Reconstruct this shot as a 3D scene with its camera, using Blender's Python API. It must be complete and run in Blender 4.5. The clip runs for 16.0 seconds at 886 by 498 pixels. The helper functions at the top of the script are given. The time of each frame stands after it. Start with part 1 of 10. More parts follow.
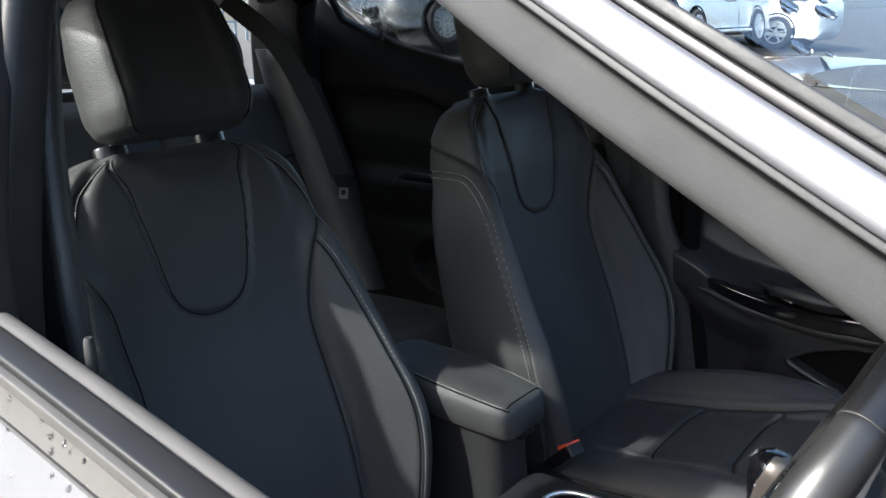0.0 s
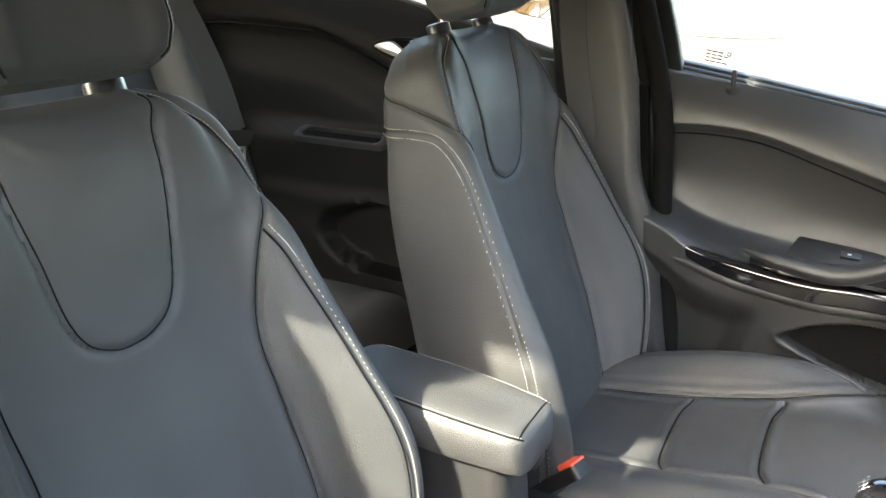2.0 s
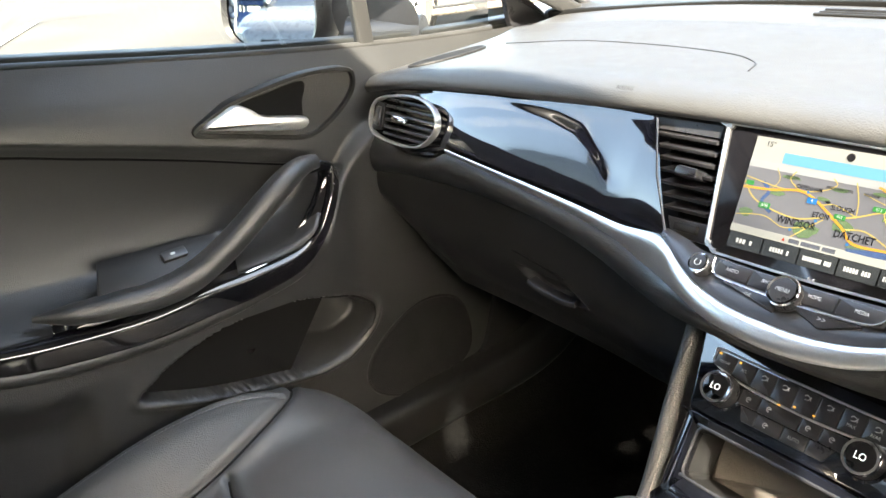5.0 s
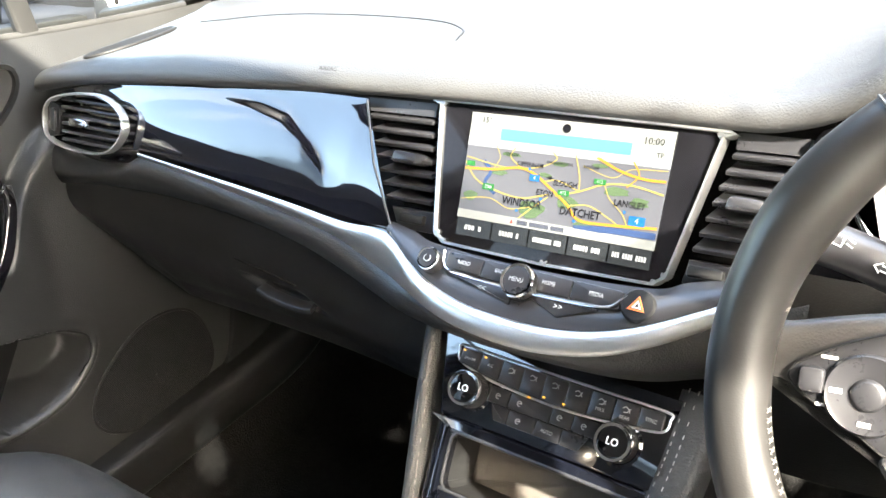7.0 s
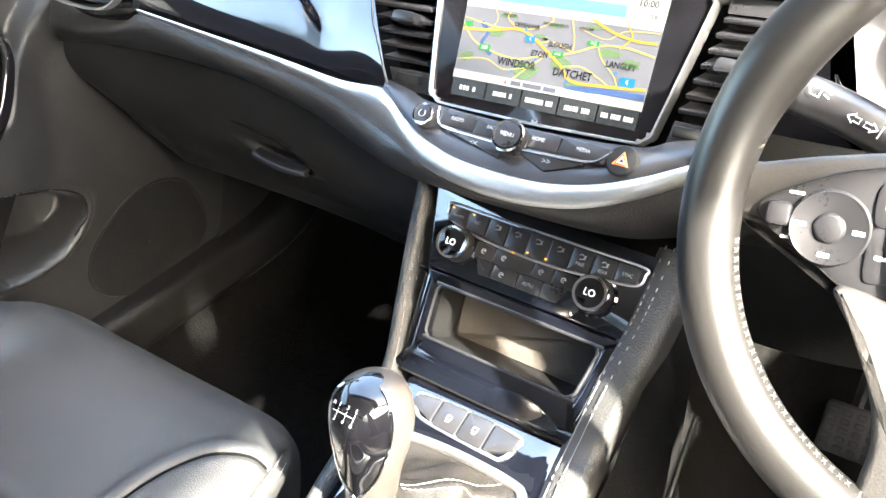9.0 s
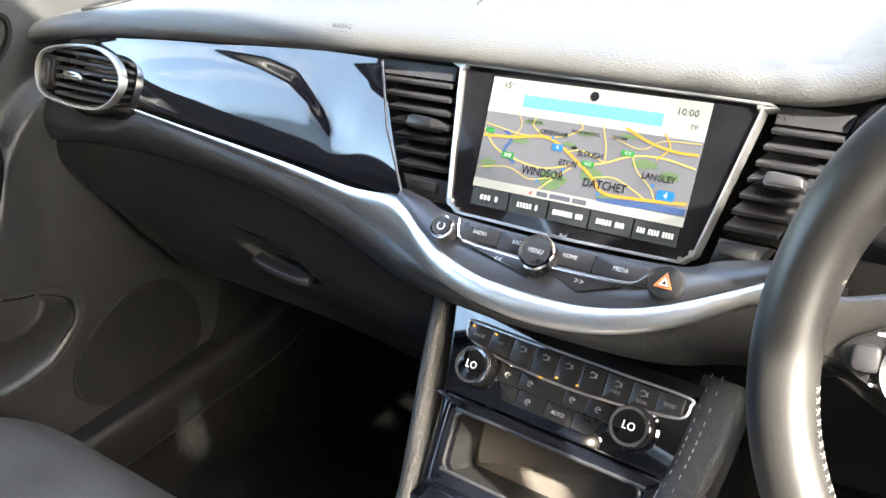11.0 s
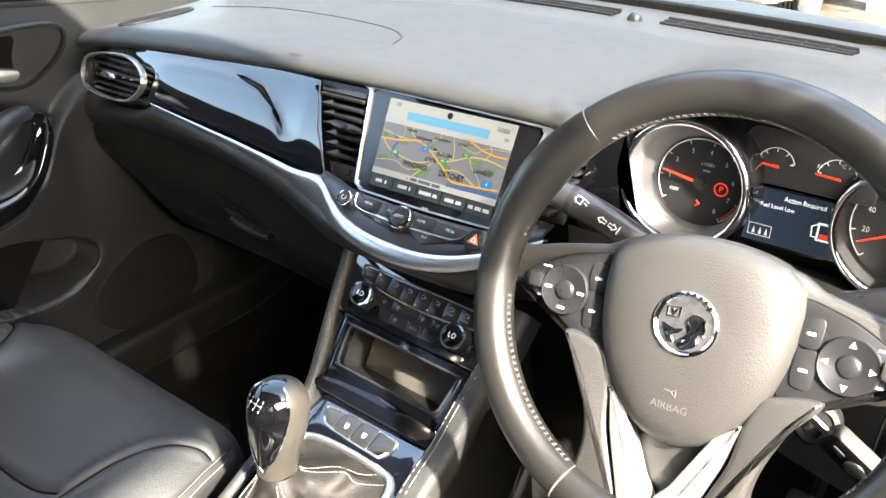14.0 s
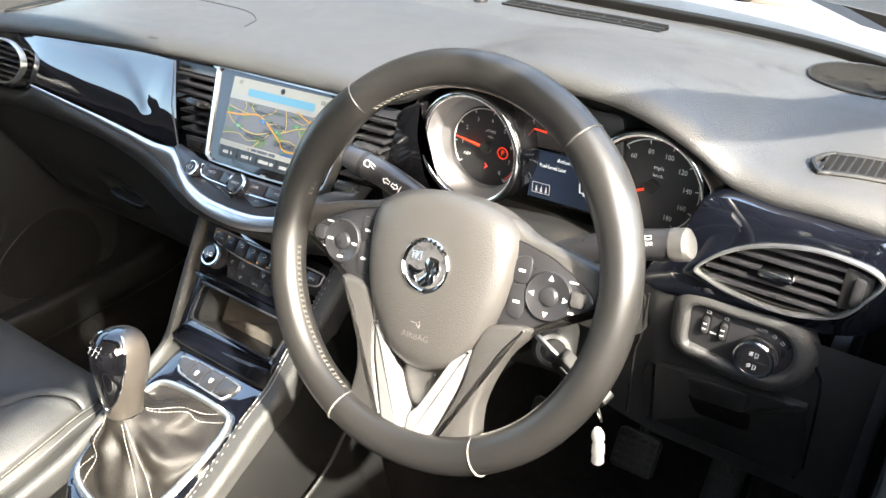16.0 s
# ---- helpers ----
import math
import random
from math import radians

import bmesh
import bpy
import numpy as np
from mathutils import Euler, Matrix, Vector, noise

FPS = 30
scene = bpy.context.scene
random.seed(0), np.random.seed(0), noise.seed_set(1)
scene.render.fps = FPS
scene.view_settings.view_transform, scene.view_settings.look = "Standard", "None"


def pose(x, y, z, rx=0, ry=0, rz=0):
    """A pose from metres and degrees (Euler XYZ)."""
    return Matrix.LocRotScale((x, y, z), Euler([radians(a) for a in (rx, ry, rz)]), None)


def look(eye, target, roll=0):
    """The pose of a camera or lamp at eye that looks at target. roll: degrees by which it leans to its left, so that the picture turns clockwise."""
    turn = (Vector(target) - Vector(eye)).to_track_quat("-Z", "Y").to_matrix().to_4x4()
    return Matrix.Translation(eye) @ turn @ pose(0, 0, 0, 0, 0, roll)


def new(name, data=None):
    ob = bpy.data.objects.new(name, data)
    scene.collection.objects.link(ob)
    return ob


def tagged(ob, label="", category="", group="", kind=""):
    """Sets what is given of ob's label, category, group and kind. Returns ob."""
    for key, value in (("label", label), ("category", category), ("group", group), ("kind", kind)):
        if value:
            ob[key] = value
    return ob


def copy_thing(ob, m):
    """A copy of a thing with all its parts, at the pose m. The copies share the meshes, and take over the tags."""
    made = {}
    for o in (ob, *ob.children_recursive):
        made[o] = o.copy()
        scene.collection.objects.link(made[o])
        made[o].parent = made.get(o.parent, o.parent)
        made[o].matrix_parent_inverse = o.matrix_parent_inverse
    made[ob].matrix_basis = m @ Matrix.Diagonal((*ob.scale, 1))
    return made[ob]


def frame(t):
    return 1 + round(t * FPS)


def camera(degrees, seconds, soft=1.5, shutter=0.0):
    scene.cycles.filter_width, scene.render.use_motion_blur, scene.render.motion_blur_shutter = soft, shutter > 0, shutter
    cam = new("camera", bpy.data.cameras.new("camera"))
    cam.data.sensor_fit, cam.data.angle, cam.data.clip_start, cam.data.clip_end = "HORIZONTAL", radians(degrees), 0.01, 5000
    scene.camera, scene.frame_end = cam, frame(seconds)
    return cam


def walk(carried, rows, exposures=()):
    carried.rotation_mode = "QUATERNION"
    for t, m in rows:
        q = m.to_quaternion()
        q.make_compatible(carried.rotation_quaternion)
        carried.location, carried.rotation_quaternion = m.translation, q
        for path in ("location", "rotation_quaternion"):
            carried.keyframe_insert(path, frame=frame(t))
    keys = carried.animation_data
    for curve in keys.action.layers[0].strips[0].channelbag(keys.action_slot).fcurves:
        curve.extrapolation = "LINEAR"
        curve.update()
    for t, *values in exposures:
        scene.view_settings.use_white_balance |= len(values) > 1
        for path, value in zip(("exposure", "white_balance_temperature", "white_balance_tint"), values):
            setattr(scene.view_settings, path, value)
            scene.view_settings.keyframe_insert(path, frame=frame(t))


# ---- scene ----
cam = camera(55.6, 16.0, soft=1.5)
PATH = [
    (0, (1.0235, 0.1726, 1.2236), (-0.4086, -0.9681, 0.7158), -1.12),
    (0.5, (0.9487, 0.0925, 1.2058), (-0.4887, -1.0324, 0.6780), -1.30),
    (1, (0.9168, 0.0460, 1.1723), (-0.5346, -1.0533, 0.6294), -1.44),
    (1.5, (0.8991, -0.0080, 1.1752), (-0.5685, -1.0706, 0.6032), -1.56),
    (2, (0.8705, -0.1847, 1.1853), (-0.7328, -0.9878, 0.5573), 0.66),
    (2.5, (0.8097, -0.3270, 1.1920), (-0.9023, -0.7785, 0.5027), 0.23),
    (3, (0.6685, -0.4355, 1.1810), (-1.0854, -0.5958, 0.4680), -2.78),
    (3.5, (0.5366, -0.4902, 1.1477), (-1.2124, -0.3663, 0.4158), -2.80),
    (4, (0.4312, -0.5220, 1.1342), (-1.2749, -0.1589, 0.3810), -4.07),
    (4.5, (0.3654, -0.5194, 1.1276), (-1.2225, 0.1812, 0.3544), -5.79),
    (5, (0.3182, -0.4636, 1.1274), (-1.0696, 0.5451, 0.3107), -6.73),
    (5.2, (0.3087, -0.4408, 1.1326), (-1.0106, 0.6477, 0.3051), -7.40),
    (7.3, (0.276, -0.36, 1.106), (-0.723, 1.051, 0.099), -5.5),
    (7.5, (0.277, -0.371, 1.101), (-0.704, 1.031, 0.065), -5.1),
    (8, (0.284, -0.386, 1.09), (-0.674, 0.97, -0.024), -5.2),
    (8.5, (0.293, -0.402, 1.08), (-0.661, 0.932, -0.065), -4.1),
    (9, (0.299, -0.405, 1.084), (-0.658, 0.916, -0.074), -3.5),
    (9.5, (0.29, -0.394, 1.09), (-0.663, 0.919, -0.079), -3.3),
    (10, (0.25, -0.362, 1.094), (-0.714, 0.992, -0.018), -3.8),
    (10.2, (0.239, -0.354, 1.078), (-0.75, 1.026, 0.02), -3.8),
    (12.3, (0.319, -0.428, 1.095), (-0.662, 1.019, 0.123), -2.1),
    (12.5, (0.349, -0.446, 1.102), (-0.637, 0.997, 0.128), -0.7),
    (13, (0.396, -0.475, 1.141), (-0.616, 0.936, 0.149), -0.8),
    (13.5, (0.457, -0.504, 1.169), (-0.576, 0.893, 0.179), -0.4),
    (14, (0.525, -0.51, 1.197), (-0.523, 0.869, 0.198), -0.4),
    (14.5, (0.596, -0.475, 1.211), (-0.437, 0.905, 0.198), 0.2),
    (15, (0.65, -0.459, 1.233), (-0.358, 0.933, 0.211), 0.7),
    (15.5, (0.69, -0.476, 1.249), (-0.306, 0.917, 0.217), 0.2),
    (16, (0.729, -0.489, 1.231), (-0.263, 0.899, 0.188), -0.6),
]
EXPOSURES = [(0.0, 0.50), (0.5, 2.3), (1.0, 3.3), (1.5, 3.1), (2.5, 2.80), (3.5, 3.15), (4.2, 3.25), (5.0, 2.6), (8.0, 3.2), (9.0, 3.25), (10.0, 3.05), (12.5, 2.45), (14.0, 2.1), (16.0, 1.95)]
BASE_STOPS = 2.0
walk(cam, [(t, look(eye, target, roll)) for t, eye, target, roll in PATH], [(t, s + BASE_STOPS, float(np.interp(t, [0, 0.6, 1.2, 2.4, 5.0, 8.0, 16.0], [6250, 6600, 7000, 7900, 7700, 7150, 7250])), 6) for t, s in EXPOSURES])

# ---- world and sun ----
SUN_ELEV, SUN_TURN = 42.3, -22.0  # degrees above the horizon; degrees ahead of the car's right side
world = bpy.data.worlds.new("sky")
scene.world = world
world.use_nodes = True
_wn = world.node_tree.nodes
_sky = _wn.new("ShaderNodeTexSky")
_sky.sky_type, _sky.sun_disc = "NISHITA", False
_sky.sun_elevation, _sky.sun_rotation = radians(SUN_ELEV), radians(90 - SUN_TURN)
_sky.air_density, _sky.dust_density = 1.0, 3.5
world.node_tree.links.new(_sky.outputs[0], _wn["Background"].inputs[0])
_wn["Background"].inputs[1].default_value = 0.15
sun_dir = Vector((math.cos(radians(SUN_ELEV)) * math.cos(radians(SUN_TURN)), math.cos(radians(SUN_ELEV)) * math.sin(radians(SUN_TURN)), math.sin(radians(SUN_ELEV))))
_sun = bpy.data.lights.new("sun", "SUN")
_sun.energy, _sun.angle, _sun.color = 2.35, radians(1.5), (1.0, 0.97, 0.93)
new("sun", _sun).matrix_world = look(sun_dir * 30, (0, 0, 0))


# ---- geometry tools: each shape is a pair (vertices, faces) ----
def arr(p):
    return np.array(p, float)


def cr(pts, n, closed=False):
    """A smooth curve of n points through pts."""
    p = arr(pts)
    m = len(p)
    if closed:
        q = np.vstack([p[-1:], p, p[:2]])
        s = np.linspace(0, m, n, endpoint=False)
    else:
        q = np.vstack([2 * p[:1] - p[1:2], p, 2 * p[-1:] - p[-2:-1]])
        s = np.linspace(0, m - 1, n)
    i = np.minimum(s.astype(int), (m if closed else m - 1) - 1)
    f = (s - i)[:, None]
    a, b, c, d = q[i], q[i + 1], q[i + 2], q[i + 3]
    return 0.5 * (2 * b + (c - a) * f + (2 * a - 5 * b + 4 * c - d) * f**2 + (3 * b - a - 3 * c + d) * f**3)


def even(pts, n):
    """Points at even steps along a polyline."""
    p = arr(pts)
    s = np.r_[0, np.cumsum(np.linalg.norm(np.diff(p, axis=0), axis=1))]
    x = np.linspace(0, s[-1], n)
    return np.stack([np.interp(x, s, p[:, k]) for k in range(p.shape[1])], 1)


def plen(p):
    return float(np.linalg.norm(np.diff(arr(p), axis=0), axis=1).sum())


def interp(x, xs, ys):
    return float(np.interp(x, xs, ys))


def smooth_at(x, xs, ys):
    """A smooth curve through (xs, ys), read at x."""
    x = np.clip(np.asarray(x, float), xs[0], xs[-1])
    xs, ys = arr(xs), arr(ys)
    d = np.gradient(ys, xs)
    i = np.clip(np.searchsorted(xs, x, side="right") - 1, 0, len(xs) - 2)
    h = xs[i + 1] - xs[i]
    t = (x - xs[i]) / h
    return (2 * t**3 - 3 * t**2 + 1) * ys[i] + (t**3 - 2 * t**2 + t) * h * d[i] + (-2 * t**3 + 3 * t**2) * ys[i + 1] + (t**3 - t**2) * h * d[i + 1]


def unit(v):
    v = arr(v)
    return v / (np.linalg.norm(v, axis=-1, keepdims=True) + 1e-12)


def join(*shapes):
    V, F, k = [], [], 0
    for v, f in shapes:
        V.extend(map(tuple, v))
        F.extend([tuple(i + k for i in q) for q in f])
        k += len(v)
    return V, F


def move(shape, m):
    return [tuple(m @ Vector(v)) for v in shape[0]], shape[1]


def base(o, ex, ey):
    """A frame with its x along ex, y near ey and z out of their plane."""
    ex = Vector(ex).normalized()
    n = ex.cross(Vector(ey)).normalized()
    ey = n.cross(ex)
    return Matrix(((ex.x, ey.x, n.x, o[0]), (ex.y, ey.y, n.y, o[1]), (ex.z, ey.z, n.z, o[2]), (0, 0, 0, 1)))


def grid(P, closed_u=False, closed_v=False):
    """A sheet from an array of points [i][j]."""
    P = arr(P)
    a, b = P.shape[:2]
    F = []
    for i in range(a if closed_u else a - 1):
        for j in range(b if closed_v else b - 1):
            F.append((i * b + j, i * b + (j + 1) % b, ((i + 1) % a) * b + (j + 1) % b, ((i + 1) % a) * b + j))
    return P.reshape(-1, 3).tolist(), F


def flip(shape):
    return shape[0], [tuple(reversed(f)) for f in shape[1]]


def loft(rings, caps=True):
    """A body through closed rings of equal count."""
    V, F = grid(rings, closed_v=True)
    m, k = len(rings[0]), len(rings)
    if caps:
        F = F + [tuple(reversed(range(m))), tuple(range((k - 1) * m, k * m))]
    return V, F


def turns(path, up):
    """Tangents, sides and ups along a path."""
    p = arr(path)
    t = unit(np.gradient(p, axis=0))
    up = np.broadcast_to(arr(up), p.shape)
    s = unit(np.cross(t, up))
    return t, s, np.cross(s, t)


def sweep(path, profile, up=(0, 0, 1), scale=None, caps=True):
    """A closed profile of (side, up) pairs drawn along a path."""
    p = arr(path)
    t, s, u = turns(p, up)
    k = np.ones(len(p)) if scale is None else arr(scale)
    rings = [p[i] + np.outer([a for a, _ in profile], s[i]) * k[i] + np.outer([b for _, b in profile], u[i]) * k[i] for i in range(len(p))]
    return loft(rings, caps)


def tube(path, r, n=10, caps=True, closed=False):
    p = arr(path)
    r = np.broadcast_to(arr(r), (len(p),))
    t = unit(np.roll(p, -1, 0) - np.roll(p, 1, 0)) if closed else unit(np.gradient(p, axis=0))
    ref = arr((0, 0, 1)) if abs(t[0][2]) < 0.9 else arr((1, 0, 0))
    a = unit(np.cross(t[0], ref))
    rings = []
    for i in range(len(p)):
        a = unit(a - t[i] * (a @ t[i]))
        b = np.cross(t[i], a)
        w = np.linspace(0, 2 * np.pi, n, endpoint=False)
        rings.append(p[i] + r[i] * (np.outer(np.cos(w), a) + np.outer(np.sin(w), b)))
    if closed:
        return grid(rings, closed_u=True, closed_v=True)
    return loft(rings, caps)


def ring_disc(pairs, n=48, caps=True):
    """A turned body round z from (radius, height) pairs; ends at the axis are closed."""
    w = np.linspace(0, 2 * np.pi, n, endpoint=False)
    rings = [np.stack([r * np.cos(w), r * np.sin(w), np.full(n, z)], 1) for r, z in pairs]
    return loft(rings, caps)


def rrect(w, h, r, n=5):
    pts = []
    for cx, cy, a in ((w / 2 - r, h / 2 - r, 0), (-w / 2 + r, h / 2 - r, 90), (-w / 2 + r, -h / 2 + r, 180), (w / 2 - r, -h / 2 + r, 270)):
        for k in range(n + 1):
            b = radians(a + 90 * k / n)
            pts.append((cx + r * math.cos(b), cy + r * math.sin(b)))
    return pts


def rounded(poly, r, n=4):
    """A polygon with its corners cut round."""
    p = arr(poly)
    out = []
    for i in range(len(p)):
        a, b, c = p[i - 1], p[i], p[(i + 1) % len(p)]
        la, lc = np.linalg.norm(a - b), np.linalg.norm(c - b)
        k = min(r, la * 0.45, lc * 0.45)
        s, e = b + (a - b) / la * k, b + (c - b) / lc * k
        for q in range(n + 1):
            t = q / n
            out.append((1 - t) ** 2 * s + 2 * t * (1 - t) * b + t**2 * e)
    return [tuple(q) for q in out]


def inset(poly, d):
    p = arr(poly)
    area = 0.5 * np.sum(p[:, 0] * np.roll(p[:, 1], -1) - np.roll(p[:, 0], -1) * p[:, 1])
    e = unit(np.roll(p, -1, 0) - p)
    n = np.stack([-e[:, 1], e[:, 0]], 1) * np.sign(area)
    m = unit(n + np.roll(n, 1, 0))
    return (p + m * d).tolist()


def prism(poly, z0, z1, bevel=0.0):
    """A plate of that outline from z0 to z1, its upper edge rounded."""
    p = arr(poly)
    if np.sum(p[:, 0] * np.roll(p[:, 1], -1) - np.roll(p[:, 0], -1) * p[:, 1]) < 0:
        p = p[::-1]
    put = lambda q, z: np.c_[arr(q), np.full(len(q), z)]
    rings = [put(p, z0)]
    if bevel:
        rings += [put(p, z1 - bevel), put(inset(p, bevel * 0.3), z1 - bevel * 0.3), put(inset(p, bevel), z1)]
    else:
        rings.append(put(p, z1))
    return loft(rings)


def box(w, d, h, bevel=0.003):
    """A block standing on the origin."""
    return prism(rrect(w, d, min(bevel * 1.5, w * 0.45, d * 0.45), 2), 0, h, min(bevel, h * 0.45))


def frame_plate(outer, inner, z0, z1, bevel=0.001):
    """A flat ring between two outlines of equal count."""
    o, i = arr(outer), arr(inner)
    put = lambda q, z: np.c_[arr(q), np.full(len(q), z)]
    rings = [put(o, z0), put(o, z1 - bevel), put(o + (i - o) * 0.15, z1), put(o + (i - o) * 0.85, z1), put(i, z1 - bevel), put(i, z0)]
    return grid(rings, closed_u=True, closed_v=True)


def stitches(path, up, pitch=0.0046, length=0.0031, w=0.0009, lift=0.0006, slant=0.0):
    p = arr(path)
    n = max(2, int(plen(p) / pitch))
    up = np.broadcast_to(arr(up), p.shape)
    q = even(np.c_[p, up], n)
    q, u = q[:, :3], unit(q[:, 3:])
    t = unit(np.gradient(q, axis=0))
    s = unit(np.cross(t, u))
    shapes = []
    for i in range(n):
        a = t[i] * length / 2 + s[i] * slant
        b, c = s[i] * w / 2, u[i] * lift
        o = q[i]
        V = [o - a - b, o - a + b, o + a + b, o + a - b, o - a * 0.7 - b * 0.5 + c, o - a * 0.7 + b * 0.5 + c, o + a * 0.7 + b * 0.5 + c, o + a * 0.7 - b * 0.5 + c]
        shapes.append(([tuple(v) for v in V], [(4, 5, 6, 7), (0, 1, 5, 4), (1, 2, 6, 5), (2, 3, 7, 6), (3, 0, 4, 7)]))
    return join(*shapes)


# ---- things and parts ----
def thing(name, at, label, category, group="", kind=""):
    ob = new(name)
    ob.empty_display_size = 0.05
    ob.matrix_basis = Matrix.Translation(at)
    return tagged(ob, label, category, group, kind)


def solid(name, shape, mat, sharp=42):
    me = bpy.data.meshes.new(name)
    me.from_pydata([tuple(map(float, v)) for v in shape[0]], [], [tuple(int(i) for i in f) for f in shape[1]])
    me.materials.append(mat)
    me.polygons.foreach_set("use_smooth", [True] * len(me.polygons))
    bm = bmesh.new()
    bm.from_mesh(me)
    bmesh.ops.recalc_face_normals(bm, faces=bm.faces)
    bm.to_mesh(me)
    bm.free()
    me.set_sharp_from_angle(angle=radians(sharp))
    return new(name, me)


def part(name, shape, mat, parent, label="", sharp=42):
    ob = solid(name, shape, mat, sharp)
    ob.parent = parent
    if parent.parent is None and parent.type == "EMPTY":
        ob.matrix_parent_inverse = parent.matrix_basis.inverted()
    return tagged(ob, label)


def whole(name, shape, mat, label, category="", kind="", group="", sharp=42):
    return tagged(solid(name, shape, mat, sharp), label, category, group, kind)


def words(text, size, m, mat, parent, x=0.0, y=0.0, align="CENTER", name="lettering", squash=1.0, weight=0.0):
    cu = bpy.data.curves.new(name, "FONT")
    cu.body, cu.size, cu.align_x, cu.align_y, cu.resolution_u = text, size, align, "CENTER", 2
    cu.offset = weight
    tmp = bpy.data.objects.new(name, cu)
    me = bpy.data.meshes.new_from_object(tmp)
    bpy.data.objects.remove(tmp)
    me.name = name
    me.transform(m @ Matrix.Translation((x, y, 0)) @ Matrix.Diagonal((squash, 1, 1, 1)))
    me.materials.clear()
    me.materials.append(mat)
    ob = new(name, me)
    ob.parent = parent
    if parent.parent is None and parent.type == "EMPTY":
        ob.matrix_parent_inverse = parent.matrix_basis.inverted()
    return ob


# ---- materials ----
def material(name, color, rough=0.5, metal=0.0, spec=0.5, grain=0.0, grain_size=0.002, vary=0.15, vary_size=0.05, coat=0.0, kind="leather", rough_vary=0.1, emit=None, emit_strength=0.0):
    """Colour with variation at two scales, a fine relief, and a roughness that wanders."""
    m = bpy.data.materials.new(name)
    m.use_nodes = True
    nt = m.node_tree
    p = nt.nodes["Principled BSDF"]
    p.inputs["Base Color"].default_value = (*color, 1)
    p.inputs["Roughness"].default_value = rough
    p.inputs["Metallic"].default_value = metal
    p.inputs["Specular IOR Level"].default_value = spec
    p.inputs["Coat Weight"].default_value = coat
    p.inputs["Coat Roughness"].default_value = 0.03
    if emit:
        p.inputs["Emission Color"].default_value = (*emit, 1)
        p.inputs["Emission Strength"].default_value = emit_strength
    co = nt.nodes.new("ShaderNodeTexCoord")
    if vary:
        n1 = nt.nodes.new("ShaderNodeTexNoise")
        n1.inputs["Scale"].default_value, n1.inputs["Detail"].default_value = 1 / vary_size, 5
        n2 = nt.nodes.new("ShaderNodeTexNoise")
        n2.inputs["Scale"].default_value, n2.inputs["Detail"].default_value = 14 / vary_size, 3
        for n in (n1, n2):
            nt.links.new(co.outputs["Object"], n.inputs["Vector"])
        mx = nt.nodes.new("ShaderNodeMath")
        mx.operation = "MULTIPLY_ADD"
        mx.inputs[1].default_value = 0.35
        nt.links.new(n2.outputs["Fac"], mx.inputs[0])
        nt.links.new(n1.outputs["Fac"], mx.inputs[2])
        rp = nt.nodes.new("ShaderNodeValToRGB")
        rp.color_ramp.elements[0].position, rp.color_ramp.elements[1].position = 0.45, 0.9
        rp.color_ramp.elements[0].color = (*[c * (1 - vary) for c in color], 1)
        rp.color_ramp.elements[1].color = (*[min(1, c * (1 + vary)) for c in color], 1)
        nt.links.new(mx.outputs[0], rp.inputs[0])
        nt.links.new(rp.outputs[0], p.inputs["Base Color"])
        mr = nt.nodes.new("ShaderNodeMapRange")
        mr.inputs["From Min"].default_value, mr.inputs["From Max"].default_value = 0.4, 0.95
        mr.inputs["To Min"].default_value, mr.inputs["To Max"].default_value = max(0.02, rough - rough_vary), rough + rough_vary
        nt.links.new(mx.outputs[0], mr.inputs[0])
        nt.links.new(mr.outputs[0], p.inputs["Roughness"])
    if grain:
        b = nt.nodes.new("ShaderNodeBump")
        b.inputs["Strength"].default_value, b.inputs["Distance"].default_value = grain, grain_size * 0.35
        if kind == "leather":
            v = nt.nodes.new("ShaderNodeTexVoronoi")
            v.feature = "F1"
            v.inputs["Scale"].default_value = 1 / grain_size
            nt.links.new(co.outputs["Object"], v.inputs["Vector"])
            nt.links.new(v.outputs["Distance"], b.inputs["Height"])
        else:
            v = nt.nodes.new("ShaderNodeTexNoise")
            v.inputs["Scale"].default_value, v.inputs["Detail"].default_value = 1 / grain_size, 6
            nt.links.new(co.outputs["Object"], v.inputs["Vector"])
            nt.links.new(v.outputs["Fac"], b.inputs["Height"])
        nt.links.new(b.outputs[0], p.inputs["Normal"])
    return m


LEATHER = material("black_leather", (0.036, 0.036, 0.0355), 0.54, grain=0.75, grain_size=0.0016, vary=0.12, vary_size=0.09)
LEATHER_FINE = material("smooth_black_leather", (0.032, 0.0325, 0.033), 0.54, grain=0.30, grain_size=0.0012, vary=0.15, vary_size=0.07)
LEATHER_WHEEL = material("worn_wheel_leather", (0.0135, 0.0131, 0.0128), 0.34, grain=0.10, grain_size=0.0011, vary=0.10, vary_size=0.06, rough_vary=0.03)
LEATHER_BOOT = material("soft_boot_leather", (0.0105, 0.0090, 0.0076), 0.56, spec=0.3, grain=0.5, grain_size=0.0014, vary=0.2, vary_size=0.03)
CLOTH = material("black_headrest_cloth", (0.014, 0.014, 0.014), 0.8, grain=0.5, grain_size=0.0008, kind="noise", vary=0.1)
SOFT = material("grained_soft_plastic", (0.0237, 0.0238, 0.0238), 0.40, grain=0.5, grain_size=0.0016, vary=0.1, vary_size=0.12)
DASHTOP = material("grained_dash_skin", (0.034, 0.034, 0.034), 0.50, grain=0.5, grain_size=0.0017, vary=0.08, vary_size=0.2)
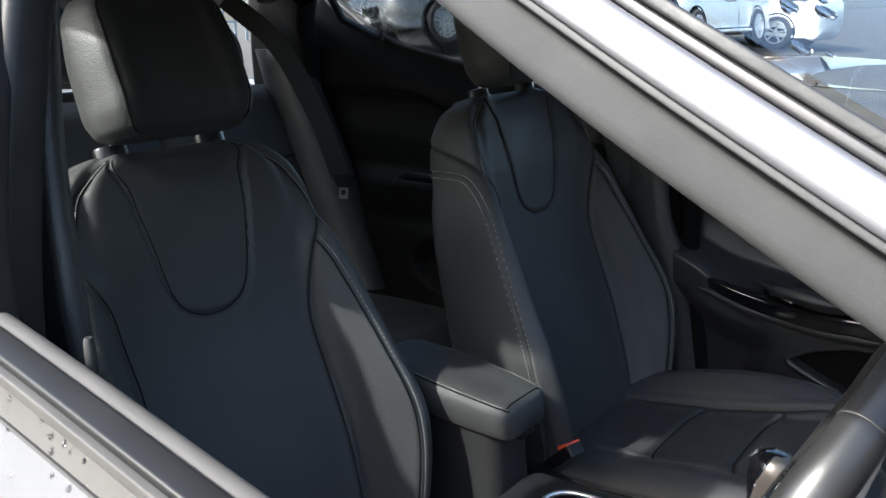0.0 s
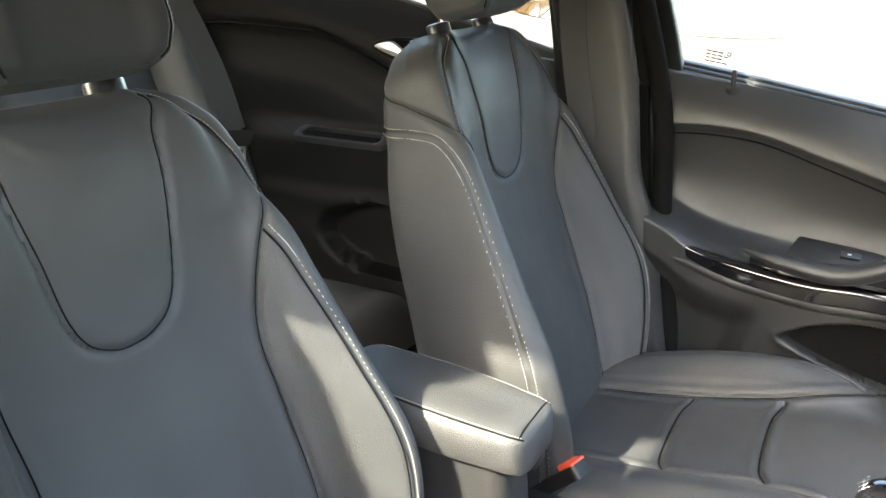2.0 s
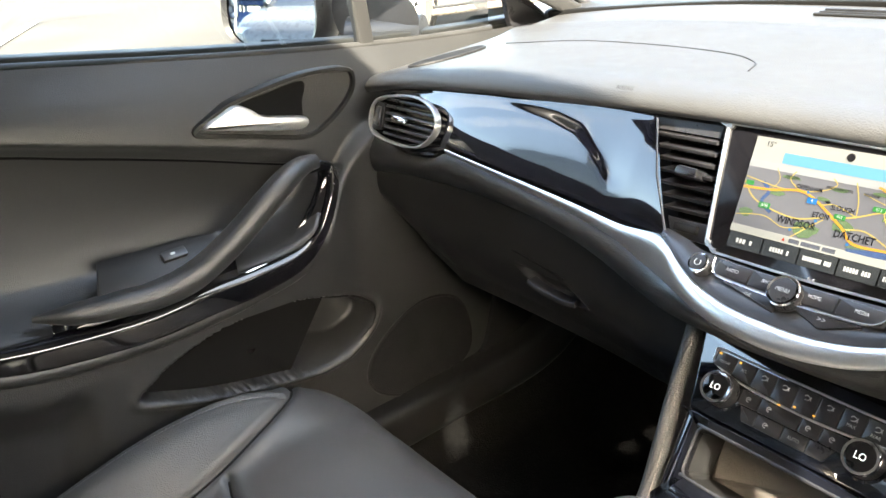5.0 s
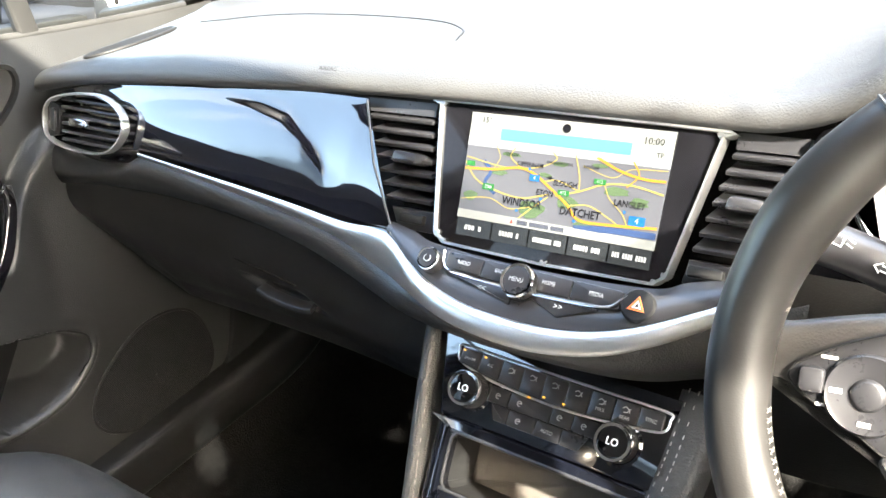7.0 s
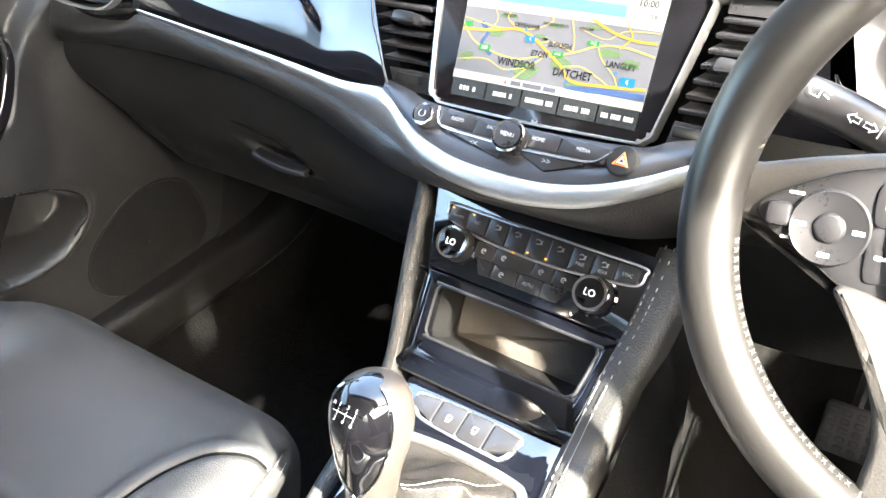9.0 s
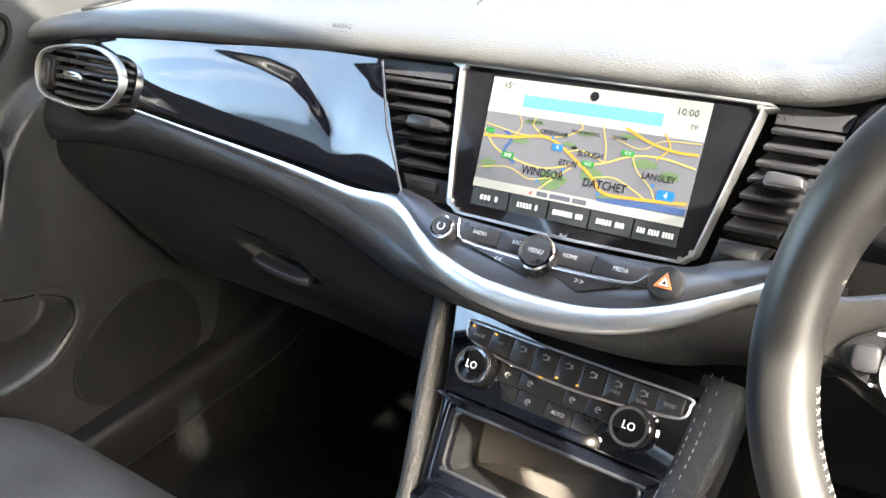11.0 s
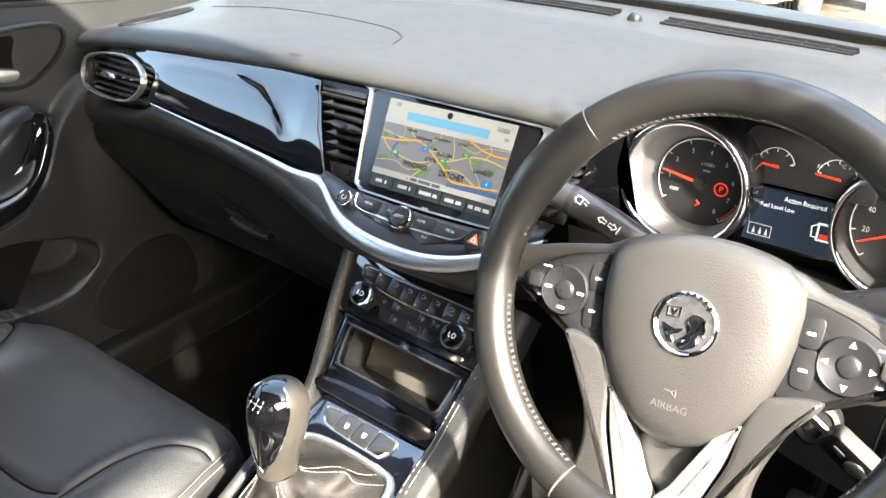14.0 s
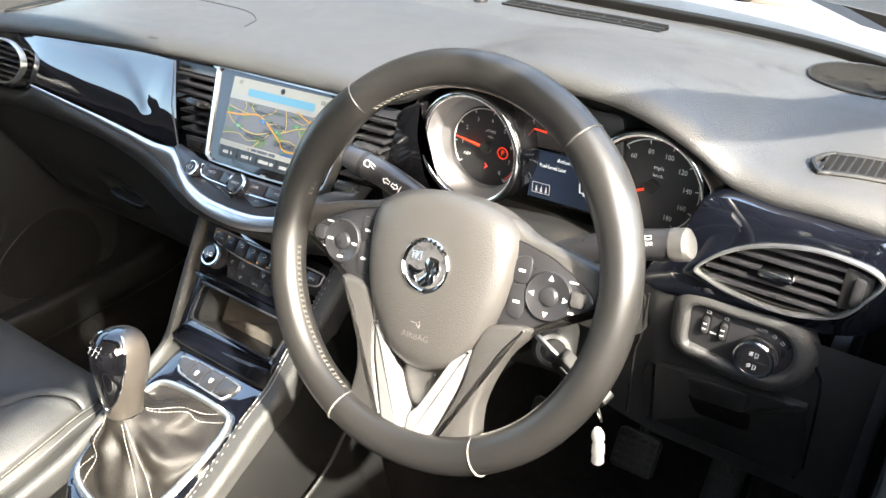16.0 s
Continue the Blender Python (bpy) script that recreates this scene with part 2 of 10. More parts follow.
# darker copy of SOFT; the footwell's shade is put into this colour
TUNNEL = material("dark_tunnel_plastic", (0.008, 0.008, 0.008), 0.5, spec=0.2, grain=0.4, grain_size=0.0016, vary=0.1, vary_size=0.12)
HARD = material("black_hard_plastic", (0.009, 0.009, 0.009), 0.45, spec=0.3, grain=0.12, grain_size=0.0008, vary=0.1, vary_size=0.06)
# door plastic again, darkened so its colour carries the rear cabin's shade
REARTRIM_SHADED = material("black_rear_trim", (0.007, 0.007, 0.007), 0.5, spec=0.12, grain=0.2, grain_size=0.001, vary=0.1, vary_size=0.1)
GLOVE = material("dark_glovebox_plastic", (0.012, 0.012, 0.012), 0.45, spec=0.35, grain=0.3, grain_size=0.0014, vary=0.1, vary_size=0.1)
DOORSKIN = material("door_trim_plastic", (0.0185, 0.0187, 0.0188), 0.40, grain=0.4, grain_size=0.0015, vary=0.1, vary_size=0.1)
SATIN = material("satin_black_plastic", (0.018, 0.018, 0.020), 0.3, vary=0.1, vary_size=0.04, rough_vary=0.04)
HUBGREY = material("steering_hub_plastic", (0.0375, 0.0362, 0.0352), 0.4, grain=0.32, grain_size=0.0015, vary=0.06, vary_size=0.08, rough_vary=0.05)
PIANO = material("blue_black_gloss_lacquer", (0.003, 0.0036, 0.0060), 0.045, coat=1.0, vary=0.3, vary_size=0.03, rough_vary=0.015)
PIANO_BLACK = material("black_gloss_lacquer", (0.004, 0.004, 0.005), 0.06, coat=0.5, vary=0.3, vary_size=0.03, rough_vary=0.02)
PIANO.node_tree.nodes["Principled BSDF"].inputs["IOR"].default_value = 1.8
CHROME = material("bright_chrome", (0.82, 0.83, 0.85), 0.09, metal=1.0, vary=0.03, rough_vary=0.03)
SATIN_CHROME = material("satin_chrome", (0.80, 0.80, 0.80), 0.36, metal=1.0, vary=0.04, vary_size=0.03, rough_vary=0.05)
STITCH = material("grey_thread", (0.34, 0.33, 0.31), 0.8, vary=0.15, vary_size=0.01)
WHEEL_THREAD = material("grey_brown_wheel_thread", (0.13, 0.12, 0.11), 0.8, vary=0.2, vary_size=0.01)
CARPET = material("black_carpet", (0.007, 0.0068, 0.0066), 0.95, spec=0.03, grain=1.0, grain_size=0.003, kind="noise", vary=0.4, vary_size=0.012)
BELT = material("woven_seat_belt", (0.030, 0.030, 0.031), 0.7, grain=0.6, grain_size=0.0012, kind="noise", vary=0.12, vary_size=0.01)
HEADLINER = material("grey_headliner_cloth", (0.60, 0.59, 0.57), 0.9, spec=0.2, grain=0.4, grain_size=0.002, kind="noise", vary=0.05)
RED = material("red_buckle_plastic", (0.62, 0.075, 0.03), 0.4, vary=0.1, vary_size=0.02)
WHITE_INK = material("white_ink", (0.55, 0.55, 0.54), 0.6, vary=0.05)
BRIGHT_INK = material("lit_white_lettering", (0.8, 0.8, 0.8), 0.5, emit=(0.85, 0.95, 1.0), emit_strength=0.05, vary=0)
AMBER = material("amber_indicator", (0.8, 0.35, 0.03), 0.4, emit=(1.0, 0.45, 0.05), emit_strength=0.07, vary=0)
RED_LIT = material("lit_red_pointer", (0.8, 0.03, 0.01), 0.4, emit=(1.0, 0.06, 0.02), emit_strength=0.05, vary=0)
RED_INK = material("red_ink", (0.55, 0.05, 0.03), 0.5, vary=0.05)
RUBBER = material("black_rubber", (0.014, 0.014, 0.014), 0.6, grain=0.3, grain_size=0.002, kind="noise", vary=0.15)
PAINT = material("silver_grey_car_paint", (0.13, 0.13, 0.14), 0.40, metal=0.45, coat=0.5, grain=0.05, grain_size=0.0006, kind="noise", vary=0.05, rough_vary=0.03)
# darker copy of PAINT, toned down against the sun's glare on the doors
DOORPAINT = material("damp_silver_door_paint", (0.075, 0.075, 0.080), 0.55, metal=0.2, spec=0.3, grain=0.05, grain_size=0.0006, kind="noise", vary=0.12, vary_size=0.05)
MOULDING = material("taupe_waist_moulding", (0.060, 0.057, 0.054), 0.6, spec=0.2, grain=0.05, grain_size=0.001, vary=0.1, vary_size=0.05)
# near-black for gaps, seals and marks; also paints in the shade of hollows
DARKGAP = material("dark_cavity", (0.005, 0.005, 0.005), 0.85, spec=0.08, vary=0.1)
DIAL = material("matt_dial_face", (0.010, 0.010, 0.011), 0.5, vary=0.1)
DIAL_SILVER = material("silver_dial_bowl", (0.19, 0.185, 0.19), 0.46, metal=0.35, vary=0.05)
RECESS = material("brown_black_tray_rubber", (0.060, 0.052, 0.044), 0.55, grain=0.5, grain_size=0.002, kind="noise", vary=0.15, vary_size=0.03)
SILVER = material("satin_silver_paint", (0.30, 0.30, 0.305), 0.42, metal=0.5, vary=0.05, vary_size=0.03, rough_vary=0.04)
STEEL = material("dull_steel", (0.5, 0.49, 0.47), 0.35, metal=1.0, vary=0.1)


def glass(name, tint=(1, 1, 1), gloss=1.0):
    m = bpy.data.materials.new(name)
    m.use_nodes = True
    nt = m.node_tree
    nt.nodes.clear()
    out, mix = nt.nodes.new("ShaderNodeOutputMaterial"), nt.nodes.new("ShaderNodeMixShader")
    tr, gl, fr = nt.nodes.new("ShaderNodeBsdfTransparent"), nt.nodes.new("ShaderNodeBsdfGlossy"), nt.nodes.new("ShaderNodeFresnel")
    tr.inputs[0].default_value = (*tint, 1)
    gl.inputs["Roughness"].default_value = 0.01
    fr.inputs["IOR"].default_value = 1.45
    k = nt.nodes.new("ShaderNodeMath")
    k.operation, k.inputs[1].default_value = "MULTIPLY", gloss
    nt.links.new(fr.outputs[0], k.inputs[0])
    nt.links.new(k.outputs[0], mix.inputs[0])
    nt.links.new(tr.outputs[0], mix.inputs[1])
    nt.links.new(gl.outputs[0], mix.inputs[2])
    nt.links.new(mix.outputs[0], out.inputs[0])
    return m


GLASS = glass("clear_car_glass", (0.93, 0.96, 0.95), 1.0)
# deep tint added to unseen glass to cut light in the rear cabin
GLASS_DARK = glass("tinted_rear_glass", (0.16, 0.17, 0.17), 0.8)
GLASS_SIDE = glass("green_tinted_side_glass", (0.60, 0.63, 0.62), 0.8)
LENS = glass("clear_lens_cover", (1, 1, 1), 0.6)
MIRROR = material("mirror_glass", (0.55, 0.57, 0.58), 0.015, metal=1.0, vary=0)


# ---- car body and cabin shell ----
def wall_poly(name, outline, at, ex, ey, thick, mat, parent, bevel=0.004, label=""):
    return part(name, move(prism(outline, 0, thick, bevel), base(at, ex, ey)), mat, parent, label)


body = thing("car_body", (0, -0.5, 0.2), "silver-grey hatchback body shell with pillars, roof and floor", "car", kind="structure")
# floor with tunnel
floor_x = [-0.74, -0.66, -0.58, -0.2, -0.13, -0.1, 0.1, 0.13, 0.2, 0.58, 0.66, 0.74]
floor_z = [0.33, 0.30, 0.20, 0.20, 0.30, 0.34, 0.34, 0.30, 0.20, 0.20, 0.30, 0.33]
fx = np.linspace(-0.74, 0.74, 90)
fz = np.interp(fx, floor_x, floor_z)
rows = []
for y in np.linspace(-1.9, 0.80, 80):
    toe = max(0.0, y - 0.36) * 0.85
    rows.append([(x, y, z + toe + 0.004 * noise.noise(Vector((x * 9, y * 9, 0)))) for x, z in zip(fx, fz)])
part("cabin_carpet", grid(rows), CARPET, body, "black cabin carpet")
for sg in (-1, 1):
    sill = cr([(sg * 0.66, -1.0, 0.32), (sg * 0.665, -0.2, 0.315), (sg * 0.66, 0.2, 0.31), (sg * 0.645, 0.42, 0.33), (sg * 0.63, 0.56, 0.46)], 40)
    part("sill_trim", sweep(sill, rounded([(-0.05, -0.05), (0.05, -0.05), (0.05, 0.03), (-0.03, 0.03), (-0.05, 0.0)], 0.02)), HARD, body)
    kick = [(0.10, 0.20), (0.62, 0.20), (0.66, 0.60), (0.40, 0.62), (0.30, 0.34), (0.10, 0.30)]
    part("kick_panel", move(prism(rounded(kick, 0.03), 0, 0.02, 0.006), base((sg * 0.655 - 0.01, 0, 0), (0, 1, 0), (0, 0, 1))), HARD, body)

# roof: skin and headliner
def roof_sheet(off):
    P = []
    for y in np.linspace(-1.75, -0.30, 30):
        f = (y + 1.75) / 1.45
        w = 0.56 + 0.03 * math.sin(f * 3.1)
        zc = 1.425 - 0.06 * (1 - f) ** 2 - 0.035 * f**3
        P.append([(w * s, y - 0.02 * (1 - s * s) + 0.23 * f * (1 - s * s), zc + off - 0.045 * abs(s) ** 3) for s in np.linspace(-1, 1, 30)])
    return P


part("roof", grid(roof_sheet(0.03)), PAINT, body)
part("headliner", grid(roof_sheet(0.0)), HEADLINER, body, "pale grey cloth headliner")


def pillar_line(sg):
    return arr([(sg * 0.745, 0.66, 0.861), (sg * 0.727, 0.40, 0.996), (sg * 0.706, 0.09, 1.161), (sg * 0.690, -0.03, 1.225), (sg * 0.655, -0.15, 1.286), (sg * 0.600, -0.30, 1.356)])


for sg in (-1, 1):
    line = cr(pillar_line(sg), 40)
    out = arr((sg, 0, 0.30))
    band = lambda a, b, c, d, r: [(sg * u, w) for u, w in rounded([(a, c), (b, c), (b, d), (a, d)], r)]
    part("pillar_trim", sweep(line, band(-0.030, -0.0045, -0.060, -0.004, 0.008), up=out), CLOTH, body, "dark plastic pillar trim")
    part("door_seal", sweep(line, band(-0.0045, -0.001, -0.03, 0.002, 0.001), up=out), RUBBER, body)
    part("front_pillar", sweep(line, band(-0.001, 0.0175, -0.035, 0.004, 0.005), up=out), PAINT, body, "painted silver-grey windscreen pillar")
    part("screen_trim", sweep(line, band(0.0178, 0.0235, -0.030, 0.000, 0.002), up=out), SATIN, body)
    part("screen_seal", sweep(line, band(0.0238, 0.0300, -0.030, 0.002, 0.002), up=out), RUBBER, body)
    rail = cr([(sg * 0.600, -0.29, 1.340), (sg * 0.575, -0.7, 1.385), (sg * 0.565, -1.2, 1.37), (sg * 0.56, -1.7, 1.30)], 30)
    part("roof_rail", sweep(rail, rounded([(-0.03, -0.035), (0.03, -0.035), (0.03, 0.04), (-0.03, 0.04)], 0.015)), PAINT, body)
    # pillar behind the front door
    fwd = 0.06 if sg > 0 else 0.0
    post = arr((0, fwd, 0)) + cr([(sg * 0.70, -0.62, 0.30), (sg * 0.70, -0.64, 0.70), (sg * 0.690, -0.66, 0.97), (sg * 0.640, -0.68, 1.2), (sg * 0.578, -0.70, 1.37)], 40)
    part("centre_pillar", sweep(post + arr((sg * 0.03, 0, 0)), rounded([(-0.075, -0.022), (0.075, -0.022), (0.075, 0.022), (-0.075, 0.022)], 0.014), up=(sg, 0, 0)), HARD, body)
    part("pillar_panel", move(prism(rounded([(-0.86, 0.30), (-0.54, 0.30), (-0.57, 0.98), (-0.80, 1.0)], 0.02), 0, 0.012, 0.003), base((sg * 0.712 - 0.006, 0, 0), (0, 1, 0), (0, 0, 1))), HARD, body)
    rear = cr([(sg * 0.70, -1.75, 0.45), (sg * 0.70, -1.78, 0.95), (sg * 0.64, -1.72, 1.2), (sg * 0.56, -1.62, 1.34)], 30)
    part("rear_pillar", sweep(rear, rounded([(-0.13, -0.03), (0.13, -0.03), (0.13, 0.03), (-0.13, 0.03)], 0.02), up=(sg, 0, 0)), HARD, body)
    part("rear_side_panel", move(prism(rounded([(-2.25, 0.30), (-1.62, 0.30), (-1.62, 0.98), (-2.2, 1.05)], 0.04), 0, 0.03, 0.01), base((sg * 0.72 - 0.015, 0, 0), (0, 1, 0), (0, 0, 1))), HARD, body)

# passenger's centre pillar trim towards the cabin
trim = cr([(-0.655, -0.545, 0.34), (-0.662, -0.555, 0.50), (-0.658, -0.585, 0.70), (-0.652, -0.600, 0.80), (-0.650, -0.625, 0.97), (-0.630, -0.66, 1.13), (-0.585, -0.69, 1.34)], 60)
tw = smooth_at(np.linspace(0, 1, 60), [0, 0.2, 0.36, 0.5, 0.7, 1], [1.5, 1.1, 0.95, 0.78, 0.85, 0.75])
part("pillar_cover", sweep(trim, rounded([(-0.075, -0.020), (0.075, -0.020), (0.082, 0.002), (0.055, 0.022), (-0.055, 0.022), (-0.082, 0.002)], 0.02), up=(1, 0, 0.05), scale=tw), SOFT, body, "dark grey plastic pillar cover")
part("pillar_cover", sweep(trim * arr((-1, 1, 1)) + arr((0, 0.0, 0)), rounded([(-0.075, -0.020), (0.075, -0.020), (0.082, 0.002), (0.055, 0.022), (-0.055, 0.022), (-0.082, 0.002)], 0.02), up=(-1, 0, 0.05), scale=tw), SOFT, body)
part("door_seal", tube(cr([(-0.672, -0.455, 0.33), (-0.672, -0.462, 0.50), (-0.684, -0.498, 0.72), (-0.690, -0.515, 0.90), (-0.690, -0.550, 1.05), (-0.62, -0.62, 1.32)], 40), 0.019, 12), DARKGAP, body)

for sg in (-1, 1):
    part("door_jamb", sweep(cr([(sg * 0.705, -0.566, 0.96), (sg * 0.696, -0.560, 0.90), (sg * 0.688, -0.542, 0.74), (sg * 0.684, -0.524, 0.58), (sg * 0.684, -0.500, 0.47), (sg * 0.684, -0.43, 0.385), (sg * 0.684, -0.30, 0.34)], 50), rounded([(-0.018, -0.010), (0.018, -0.010), (0.018, 0.006), (-0.018, 0.006)], 0.005), up=(-sg, 0, 0)), DARKGAP, body)

part("screen_base", sweep(cr([(-0.72, 0.575, 0.852), (-0.4, 0.690, 0.866), (0.0, 0.722, 0.876), (0.4, 0.706, 0.876), (0.58, 0.675, 0.870), (0.72, 0.61, 0.860)], 50), rounded([(-0.012, -0.02), (0.012, -0.02), (0.012, 0.008), (-0.012, 0.006)], 0.003)), DARKGAP, body, "black strip at the foot of the windscreen")
# cowl, bulkhead, bonnet, tail and outer sills close the shell
part("scuttle", sweep(cr([(-0.75, 0.62, 0.845), (-0.4, 0.735, 0.862), (0, 0.765, 0.868), (0.4, 0.735, 0.862), (0.75, 0.62, 0.845)], 40), rounded([(-0.05, -0.03), (0.05, -0.03), (0.05, 0.012), (-0.05, 0.012)], 0.01)), RUBBER, body, "black scuttle panel below the windscreen")
part("bulkhead", move(prism([(-0.76, 0.15), (0.76, 0.15), (0.76, 0.84), (-0.76, 0.84)], 0, 0.02), base((0, 0.82, 0), (1, 0, 0), (0, 0, 1))), HARD, body)
bon = [[(x, y, 0.80 - 0.10 * (y - 0.80) - 0.22 * ((y - 0.80) / 1.05) ** 2 - 0.06 * abs(x / 0.8) ** 3) for x in np.linspace(-0.80, 0.80, 24) * (1 - 0.16 * ((y - 0.80) / 0.95) ** 2)] for y in np.linspace(0.80, 1.75, 20)]
part("bonnet", grid(bon), PAINT, body)
part("nose", move(prism(rounded([(-0.82, 0.25), (0.82, 0.25), (0.80, 0.62), (-0.80, 0.62)], 0.1), 0, 0.05, 0.02), base((0, 1.80, 0), (1, 0, 0), (0, 0, 1))), PAINT, body)
for sg in (-1, 1):
    part("outer_sill", sweep([(sg * 0.80, 0.8, 0.26), (sg * 0.80, -1.9, 0.26)], rounded([(-0.07, -0.08), (0.07, -0.08), (0.07, 0.08), (-0.07, 0.08)], 0.03)), PAINT, body)
    part("front_wing", move(prism(rounded([(0.58, 0.30), (1.80, 0.30), (1.78, 0.62), (0.80, 0.85), (0.58, 0.85)], 0.05), 0, 0.03, 0.01), base((sg * 0.82 - 0.015, 0, 0), (0, 1, 0), (0, 0, 1))), PAINT, body)
    part("rear_quarter", move(prism(rounded([(-2.5, 0.35), (-1.62, 0.35), (-1.62, 1.0), (-2.4, 1.05)], 0.06), 0, 0.03, 0.01), base((sg * 0.81 - 0.015, 0, 0), (0, 1, 0), (0, 0, 1))), PAINT, body)
part("tailgate", move(prism(rounded([(-0.72, 0.40), (0.72, 0.40), (0.70, 1.02), (-0.70, 1.02)], 0.05), 0, 0.05, 0.02), base((0, -2.35, 0), (1, 0, 0), (0, 0, 1))), PAINT, body)
part("parcel_shelf", move(prism(rounded([(-0.68, -2.33), (0.68, -2.33), (0.66, -1.86), (-0.66, -1.86)], 0.04), 0, 0.02, 0.008), Matrix.Translation((0, 0, 1.0))), CARPET, body)
part("underbody", move(prism([(-0.80, -2.3), (0.80, -2.3), (0.80, 1.7), (-0.80, 1.7)], 0, 0.03), Matrix.Translation((0, 0, 0.165))), RUBBER, body)


# glass
def pane(name, P, mat, label):
    ob = whole(name, grid(P), mat, label, "car window", "structure")
    ob.visible_shadow = False
    return ob


left, right = cr(pillar_line(-1), 18), cr(pillar_line(1), 18)
ws = []
for a, b in zip(left, right):
    ws.append([a + (b - a) * s + arr((0, 0.014 + 0.16 * 4 * s * (1 - s) * 0.9, 0.022 + 0.10 * s * (1 - s))) for s in np.linspace(0.012, 0.988, 24)])
# band added out of view to block sun from the passenger door
band_rows = [[p - arr((0, 0.004, 0.003)) for p in r] for r in ws[-5:]]
part("screen_band", grid(band_rows), PIANO_BLACK, body, "black band along the top of the windscreen")
pane("window_1", ws, GLASS, "curved laminated windscreen, wet with a few drops outside")
rw = [[(x, -1.72 - 0.62 * f, 1.375 - 0.34 * f - 0.03 * abs(x / 0.55) ** 3) for x in np.linspace(-0.55, 0.55, 16)] for f in np.linspace(0, 1, 8)]
pane("window_2", rw, GLASS_DARK, "tinted tailgate window").visible_shadow = True
# drops on the outside of the windscreen
rng = random.Random(4)
drops = []
for _ in range(150):
    i, s = rng.uniform(2, 12), rng.uniform(0.84, 0.985)
    k = int(i)
    a, b = left[k] + (left[k + 1] - left[k]) * (i - k), right[k] + (right[k + 1] - right[k]) * (i - k)
    p = a + (b - a) * s + arr((0, 0.014 + 0.16 * 4 * s * (1 - s) * 0.9, 0.022 + 0.10 * s * (1 - s)))
    r = rng.uniform(0.0015, 0.0062)
    dome = ring_disc([(r, 0), (r * 0.92, r * 0.25), (r * 0.6, r * 0.45), (r * 0.2, r * 0.52)], 10)
    drops.append(move(dome, base(tuple(p), (0.9, 0.1, -0.2), (0, -0.85, 0.5))))
WATER = bpy.data.materials.new("water_drop")
WATER.use_nodes = True
_wp = WATER.node_tree.nodes["Principled BSDF"]
_wp.inputs["Base Color"].default_value, _wp.inputs["Roughness"].default_value, _wp.inputs["Transmission Weight"].default_value, _wp.inputs["IOR"].default_value = (1, 1, 1, 1), 0.02, 1.0, 1.33
whole("rain_drops", join(*drops), WATER, "rain drops on the outside of the windscreen", "water", "stuff")


# ---- front seats ----
RECLINE = radians(19)
SEAT_O = arr((-0.358, -0.505, 0.485))  # where back and cushion of the passenger's seat meet
S_UP = arr((0, -math.sin(RECLINE), math.cos(RECLINE)))
S_FWD = arr((0, math.cos(RECLINE), math.sin(RECLINE)))
S_X = arr((1, 0, 0))
#          v      ui     nc      uc     ncr     uo     nb
BACK = arr([
    (-0.10, 0.130, -0.054, 0.176, -0.020, 0.206, -0.150),
    (0.02, 0.148, -0.048, 0.206, 0.030, 0.238, -0.150),
    (0.15, 0.156, -0.046, 0.225, 0.049, 0.257, -0.150),
    (0.28, 0.154, -0.048, 0.217, 0.031, 0.247, -0.147),
    (0.40, 0.150, -0.046, 0.207, 0.014, 0.236, -0.140),
    (0.46, 0.145, -0.038, 0.202, 0.005, 0.226, -0.133),
    (0.50, 0.142, -0.031, 0.194, -0.008, 0.213, -0.128),
    (0.56, 0.140, -0.027, 0.188, -0.016, 0.207, -0.118),
    (0.605, 0.128, -0.030, 0.168, -0.026, 0.188, -0.108),
    (0.632, 0.102, -0.040, 0.136, -0.038, 0.154, -0.100),
    (0.644, 0.082, -0.052, 0.110, -0.052, 0.124, -0.088),
])
BV = np.r_[np.linspace(-0.10, 0.56, 215), np.linspace(0.5625, 0.644, 44)]
RING_N = 320


def back_ring(v):
    ui, nc, uc, ncr, uo, nb = [smooth_at(v, BACK[:, 0], BACK[:, k]) for k in range(1, 7)]
    half = [(0, nc), (ui * 0.55, nc + 0.001), (ui, nc + 0.010), ((ui + uc) / 2, nc + (ncr - nc) * 0.62), (uc, ncr), (uo - 0.006, ncr - 0.012), (uo, ncr - 0.034),
            (uo - 0.001, ncr * 0.4 + nb * 0.6), (uo - 0.014, nb), (uo - 0.05, nb - 0.010), (0, nb - 0.014)]
    fuller = lambda u, n: (-u * (1 + 0.03 * full), n + 0.009 * full * min(1.0, max(0.0, (u - ui) / 0.05)) * (n > nb + 0.03))
    full = math.exp(-(((v - 0.18) / 0.16) ** 2))
    pts = half + [fuller(u, n) for u, n in half[-2:0:-1]]
    return cr(pts, RING_N, closed=True)


R2 = np.stack([back_ring(v) for v in BV])  # [v][s] -> (u, n)
BACK_P = SEAT_O + R2[..., :1] * S_X + R2[..., 1:] * S_FWD + BV[:, None, None] * S_UP
KS = np.arange(RING_N) * 20 / RING_N  # control index along the ring, 0 = front centre, 4 = crest on the +u side


def back_at(k, v):
    """The place on the seat back at ring index k (negative: the -u side) and height v."""
    k = k % 20
    fv = np.interp(v, BV, np.arange(len(BV)))
    i, a = int(min(fv, len(BV) - 2)), fv - int(min(fv, len(BV) - 2))
    fs = k / 20 * RING_N
    j, b = int(fs) % RING_N, fs - int(fs)
    g = lambda p, q: BACK_P[p, q % RING_N]
    return (1 - a) * ((1 - b) * g(i, j) + b * g(i, j + 1)) + a * ((1 - b) * g(i + 1, j) + b * g(i + 1, j + 1))


